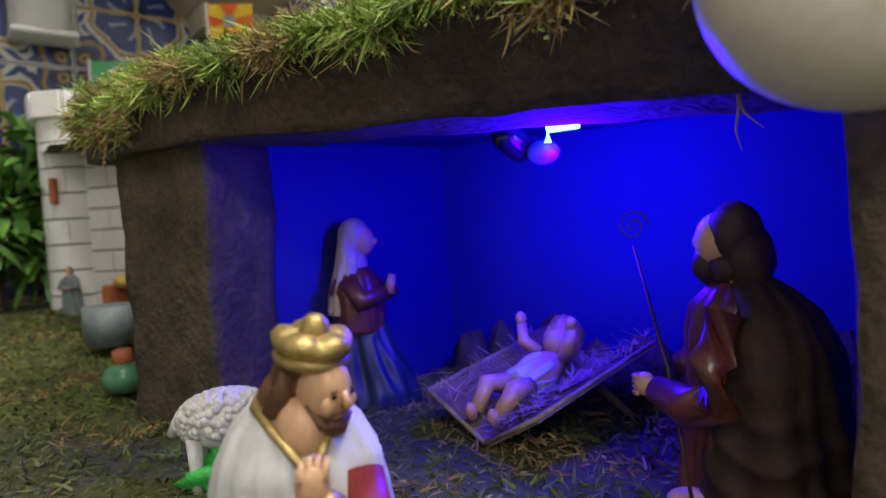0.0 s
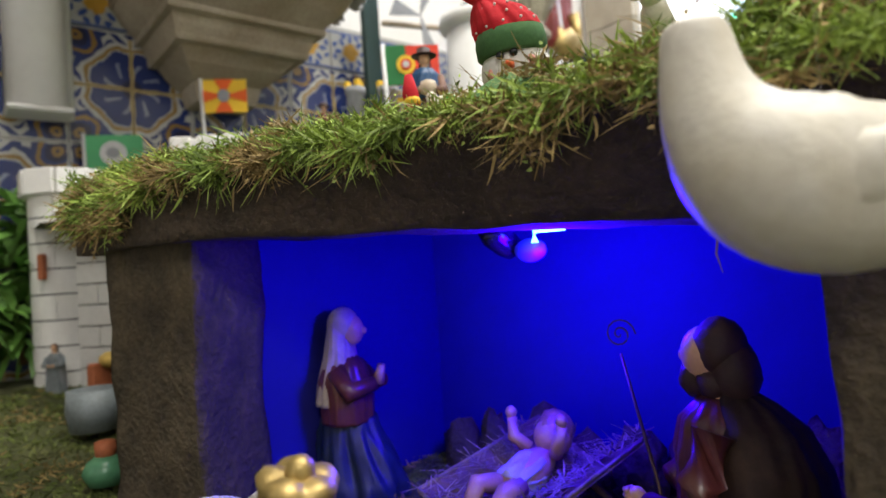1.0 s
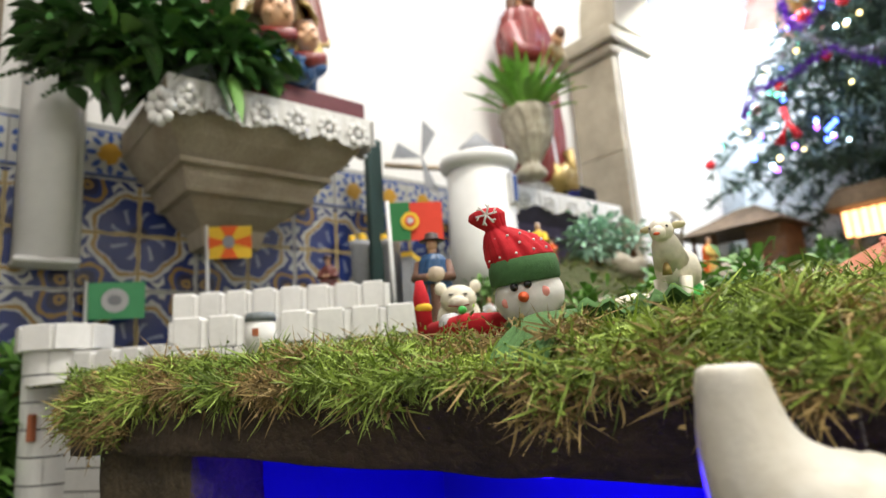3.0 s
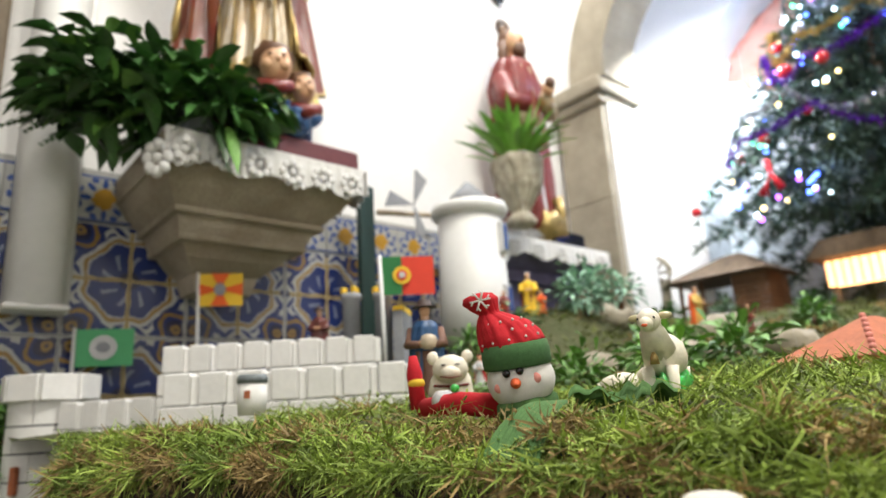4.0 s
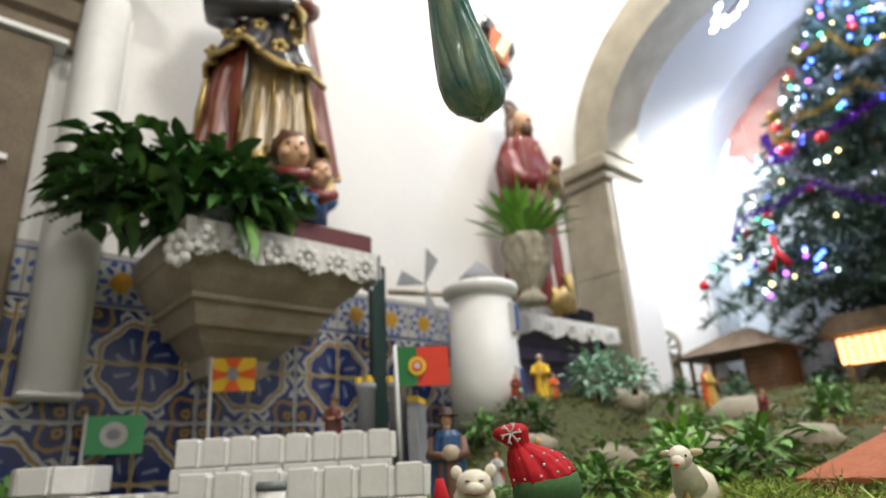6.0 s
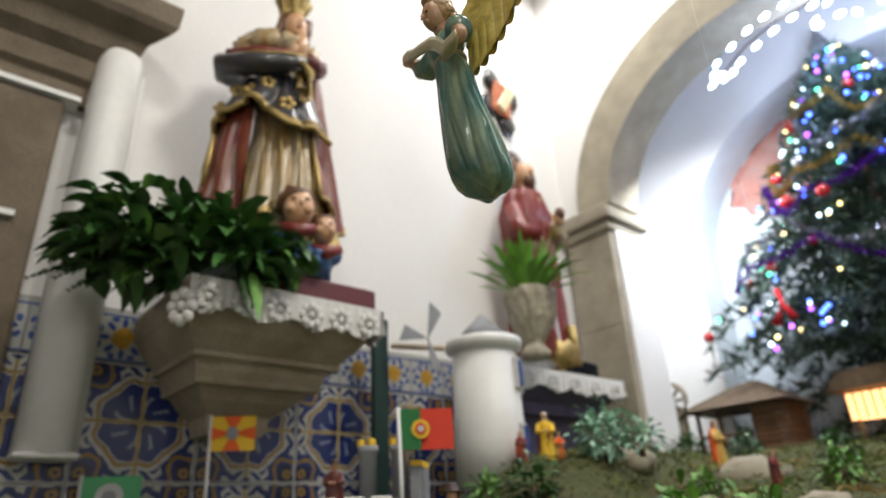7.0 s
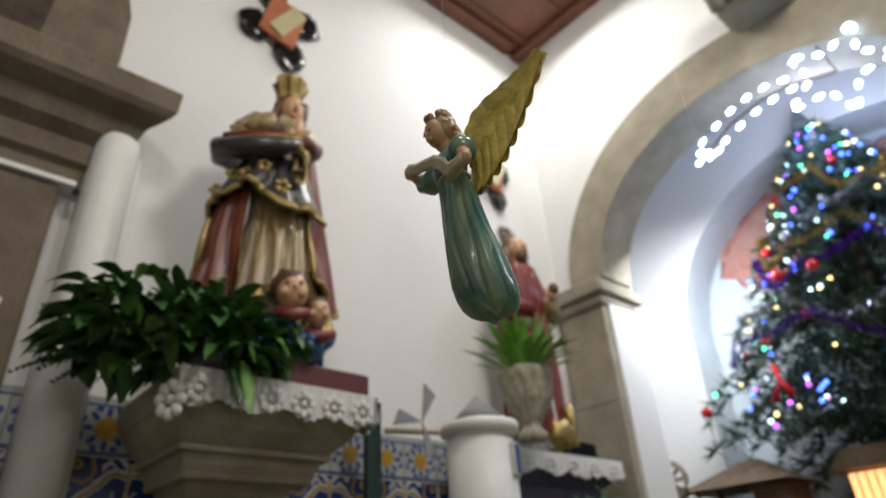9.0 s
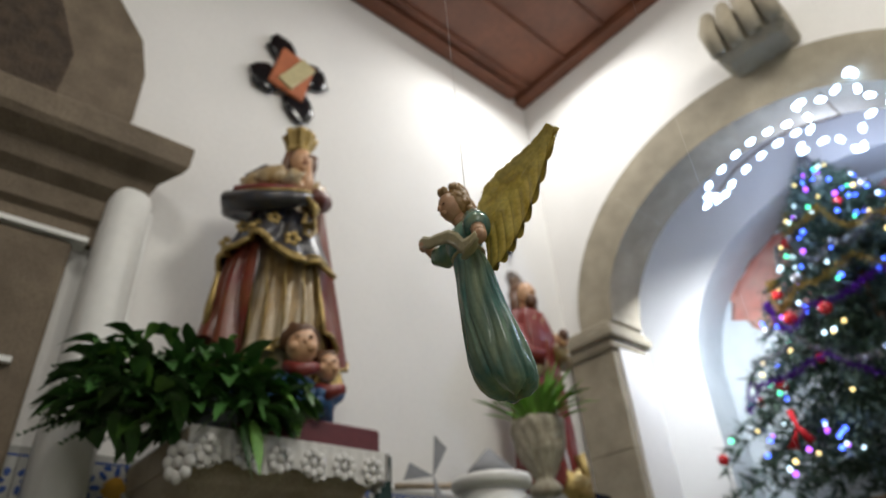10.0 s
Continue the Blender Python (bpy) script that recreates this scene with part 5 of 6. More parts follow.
part("upper_slab", Shape().use("granite", False).prism([(-1.5, 2.72), (.2, 2.72), (.235, 2.85), (.235, 3.05), (.2, 3.2), (.1, 3.34), (-.1, 3.44), (-1.5, 3.5)], lambda a, b: (-1.583, a, b), lambda a, b: (-1.545, a, b)), altar)
# thin dark sheet on the slab: a recess's shade as colour, nothing is hollowed
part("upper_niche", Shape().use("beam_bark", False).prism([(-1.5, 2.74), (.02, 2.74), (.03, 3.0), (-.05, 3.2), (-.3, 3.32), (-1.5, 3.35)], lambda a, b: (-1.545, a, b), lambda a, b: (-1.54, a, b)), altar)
duct = thing("white_duct", None, "white painted round-fronted duct on the wall", "duct")
def duct_ring(z, k=1.0):
    return [(-1.57 + k * .1 * max(0, math.sin(math.pi * i / 20)) ** .55, .287 - k * .06 * math.cos(math.pi * i / 20), z) for i in range(21)]


part("body", Shape().use("white_paint").stack([duct_ring(1.455), duct_ring(2.0), duct_ring(2.53), duct_ring(2.545, .93)]), duct)
part("side_bead", Shape().use("white_paint").tube([(-1.56, .352, 1.458), (-1.56, .352, 2.53)], .009, 10), duct)
part("cap", Shape().use("white_paint", False).box((-1.52, .287, 1.46), (.1, .126, .012), bevel=.004), duct)

# ---- wall shelves with lace cloths ----
mat("lace_cloth", (0.7, 0.69, 0.66), 0.85, vary=0.12, scale=80, bump=0.3)
mat("corbel_stone", (0.47, 0.41, 0.32), 0.8, vary=0.35, scale=12, bump=0.3, grain=12, second=(0.34, 0.28, 0.2))
mat("slate_dark", (0.12, 0.11, 0.22), 0.6, vary=0.3, scale=20, bump=0.2)
mat("plinth_red", (0.12, 0.02, 0.025), 0.5, vary=0.2, scale=30, bump=0.1)


def shelf(y0, y1, depth, z, stone, label, steps, cloth_drop, flowers, faces=(0, 1, 2)):
    t = thing("wall_shelf", None, label, "shelf", "wall shelves")
    for i, (za, zb, k0, k1) in enumerate(steps):
        rings = []
        for zz, k in ((z - za, k0), (z - (za * .5 + zb * .5), (k0 * .62 + k1 * .38)), (z - zb, k1)):
            d, m, h = depth * k, (y0 + y1) / 2, (y1 - y0) / 2 * k
            rings.append([(WX, m - h, zz), (WX + d, m - h, zz), (WX + d, m + h, zz), (WX, m + h, zz)])
        s = Shape().use(stone, False)
        s.stack(rings)
        part("slab" if i == 0 else "moulding", s, t)
    c = thing("lace_cloth", None, "white crocheted lace cloth over the stone shelf", "cloth", "lace cloths")
    s = Shape().use("lace_cloth")
    x1 = WX + depth
    s.box(((WX + x1) / 2, (y0 + y1) / 2, z + .003), (depth, y1 - y0, .004))
    part("top", s, c)

    def wave(a):
        return .006 * math.sin(a * 37) + .004 * math.sin(a * 61 + 1)

    def drop(a):
        return cloth_drop * (1 + .16 * math.sin(a * 23) + .1 * abs(math.sin(a * 75)))
    for face in faces:
        def f(a, b):
            bump = .01 + wave(a * 3 + face) * b
            if face == 0:
                return (x1 + bump, y0 + (y1 - y0) * a, z + .006 - drop(a) * b)
            yy = y0 - bump if face == 1 else y1 + bump
            return (WX + .03 + (depth - .02) * a, yy, z + .006 - drop(a + .3) * b)
        part("hem", Shape().use("lace_cloth").sheet(f, 70, 8), c)
    for k in range(flowers):
        a = (k + .5) / flowers
        p = Vector((x1 + .017, y0 + (y1 - y0) * a, z - cloth_drop * .62))
        fl = Shape().use("lace_cloth")
        for i in range(8):
            an = i * math.pi / 4
            fl.ball((p.x, p.y + .023 * math.cos(an), p.z + .023 * math.sin(an)), (.004, .0098, .0098), 10)
        fl.ball(p, (.005, .009, .009), 8)
        part("crochet_flower", fl, c)
    fl = Shape().use("lace_cloth")
    p = Vector((x1 + .012, y0 - .012, z - cloth_drop * 1.05))
    for i in range(8):
        an = i * math.pi / 4
        fl.ball((p.x + .03 * math.cos(an) * .5, p.y + .03 * math.cos(an) * .5, p.z + .03 * math.sin(an)), (.012, .012, .014), 10)
    fl.ball(p, .012, 8)
    part("crochet_flower", fl, c)
    return t


shelf(.44, .93, .4, 1.80, "corbel_stone", "brown granite corbel shelf with stepped mouldings", [(.0, .058, 1.0, .98), (.058, .128, .96, .74), (.128, .14, .77, .76), (.14, .178, .7, .64), (.178, .19, .66, .64), (.19, .24, .56, .36), (.24, .285, .34, .3)], .07, 6, (0, 2))
shelf(1.58, 2.2, .26, 1.765, "slate_dark", "dark slate wall shelf with stepped mouldings", [(.0, .05, 1.0, .97), (.05, .1, .95, .75), (.1, .14, .78, .76), (.14, .3, .6, .5)], .065, 5)

# ---- large statues: each one mesh ----
mat("gilt_white", (0.52, 0.45, 0.33), 0.36, stretch=0.3, vary=0.35, scale=22, bump=0.1, second=(0.36, 0.21, 0.045), coat=0.2)
mat("dark_blue_gilt", (0.022, 0.03, 0.055), 0.34, vary=0.3, scale=24, bump=0.1, second=(0.06, 0.05, 0.04), coat=0.2)
mat("red_gilt", (0.15, 0.014, 0.012), 0.38, vary=0.35, scale=14, bump=0.1, second=(0.17, 0.05, 0.016))


def wrap(s, c, span, low, high, r_low, r_high, folds, deep, seed=0.0, flat=.75, n=70, m=14):
    """A fall of cloth round a body between two angles; low and high may follow the angle."""
    lo = low if callable(low) else lambda a: low
    hi = high if callable(high) else lambda a: high

    def at(i, j, out=0.0):
        a = span[0] + (span[1] - span[0]) * i
        w = noise.noise(Vector((math.cos(a) * 1.7 + seed, math.sin(a) * 1.7, j * 1.3 + seed)))
        f = abs(math.sin(a * folds * .5 + 2.2 * w + seed))
        r = (r_low + (r_high - r_low) * j) * (1 + deep * (1 - .45 * j) * (.5 - (1 - f) ** 1.8 * 1.5)) + out
        z = lo(a) + (hi(a) - lo(a)) * j
        return (c[0] + r * math.cos(a), c[1] + r * flat * math.sin(a), z)
    s.sheet(lambda i, j: at(i, j), n, m)
    s.sheet(lambda i, j: at(i, j, -.007), n, m)
    return at


def lady():
    """Standing saint, about one metre; faces -y."""
    s = Shape().use("gilt_white")
    s.lathe((0, 0, 0), [(.09, .12), (.09, .3), (.08, .5), (.085, .64), (.06, .76), (.03, .81)], 36, squash=(1, .7))
    wrap(s, (.02, 0), (-3.6, .5), lambda a: .17 + .02 * math.sin(a * 3), .56, .135, .085, 15, .17, 1.0)
    s.use("gold")
    wrap(s, (.02, -.004), (-2.9, -.2), lambda a: .165 + .02 * math.sin(a * 3), lambda a: .19 + .02 * math.sin(a * 3), .136, .134, 15, .17, 1.0, m=2)
    for k in range(5):
        a = -2.5 + k * .42
        s.tube([(.02 + .137 * math.cos(a + .04 * math.sin(j)), .102 * math.sin(a), .22 + .05 * j) for j in range(6)], [.004, .012, .006, .013, .007, .003], 8, flat=.35)
    # red cloak falling on both sides
    s.use("red_gilt")
    wrap(s, (-.03, .02), (2.3, 4.35), lambda a: .2 + .03 * math.sin(a * 4), .56, .19, .13, 11, .2, 2.0)
    right = wrap(s, (.03, .03), (-1.0, 1.3), lambda a: .2 + .04 * math.sin(a * 5), .77, .175, .085, 10, .2, 3.0)
    s.use("gold")
    s.tube([right(0, j / 14) for j in range(15)], [.011 - .0003 * j for j in range(15)], 8, flat=.7)
    s.tube([right(i / 14, 0) for i in range(15)], .009, 8, flat=.7)
    s.tube([(-.21, -.02, .24), (-.205, -.06, .3), (-.19, -.09, .4)], [.008, .011, .006], 8)
    wrap(s, (.13, -.02), (-2.6, .6), .1, .19, .075, .05, 12, .25, 5.0, n=40, m=6)
    # navy and gold over-skirt with a waving gilded hem
    s.use("dark_blue_gilt")

    def hem(a):
        return .475 + .04 * math.sin(a * 2.1 + .2) + .018 * math.sin(5.5 * a)
    apron = wrap(s, (-.015, 0), (-3.75, -.35), hem, .645, .175, .105, 9, .16, 4.0, flat=.78, m=18)
    s.use("gold")
    s.tube([apron(i / 60, 0) for i in range(61)], .0095, 8)
    s.tube([apron(i / 60, .09) for i in range(61)], .0035, 6)
    for i0, j0, r in ((.2, .3, .03), (.34, .55, .026), (.46, .35, .032), (.58, .62, .026), (.7, .35, .03), (.82, .55, .024)):
        q = Vector(apron(i0, j0, .003))
        for k in range(5):
            an = k * 1.257 + i0 * 9
            s.ball(q + Vector((math.cos(an) * r * .55, -.002, math.sin(an) * r * .55)), (r * .42, .006, r * .34), 8)
    s.tube([(.06, -.125, .66), (.085, -.14, .61), (.075, -.14, .55), (.05, -.135, .56), (.055, -.13, .6)], [.02, .026, .022, .016, .01], 12, flat=.5)
    # rolled swag round the waist, dark blue below red
    s.use("dark_blue_gilt")
    s.tube([(-.1, .07, .67), (-.19, .0, .672), (-.185, -.07, .655), (-.1, -.115, .64), (.0, -.13, .648), (.07, -.115, .67)], [.02, .036, .042, .04, .034, .02], 18, flat=.8)
    s.use("robe_red")
    s.tube([(-.1, .06, .7), (-.178, .0, .702), (-.165, -.07, .697), (-.09, -.11, .688), (.0, -.12, .69), (.06, -.105, .7)], [.014, .022, .026, .024, .022, .014], 14, flat=.7)
    s.use("gold").tube([(-.12, .06, .69), (-.216, -.01, .69), (-.2, -.085, .676), (-.1, -.145, .662), (.0, -.156, .668), (.07, -.13, .685)], .005, 8)
    # puffed cream sleeves, dark mantle on the shoulder
    s.use("gilt_white")
    for x, y, z, rx, rz, sd in ((-.105, -.03, .745, .062, .046, 2), (-.05, -.075, .75, .06, .044, 5), (.01, -.09, .735, .05, .036, 7), (-.06, -.02, .775, .07, .04, 3), (.08, -.03, .73, .05, .05, 4)):
        s.ball((x, y, z), (rx, .055, rz), 20, lump=.45, seed=sd)
    s.use("dark_blue_gilt")
    s.tube([(-.15, .02, .74), (-.13, .0, .79), (-.085, -.01, .82), (-.04, .01, .825)], [.022, .036, .036, .026], 14)
    s.use("robe_maroon").tube([(.085, -.02, .75), (.11, -.07, .69), (.075, -.115, .685)], [.03, .034, .024], 14)
    s.use("skin")
    s.tube([(.045, -.12, .68), (.052, -.125, .73), (.052, -.12, .795)], [.02, .022, .009], 12)
    s.tube([(.01, -.115, .7), (.045, -.125, .71)], [.02, .02], 12)
    s.tube([(.02, 0, .79), (.026, -.008, .85)], [.032, .03], 14)
    s.ball((.032, -.018, .878), (.041, .046, .055), 24)
    s.ball((.045, -.06, .872), (.008, .009, .012), 8)
    s.ball((.04, -.048, .838), (.016, .014, .013), 10)
    s.use("robe_red").ball((.044, -.06, .851), (.011, .005, .004), 8)
    s.use("hair_brown")
    for e in (.027, .06):
        s.ball((e, -.056, .886), (.008, .004, .0045), 8)
    s.ball((.018, .012, .893), (.051, .05, .058), 22, lump=.12, seed=4)
    for x in (-.018, .07):
        s.tube([(x + .006, -.02, .91), (x, -.012, .87), (x - .004, .0, .82), (x - .008, .02, .77)], [.016, .02, .02, .014], 12)
    s.use("gold").lathe((.02, .005, .93), [(.038, 0), (.043, .006), (.043, .014), (.039, .02), (.046, .03), (.057, .055), (.062, .07), (.05, .09), (.03, .1), (.012, .112)], 42, fold=.08, count=8)
    # cloud base with cherub heads
    s.use("robe_blue").ball((.02, 0, .07), (.17, .12, .075), 28, lump=.3, seed=6)
    s.ball((.1, -.08, .05), (.075, .055, .05), 18, lump=.35, seed=8)
    s.tube([(.1, -.13, .02), (.135, -.125, .03), (.14, -.12, .055), (.115, -.125, .06)], [.02, .024, .022, .014], 12)
    for cx, cy, r in ((.07, -.12, .056), (.15, -.08, .042)):
        zc = .185 - (cx - .07) * .5
        s.use("skin").ball((cx, cy, zc), (r * .82, r * .85, r), 18)
        s.ball((cx + r * .1, cy - r * .84, zc - r * .08), r * .13, 8)
        for e in (-.42, .42):
            s.ball((cx + e * r, cy - r * .62, zc - r * .28), (r * .3, r * .22, r * .27), 10)
        s.use("hair_brown")
        for e in (-.3, .38):
            s.ball((cx + e * r, cy - r * .8, zc + r * .15), (r * .13, r * .05, r * .08), 8)
        s.ball((cx - .006, cy + r * .2, zc + r * .38), (r * .98, r * .92, r * .8), 18, lump=.4, seed=cx * 30)
        s.use("robe_red").tube([(cx - .045, cy - .02, zc - .065), (cx, cy - .045, zc - .085), (cx + .045, cy - .02, zc - .065)], [.014, .02, .014], 10)
    return s


def sacred():
    """Standing robed saint with one hand on the breast; about 0.9 m; faces -y."""
    s = Shape().use("robe_white")
    s.lathe((0, 0, 0), [(.11, .02), (.115, .06), (.1, .3), (.095, .5), (.1, .62), (.07, .72), (.03, .75)], 40, fold=.06, count=8, twist=2, squash=(1, .75))
    s.use("robe_red")
    s.lathe((.0, -.004, 0), [(.12, .05), (.125, .1), (.117, .3), (.112, .5), (.115, .63), (.085, .73), (.035, .765)], 44, fold=.06, count=7, twist=3, squash=(1, .74))
    s.use("robe_red").tube([(-.09, -.03, .64), (-.115, -.07, .52), (-.05, -.12, .5)], [.04, .044, .03], 16)
    s.use("gilt_white").ball((-.06, -.085, .5), (.036, .034, .05), 18, lump=.3, seed=3)
    s.tube([(.085, -.03, .64), (.1, -.07, .53), (.04, -.115, .57)], [.036, .036, .024], 14)
    s.lathe((0, -.03, 0), [(.06, .5), (.07, .6), (.055, .7)], 24, fold=.05, count=6, squash=(1, .8))
    s.use("skin").ball((.04, -.135, .585), (.026, .02, .028), 12)
    s.tube([(0, 0, .73), (0, -.004, .79)], [.033, .03], 12)
    s.ball((0, -.015, .825), (.043, .046, .056), 20)
    s.ball((0, -.063, .822), (.008, .01, .013), 8)
    s.use("hair_brown").ball((0, .01, .84), (.052, .048, .056), 20, lump=.1, seed=5)
    for sd in (-1, 1):
        s.tube([(sd * .04, .0, .83), (sd * .05, .0, .77), (sd * .048, .0, .7)], [.018, .022, .014], 12)
    s.ball((0, -.045, .785), (.03, .022, .032), 14, lump=.2, seed=2)
    s.ball((.035, -.15, .6), (.022, .018, .024), 12)
    s.use("wire").lathe((0, .03, .9), [(.03, -.01), (.034, 0), (.03, .01)], 20, tilt=Matrix.Rotation(math.radians(90), 4, "X"))
    for i in range(18):
        a = i * math.pi / 9
        s.tube([(.03 * math.cos(a), .03, .91 + .03 * math.sin(a)), (.06 * math.cos(a), .03, .91 + .06 * math.sin(a))], [.006, .002], 6)
    s.use("gold").ball((.03, -.08, .06), (.07, .04, .06), 16, lump=.5, seed=9).tube([(.06, -.09, .03), (.08, -.1, .1), (.06, -.1, .17)], [.02, .014, .02], 10)
    return s


thing("plinth_board", Shape().use("plinth_red", False).box((-1.36, .735, 1.845), (.26, .44, .075), bevel=.006), "dark red painted board under the statue", "board")
thing("saint_statue", lady(), "painted wooden saint statue, gilded robes and crown, folded palms", "statue", at=pose(-1.36, .7, 1.884, 0, 0, 66) @ Matrix.Diagonal((.9, .9, 1.0, 1)))
thing("robed_statue", sacred(), "painted saint statue in red cloak with rayed halo", "statue", at=pose(-1.43, 1.86, 1.775, 0, 0, 85) @ Matrix.Scale(1.06, 4))


def wall_cross(y, z, k, label):
    c = thing("wall_emblem", None, label, "emblem", "wall emblems")
    for i in range(4):
        a = math.radians(25 + 90 * i)
        part("arm", Shape().use("black_bead").ball((WX + .02, y + .075 * k * math.cos(a), z + .1 * k * math.sin(a)), (.014, .042 * k, .048 * k), 14, lump=.4, seed=i), c)
    part("shield", Shape().use("terracotta", False).box((WX + .035, y, z), (.02, .1 * k, .15 * k), tilt=Matrix.Rotation(math.radians(-12), 4, "X"), bevel=.006), c)
    part("band", Shape().use("glaze_cream", False).box((WX + .05, y + .015, z), (.014, .045 * k, .13 * k), tilt=Matrix.Rotation(math.radians(-30), 4, "X"), bevel=.004), c)


wall_cross(.753, 3.41, 1.55, "dark cross with red and cream shield on the wall")
wall_cross(1.92, 3.16, 1.25, "dark cross with red shield on the wall")


# ---- plants on the shelves ----
def leaf(s, p, d, length, width, droop=.3):
    d = d.normalized()
    side = d.cross(Vector((0, 0, 1)))
    side = (side if side.length > .05 else Vector((1, 0, 0))).normalized() + Vector((0, 0, rnd(-.4, .4)))
    vs = []
    for i, w in enumerate((.15, .75, 1.0, .7, .05)):
        t = i / 4
        q = p + d * length * t - Vector((0, 0, droop * length * t * t))
        up = Vector((0, 0, width * .25 * w))
        vs += [q - side * width * w / 2 + up, q, q + side * width * w / 2 + up]
    fs = []
    for i in range(4):
        for j in range(2):
            a = i * 3 + j
            fs.append((a, a + 1, a + 4, a + 3))
    s.add(vs, fs)


def greenery():
    t = thing("leafy_arrangement", None, "dark green arrangement of glossy leaves and ferns on the shelf", "plant")
    c = Vector((-1.2, .45, 1.895))
    part("vase", Shape().use("pottery").lathe((-1.24, .52, 1.805), [(.03, 0), (.045, .03), (.04, .07), (.035, .08)], 18), t)
    for k, mt in ((0, "leaf_dark"), (1, "leaf_dark"), (2, "leaf_mid")):
        s = Shape().use(mt)
        for i in range((420, 320, 130)[k]):
            q = Vector((rnd(-.2, .075), rnd(-.22, .24), rnd(-.045, .1) - .02))
            if q.length > .29 or q.z > .09 - abs(q.y) * .25:
                continue
            d = Vector((q.x * .8 + rnd(-.5, .7), q.y * 1.6 + rnd(-.7, .6), rnd(-.3, .5)))
            leaf(s, c + q, d, rnd(.05, .095), rnd(.026, .046), rnd(.1, .6))
        for i in range(1):
            leaf(s, Vector((-1.165, .53 + rnd(-.03, .04), 1.83)), Vector((.4, rnd(-.4, .4), -.7)), rnd(.07, .11), .035, .5)
        tagged(part("leaves", s, t), kind="stuff")
    s = Shape().use("leaf_dark")
    for i in range(22):
        a = c + Vector((rnd(-.2, -.05), -.1 + rnd(-.05, .05), rnd(-.08, .06)))
        d = Vector((rnd(-.9, .3), -1, rnd(-.3, .2))).normalized()
        length = rnd(.09, .15)
        for j in range(14):
            p = a + d * length * j / 14 - Vector((0, 0, .3 * length * (j / 14) ** 2))
            for sd in (-1, 1):
                e = d.cross(Vector((0, 0, 1))).normalized() * sd + d * .7
                leaf(s, p, e, .034 * (1 - j / 17), .013, .3)
    tagged(part("fern_fronds", s, t), kind="stuff")


greenery()
mat("vase_stone", (0.5, 0.46, 0.36), 0.7, vary=0.4, scale=40, bump=0.6, second=(0.32, 0.28, 0.2))
vase = thing("plant_pot", None, "cream carved stone vase with bright green spiky plant", "potted plant")
vs = Shape().use("vase_stone").lathe((-1.235, 1.6, 1.772), [(.045, 0), (.05, .02), (.03, .045), (.046, .075), (.076, .13), (.092, .21), (.086, .235), (.07, .23)], 48, fold=.045, count=13, twist=60)
part("vase", vs, vase)
ag = Shape().use("leaf_bright")
for i in range(90):
    a = rnd(0, 2 * math.pi)
    leaf(ag, Vector((-1.235 + .03 * math.cos(a), 1.6 + .03 * math.sin(a), 1.985)), Vector((math.cos(a), math.sin(a), rnd(.6, 4.0))), rnd(.17, .3), rnd(.018, .03), rnd(.1, .5))
tagged(part("leaves", ag, vase), kind="stuff")
thing("black_box", Shape().use("black_bead", False).box((-1.37, 1.97, 1.80), (.1, .2, .055), rot=.1, bevel=.004), "flat black box on the lace cloth", "box")
mat("post_green", (0.012, 0.04, 0.035), 0.6, vary=0.2, scale=20, bump=0.1)
gp = thing("green_post", None, "dark green painted wooden board standing upright", "post")
part("board", Shape().use("post_green", False).box((-1.45, 1.12, 1.6), (.02, .066, .58), rot=.3, bevel=.003), gp)
sail = thing("paper_windmill", None, "grey beige paper windmill sails on a stick", "windmill")
part("axle", Shape().use("veil").tube([(-1.4, 1.13, 1.79), (-1.36, 1.33, 1.8)], .009, 8), sail)
for i in range(3):
    a = math.radians(60 + 105 * i)
    d = Vector((.1, math.cos(a), math.sin(a))).normalized() * .1
    e = Vector((.02, math.cos(a + .8), math.sin(a + .8))) * .075
    c = Vector((-1.36, 1.24, 1.82))
    part("sail", Shape().use("paper_grey", False).prism([(0, 0), (1, 0), (.55, 1)], lambda p, q: c + d * p + e * q, lambda p, q: c + d * p + e * q + Vector((.004, 0, 0))), sail)

# ---- windmill, figures and huts on the hills ----
mill = thing("windmill_tower", None, "white round miniature windmill tower with grey conical roof", "windmill")
part("tower", Shape().use("white_paint").lathe((-1.262, 1.385, 0), [(.108, 1.38), (.106, 1.5), (.1, 1.77)], 40), mill)
part("rim", Shape().use("white_paint").lathe((-1.262, 1.385, 0), [(.1, 1.765), (.118, 1.775), (.122, 1.79), (.118, 1.805), (.1, 1.81)], 40), mill)
part("roof", Shape().use("paper_grey").lathe((-1.262, 1.385, 0), [(.09, 1.808), (.05, 1.85), (.006, 1.895)], 32), mill)
for z, h in ((1.69, .1), (1.5, .09)):
    part("window_frame", Shape().use("robe_white", False).box((-1.16, 1.42, z), (.016, .036, h), rot=.35, bevel=.004), mill)
    part("window_pane", Shape().use("frieze_blue", False).box((-1.155, 1.422, z), (.016, .022, h * .8), rot=.35, bevel=.002), mill)


def seat(x, y):
    return upper(x, y) - .003


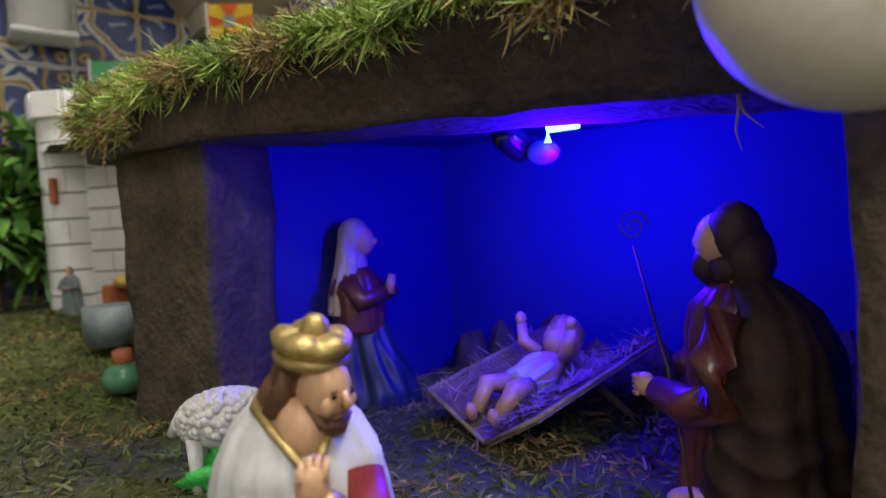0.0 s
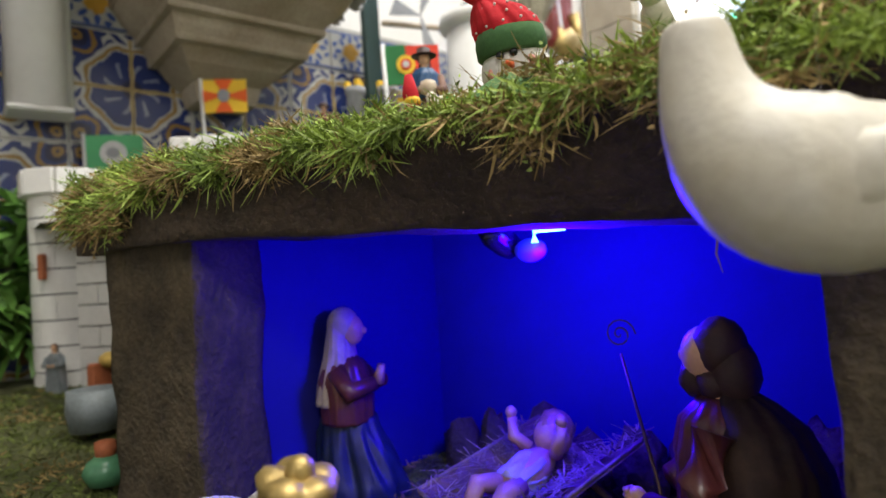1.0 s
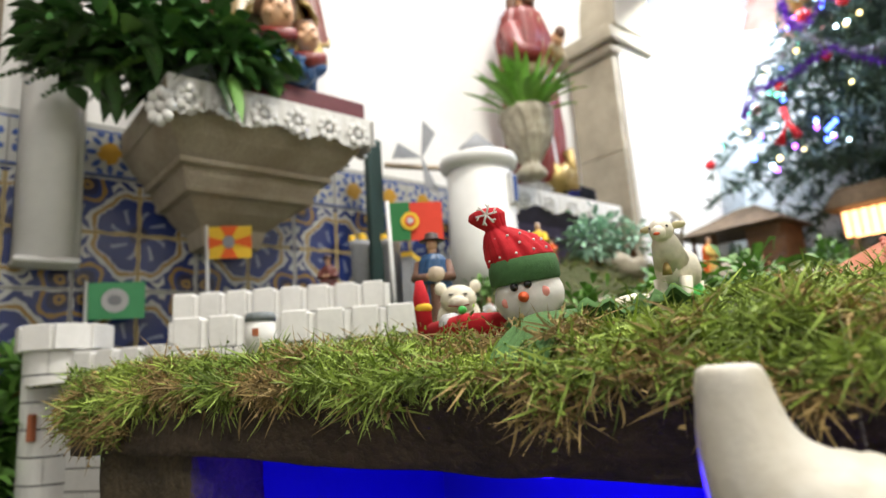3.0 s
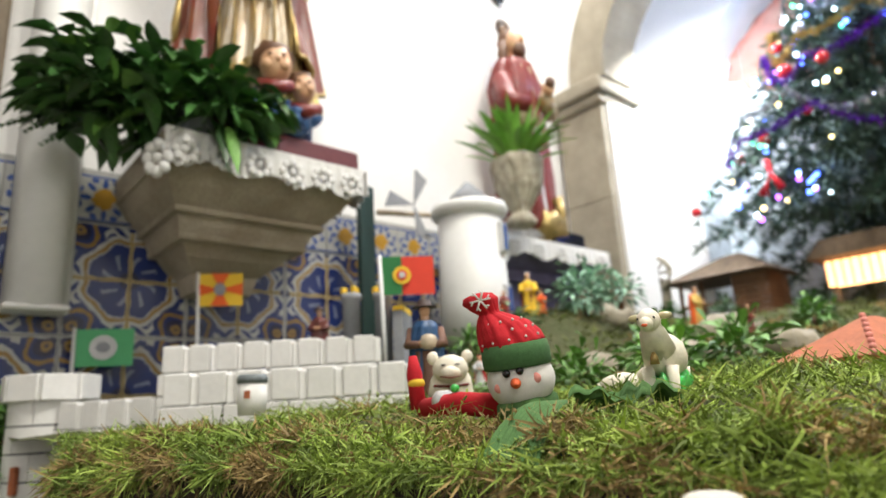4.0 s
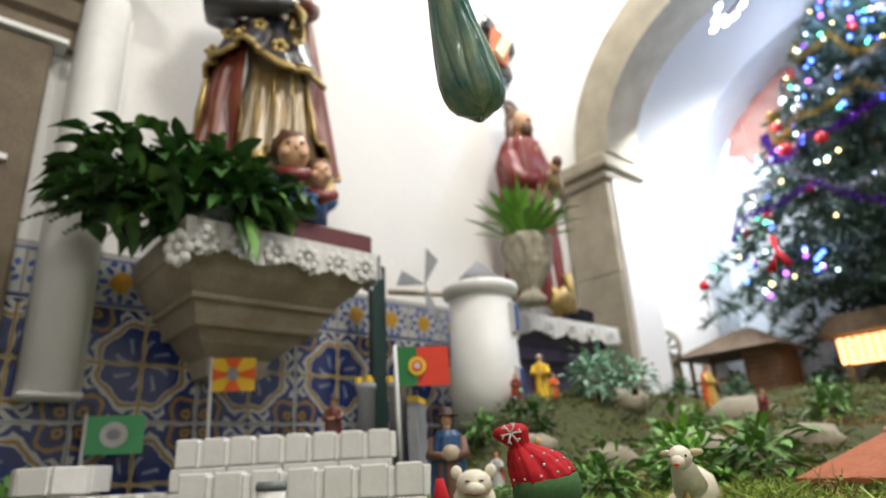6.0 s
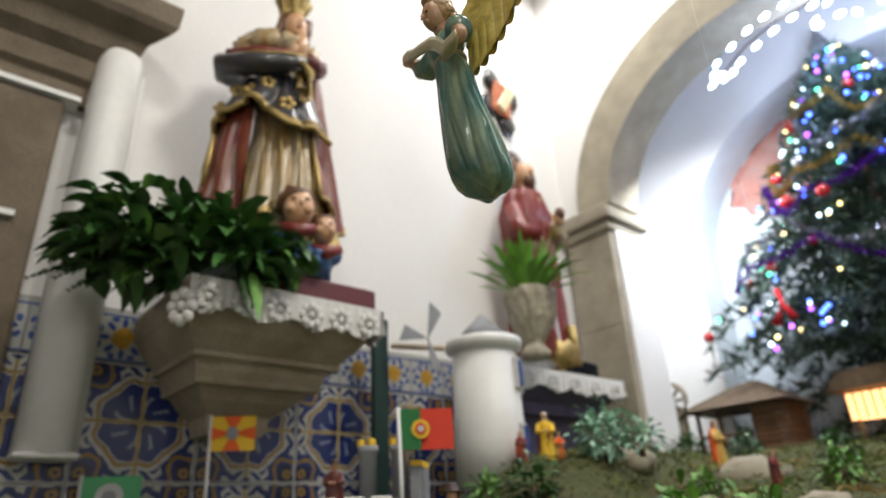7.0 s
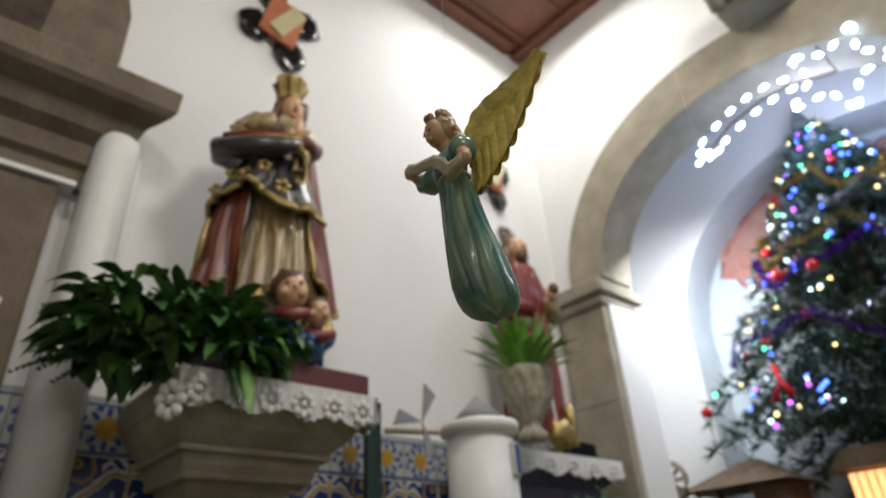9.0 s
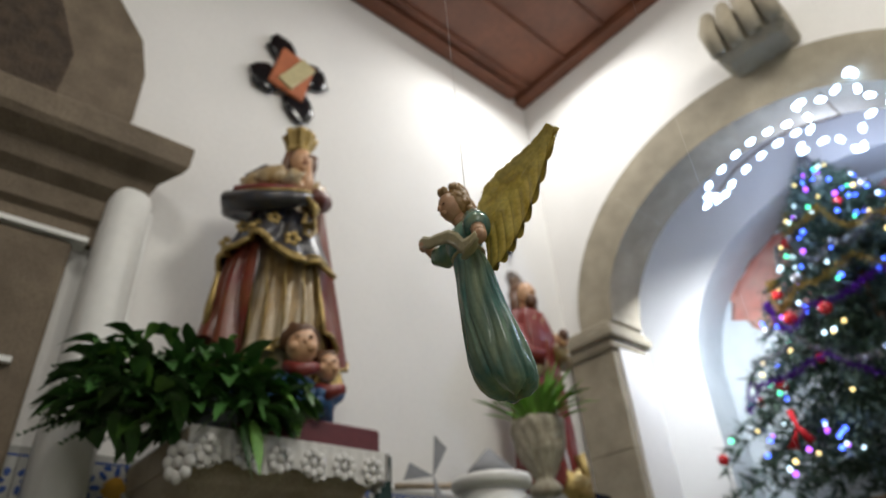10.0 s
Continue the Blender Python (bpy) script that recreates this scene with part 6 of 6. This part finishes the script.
for i, (x, y, h, mats, lab) in enumerate([
        (-1.06, 1.40, .135, ("flag_yellow", "robe_red", "robe_white"), "small king figurine in yellow and red with white turban"),
        (-1.12, 1.36, .085, ("robe_red", "flag_orange", "terracotta"), "small figurine in red on the hillside"),
        (-1.0, 1.38, .075, ("flag_orange", "glaze_yellow", "hair_brown"), "small kneeling figurine in orange"),
        (-.98, 2.2, .16, ("straw_yellow", "flag_orange", "hair_brown"), "small figurine in orange robe on the path"),
        (-.72, .86, .06, ("robe_white", "felt_red", "felt_red"), "small figurine in white and red among moss"),
        (-.36, 2.2, .1, ("flag_yellow", "straw_yellow", "flag_yellow"), "small figurine in yellow on the hillside"),
        (-.62, .86, .1, ("lamb_cream", "terracotta", "straw_yellow"), "cream figurine on an orange base"),
        (-.62, 1.75, .09, ("robe_red", "robe_maroon", "hair_brown"), "small figurine in dark red on the hillside")]):
    thing("villager_figurine", figure_robed(h, mats, i), lab, "figurine", "villagers", at=pose(x, y, seat(x, y), 0, 0, 40 + 17 * (i % 4)))


def shrub(name, c, r, mt, n, size, label, kind="shrub"):
    t = thing(name, None, label, kind, "shrubs")
    part("stem", Shape().use("hair_brown").tube([(c[0], c[1], c[2] - r * .9), c], [.008, .004], 6), t)
    s = Shape().use(mt)
    for i in range(n):
        d = Vector((rnd(-1, 1), rnd(-1, 1), rnd(-.7, 1)))
        if d.length > 1.1:
            continue
        k = 1 + .35 * noise.noise(d * 2 + Vector((c[0] * 9, 0, 0)))
        leaf(s, Vector(c) + d * r * k * rnd(.5, 1), d + Vector((rnd(-.6, .6), rnd(-.6, .6), rnd(-.3, .6))), size * rnd(.6, 1.3), size * .45, .3)
    tagged(part("leaves", s, t), kind="stuff")


shrub("frosted_shrub", (-.885, 1.42, 1.475), .085, "leaf_frost", 420, .028, "small frosted blue-green artificial shrub")
shrub("frosted_shrub", (-.80, 1.45, 1.46), .05, "leaf_frost", 160, .026, "small frosted blue-green artificial shrub")
for x, y, r, mt in ((-.55, 1.15, .07, "leaf_mid"), (-.42, .98, .06, "leaf_bright"), (-.5, .86, .05, "leaf_mid"), (-.35, 1.05, .07, "leaf_mid"), (-.9, 1.15, .06, "leaf_dark"), (-.72, 1.6, .05, "leaf_mid"), (-.45, 1.7, .05, "leaf_mid"), (-.2, 1.9, .06, "leaf_dark"), (-.98, 2.4, .06, "leaf_dark"), (-.66, 2.35, .06, "leaf_dark"), (-1.25, 2.5, .06, "leaf_dark"), (-.3, 2.5, .06, "leaf_dark"), (-1.1, 1.2, .05, "leaf_mid")):
    shrub("shrub", (x, y, seat(x, y) + r * .6), r, mt, 200, r * .5, "low green leafy shrub on the mossy hillside")
for i in range(10):
    x, y = -.62 + rnd(-.06, .25), .72 + rnd(-.05, .35)
    f = Shape().use("leaf_mid")
    for k in range(7):
        a = rnd(0, 6.3)
        d = Vector((math.cos(a), math.sin(a), rnd(.5, 1.5))).normalized()
        for j in range(9):
            p = Vector((x, y, seat(x, y))) + d * .09 * j / 9 - Vector((0, 0, .05 * (j / 9) ** 2))
            for sd in (-1, 1):
                leaf(f, p, d.cross(Vector((0, 0, 1))).normalized() * sd + d * .5, .022 * (1 - j / 12), .006, .3)
    thing("fern", f, "small green fern growing in the moss", "fern", "ferns")
for i, (x, y, r) in enumerate([(-.8, 1.05, .05), (-.72, 1.2, .06), (-.6, 1.35, .07), (-.95, 1.6, .08), (-.7, .95, .035), (-.4, 1.4, .06), (-.75, 1.9, .1)]):
    thing("stone", Shape().use("granite_light").ball((x, y, seat(x, y)), (r, r * .8, r * .55), 16, lump=.4, seed=i * 3), "pale grey stone half sunk in the moss", "stone", "stones")

rh = thing("red_roof_hut", None, "small white hut with red tiled hipped roof", "hut")
HX, HY = -.142, .95
part("wall", Shape().use("white_paint", False).box((HX, HY, 1.168), (.13, .11, .13), rot=1.1, bevel=.004), rh)
roof = Shape().use("terracotta", False)
R = Matrix.Translation((HX, HY, 1.228)) @ Matrix.Scale(.88, 4) @ Matrix.Rotation(1.1, 4, "Z")
roof.add([R @ Vector(p) for p in ((-.1, -.085, 0), (.1, -.085, 0), (.1, .085, 0), (-.1, .085, 0), (-.012, 0, .055), (.012, 0, .055), (-.1, -.085, -.006), (.1, -.085, -.006), (.1, .085, -.006), (-.1, .085, -.006))], [(0, 1, 5, 4), (1, 2, 5), (2, 3, 4, 5), (3, 0, 4), (0, 6, 7, 1), (1, 7, 8, 2), (2, 8, 9, 3), (3, 9, 6, 0), (6, 9, 8, 7)])
part("roof", roof, rh, "red painted roof")
for i in range(8):
    t = i / 7
    part("ridge_bead", Shape().use("cheek_pink").ball(R @ Vector((-.012 - .086 * t, -.083 * t, .056 - .054 * t)), .004, 8), rh)

mat("hut_wood", (0.17, 0.08, 0.035), 0.6, vary=0.4, scale=20, bump=0.2)
mat("hut_roof", (0.15, 0.1, 0.058), 0.8, vary=0.4, scale=30, bump=0.3)
mat("warm_glow", (1.0, 0.5, 0.2), 0.5, vary=0.02, scale=30, bump=0, glow=2.4)
wh = thing("wooden_hut", None, "brown slatted wooden hut with open porch and hipped roof", "hut")
BX, BY, BZ = -1.12, 2.84, 1.5
for i in range(8):
    part("plank", Shape().use("hut_wood", False).box((-1.005, BY - .11, BZ + .012 + i * .022), (.14, .012, .02), bevel=.002), wh)
    part("plank", Shape().use("hut_wood", False).box((-.935, BY, BZ + .012 + i * .022), (.012, .2, .02), bevel=.002), wh)
    part("plank", Shape().use("hut_wood", False).box((-1.07, BY, BZ + .012 + i * .022), (.012, .2, .02), bevel=.002), wh)
part("floor", Shape().use("hut_roof", False).box((BX, BY, BZ - .02), (.46, .3, .05), bevel=.004), wh)
for x in (-1.31, -1.21):
    part("post", Shape().use("hut_wood").tube([(x, BY - .11, BZ), (x, BY - .11, BZ + .18)], .009, 6), wh)
part("rail", Shape().use("hut_wood", False).box((-1.2, BY - .11, BZ + .07), (.23, .01, .012)), wh)
rf = Shape().use("hut_roof", False)
rf.add([(BX - .25, BY - .18, BZ + .18), (BX + .22, BY - .18, BZ + .18), (BX + .22, BY + .18, BZ + .18), (BX - .25, BY + .18, BZ + .18), (BX - .02, BY, BZ + .29), (BX + .06, BY, BZ + .29)], [(0, 1, 5, 4), (1, 2, 5), (2, 3, 4, 5), (3, 0, 4), (3, 2, 1, 0)])
part("roof", rf, wh, "brown shingled roof")
lh = thing("lit_hut", None, "wooden granary hut glowing warm orange inside, on stilts", "hut")
for i in range(9):
    part("slat", Shape().use("hut_wood", False).box((-.735 + i * .031, 2.79, 1.62), (.0035, .006, .1)), lh)
part("lit_wall", Shape().use("warm_glow", False).box((-.61, 2.83, 1.62), (.25, .05, .098)), lh, "warm glowing wall")
part("roof", Shape().use("hut_roof", False).prism([(-.78, 1.68), (-.45, 1.68), (-.5, 1.75), (-.72, 1.75)], lambda a, b: (a, 2.74, b), lambda a, b: (a, 2.95, b)), lh)
for x in (-.72, -.52):
    part("stilt", Shape().use("hut_roof").tube([(x, 2.82, 1.48), (x, 2.82, 1.57)], [.022, .014], 8), lh)
wheel = thing("water_wheel", None, "grey brown miniature water wheel on a stone stand", "water wheel")
ws = Shape().use("granite_light")
ws.tube([(-1.386 + .075 * math.cos(i * math.pi / 12), 2.66, 1.738 + .075 * math.sin(i * math.pi / 12)) for i in range(25)], .012, 8)
part("rim", ws, wheel)
for i in range(8):
    a = i * math.pi / 4
    part("spoke", Shape().use("granite").tube([(-1.386, 2.66, 1.738), (-1.386 + .07 * math.cos(a), 2.66, 1.738 + .07 * math.sin(a))], .007, 6), wheel)
part("stand", Shape().use("granite_light", False).box((-1.386, 2.7, 1.58), (.07, .05, .26), bevel=.006), wheel)

# ---- apse: painted niche, Christmas tree, star ----
mat("niche_blue", (0.68, 0.74, 0.78), 0.85, vary=0.1, scale=3, bump=0.03)
mat("niche_red", (0.6, 0.2, 0.16), 0.85, vary=0.3, scale=6, bump=0.03, second=(0.62, 0.42, 0.36))
mat("pine", (0.06, 0.11, 0.075), 0.6, vary=0.3, scale=10, bump=0, random_by=0.5)
mat("pine_frost", (0.2, 0.3, 0.3), 0.6, vary=0.3, scale=10, bump=0, random_by=0.4)
mat("bauble_red", (0.5, 0.015, 0.02), 0.15, vary=0.05, scale=20, bump=0, coat=0.5)
mat("tinsel_purple", (0.16, 0.02, 0.42), 0.3, metal=0.5, vary=0.3, scale=60, bump=0, random_by=0.5)
mat("tinsel_gold", (0.55, 0.38, 0.1), 0.3, metal=0.6, vary=0.3, scale=60, bump=0, random_by=0.5)
mat("tinsel_silver", (0.6, 0.62, 0.66), 0.25, metal=0.7, vary=0.3, scale=60, bump=0, random_by=0.5)
for nm, col, g in (("light_white", (0.6, 0.85, 1.0), 5), ("light_blue", (0.05, 0.12, 1.0), 10), ("light_green", (0.1, 1.0, 0.5), 5), ("light_gold", (1.0, 0.75, 0.3), 4), ("light_purple", (0.45, 0.1, 1.0), 5), ("star_white", (0.45, 0.66, 1.0), 22)):
    mat(nm, col, 0.4, vary=0.02, scale=20, bump=0, glow=g)
NX, NZ, NW, NH, NY = -.4, 2.48, .88, .76, 3.0


def niche():
    s = Shape().use("plaster", False)
    n = 28
    inner = [(NX - NW, .0)] + [(NX + NW * math.cos(math.pi - math.pi * i / n), NZ + NH * math.sin(math.pi - math.pi * i / n)) for i in range(n + 1)] + [(NX + NW, .0)]
    outer = [(-1.64, .0)] + [(max(-1.64, min(.66, NX + 3 * (x - NX))), 4.0) for x, z in inner[1:-1]] + [(.66, .0)]
    k = len(inner)
    s.add([(x, NY, z) for x, z in inner] + [(x, NY, z) for x, z in outer], [(i, i + 1, i + 1 + k, i + k) for i in range(k - 1)])
    s.use("niche_blue")
    s.stack([[(x, NY + .3 * t, z) for x, z in inner] for t in (0, .1, .3, .6, 1)], False, False)
    thing("wall_niche", s, "white plastered wall with a deep round-headed niche", "wall", kind="structure")
    b = Shape().use("niche_blue", False)
    b.add([(x, NY + .26, z) for x, z in inner], [tuple(range(k))])
    w2 = thing("niche_back", b, "pale blue painted niche wall with red clouds", "wall", kind="structure")
    for i, (cx, cz, rx, rz) in enumerate(((-.86, 2.86, .26, .2), (-.62, 3.02, .3, .14), (-.1, 3.06, .3, .12), (.15, 2.9, .26, .2), (-.6, 2.72, .28, .1))):
        part("painted_cloud", Shape().use("niche_red").ball((cx, NY + .256 - i * .0005, cz), (rx, .003, rz), 24, lump=.35, seed=i), w2, "red painted cloud")
    part("painted_medallion", Shape().use("lamb_cream").ball((-.5, NY + .245, 3.02), (.2, .003, .1), 24), w2, "cream painted medallion")


niche()


def fir():
    t = thing("christmas_tree", None, "tall dark fir Christmas tree with tinsel, baubles and lights", "christmas tree")
    cx, cy, z0, z1 = -.43, 2.92, 1.35, 3.2
    part("trunk", Shape().use("hut_wood").tube([(cx, cy, z0 - .1), (cx, cy, z1)], [.05, .008], 10), t)
    s = Shape().use("pine")
    s.use("pine_frost")
    tips = []
    for i in range(440):
        h = (i / 440) ** .85
        z = z0 + .1 + (z1 - z0 - .1) * h
        rad = (1.14 * (1 - h) ** .9 + .02) * rnd(.66, 1.14)
        a = i * 2.39996 + rnd(-.3, .3)
        d = Vector((math.cos(a), math.sin(a) * .4, 0))
        if d.x * rad > .92:
            continue
        steps = max(6, int(rad * 22))
        for j in range(steps):
            u = (j + 1) / steps
            if u < .3 and j % 2:
                continue
            p = Vector((cx, cy, z)) + d * rad * u + Vector((0, 0, .12 * rad * math.sin(u * 3) - .22 * rad * u * u))
            if p.z < 1.84 and p.y < 2.98:
                continue
            s.use("pine_frost" if rnd(0, 1) < .22 else "pine")
            for k in range(10):
                e = (d * rnd(.1, 1) + Vector((rnd(-.9, .9), rnd(-.9, .9), rnd(-.7, .7)))).normalized() * rnd(.05, .085)
                w = e.cross(Vector((rnd(-1, 1), rnd(-1, 1), 1))).normalized() * .006
                s.add([p - w, p + w, p + e], [(0, 1, 2)])
            if j == steps - 1:
                tips.append(p)
    tagged(part("needles", s, t), kind="stuff")
    front = [p for p in tips if p.y < cy + .1]
    for k in range(190):
        p = random.choice(front) + Vector((rnd(-.03, .03), -.03, rnd(-.03, .03)))
        if p.x > .35 or p.z < 1.8:
            continue
        kind = random.choice(["light_white", "light_white", "light_blue", "light_blue", "light_blue", "light_green", "light_gold", "light_gold", "light_purple"])
        part("fairy_light", Shape().use(kind).ball(p, rnd(.006, .0105), 8), t)
    for k in range(26):
        p = random.choice(front) + Vector((rnd(-.05, .05), -.04, -.05))
        part("bauble", Shape().use(random.choice(["bauble_red", "bauble_red", "bauble_red", "tinsel_silver"])).ball(p, rnd(.02, .031), 14), t)
    for mt, zz, ph in (("tinsel_purple", 2.5, .3), ("tinsel_gold", 2.9, 2.0), ("tinsel_silver", 2.3, 4.0), ("tinsel_gold", 2.6, 1.0), ("tinsel_purple", 2.2, 3.0), ("tinsel_silver", 2.78, 5)):
        g = Shape().use(mt)
        for i in range(420):
            a = math.pi + math.pi * i / 420
            z = zz - .25 * (i / 420 - .5) + .06 * math.sin(i / 30 + ph)
            h = (z - z0) / (z1 - z0)
            rad = 1.08 * max(0, 1 - h) ** .9 + .04
            p = Vector((cx + rad * math.cos(a), cy + rad * .4 * math.sin(a) - .03, z - .06 * abs(math.sin(a * 5 + ph))))
            for k in range(3):
                e = Vector((rnd(-1, 1), rnd(-1, 1), rnd(-1, 1))).normalized() * .03
                w = e.cross(Vector((0, .3, 1))).normalized() * .003
                g.add([p - w, p + w, p + e], [(0, 1, 2)])
        part("tinsel_garland", g, t)
    part("top_ornament", Shape().use("tinsel_silver").lathe((cx, cy - .02, z1 - .04), [(.004, 0), (.02, .03), (.034, .07), (.02, .11), (.003, .16)], 14, fold=.12, count=5), t, "frosted white tree top")
    for x, z in ((-.8, 2.02),):
        part("ribbon_bow", Shape().use("felt_red").tube([(x, 2.6, z + .06), (x + .01, 2.59, z), (x - .03, 2.59, z - .08)], [.012, .008, .022], 8).tube([(x + .01, 2.59, z), (x + .04, 2.59, z - .07)], [.006, .018], 8), t)


fir()


def star():
    t = thing("light_star", None, "white LED comet star hanging in the arch", "star light")
    c, y = Vector((-0.14, 2.955)), 2.27
    pts = []
    tips = []
    for i in range(10):
        a = math.radians(56 + 36 * i)
        r = .2 if i % 2 == 0 else .085
        tips.append((c.x + r * math.cos(a), c.y + r * math.sin(a)))
    for i in range(10):
        p, q = tips[i], tips[(i + 1) % 10]
        for k in (.22, .74):
            pts.append((p[0] + (q[0] - p[0]) * k, p[1] + (q[1] - p[1]) * k, math.atan2(q[1] - p[1], q[0] - p[0])))
    for i in range(6):
        u = i / 5
        pts.append((-.67 + .363 * u, 2.963 + .09 * math.sin(u * 2.2), .7 - u * .9))
        pts.append((-.655 + .363 * u, 2.879 + .1 * math.sin(u * 1.75), .7 - u * .7))
    for x, z in ((-.705, 2.88), (-.69, 2.92), (-.665, 2.9), (-.62, 2.885)):
        pts.append((x, z, .4))
    for x, z, a in pts:
        part("led_segment", Shape().use("star_white").ball((x, y, z), (.019, .008, .0105), 10, tilt=Matrix.Rotation(-a, 4, "Y")), t)
    part("frame", Shape().use("wire").tube([(-.7, y + .012, 2.89), (-.55, y + .012, 2.98), (-.42, y + .012, 3.01), (-.3, y + .012, 3.01), (-.14, y + .012, 2.955)], .004, 6).tube([(-.14, y + .012, 2.955), (-.18, WY + .01, 3.2)], .003, 6), t)


star()
key = thing("stone_bracket", None, "carved pale stone bracket above the arch", "bracket")
part("block", Shape().use("granite_light", False).box((-.27, 2.24, 3.5), (.29, .2, .22), bevel=.03), key)
for i in range(4):
    part("scroll", Shape().use("granite_light").tube([(-.39 + i * .08, 2.13, 3.42), (-.39 + i * .08, 2.11, 3.55), (-.38 + i * .07, 2.14, 3.66)], [.03, .042, .03], 12), key)
for i in range(14):
    thing("ceiling_board", Shape().use("ceiling_wood", False).box((-1.45 + i * .28, 0, CEIL + .012), (.02, 4.9, .024), bevel=.004), "narrow wooden ceiling batten", "batten", "ceiling battens", kind="structure")
thing("ceiling_trim", Shape().use("ceiling_wood", False).box((.4, 2.29, CEIL + .0), (4.0, .08, .05), bevel=.01), "dark wooden trim along the ceiling", "trim", kind="structure")
thing("ceiling_trim", Shape().use("ceiling_wood", False).box((-1.54, 0, CEIL + .0), (.08, 4.4, .05), bevel=.01), "dark wooden trim along the ceiling", "trim", kind="structure")
for x, y, z in ((-1.5, .28, 1.2), (-1.48, .2, 1.1), (-1.5, .24, 1.0), (-1.45, .14, 1.05)):
    shrub("shrub", (x, y, z), .09, "leaf_mid", 160, .06, "bushy green plant beside the castle tower")
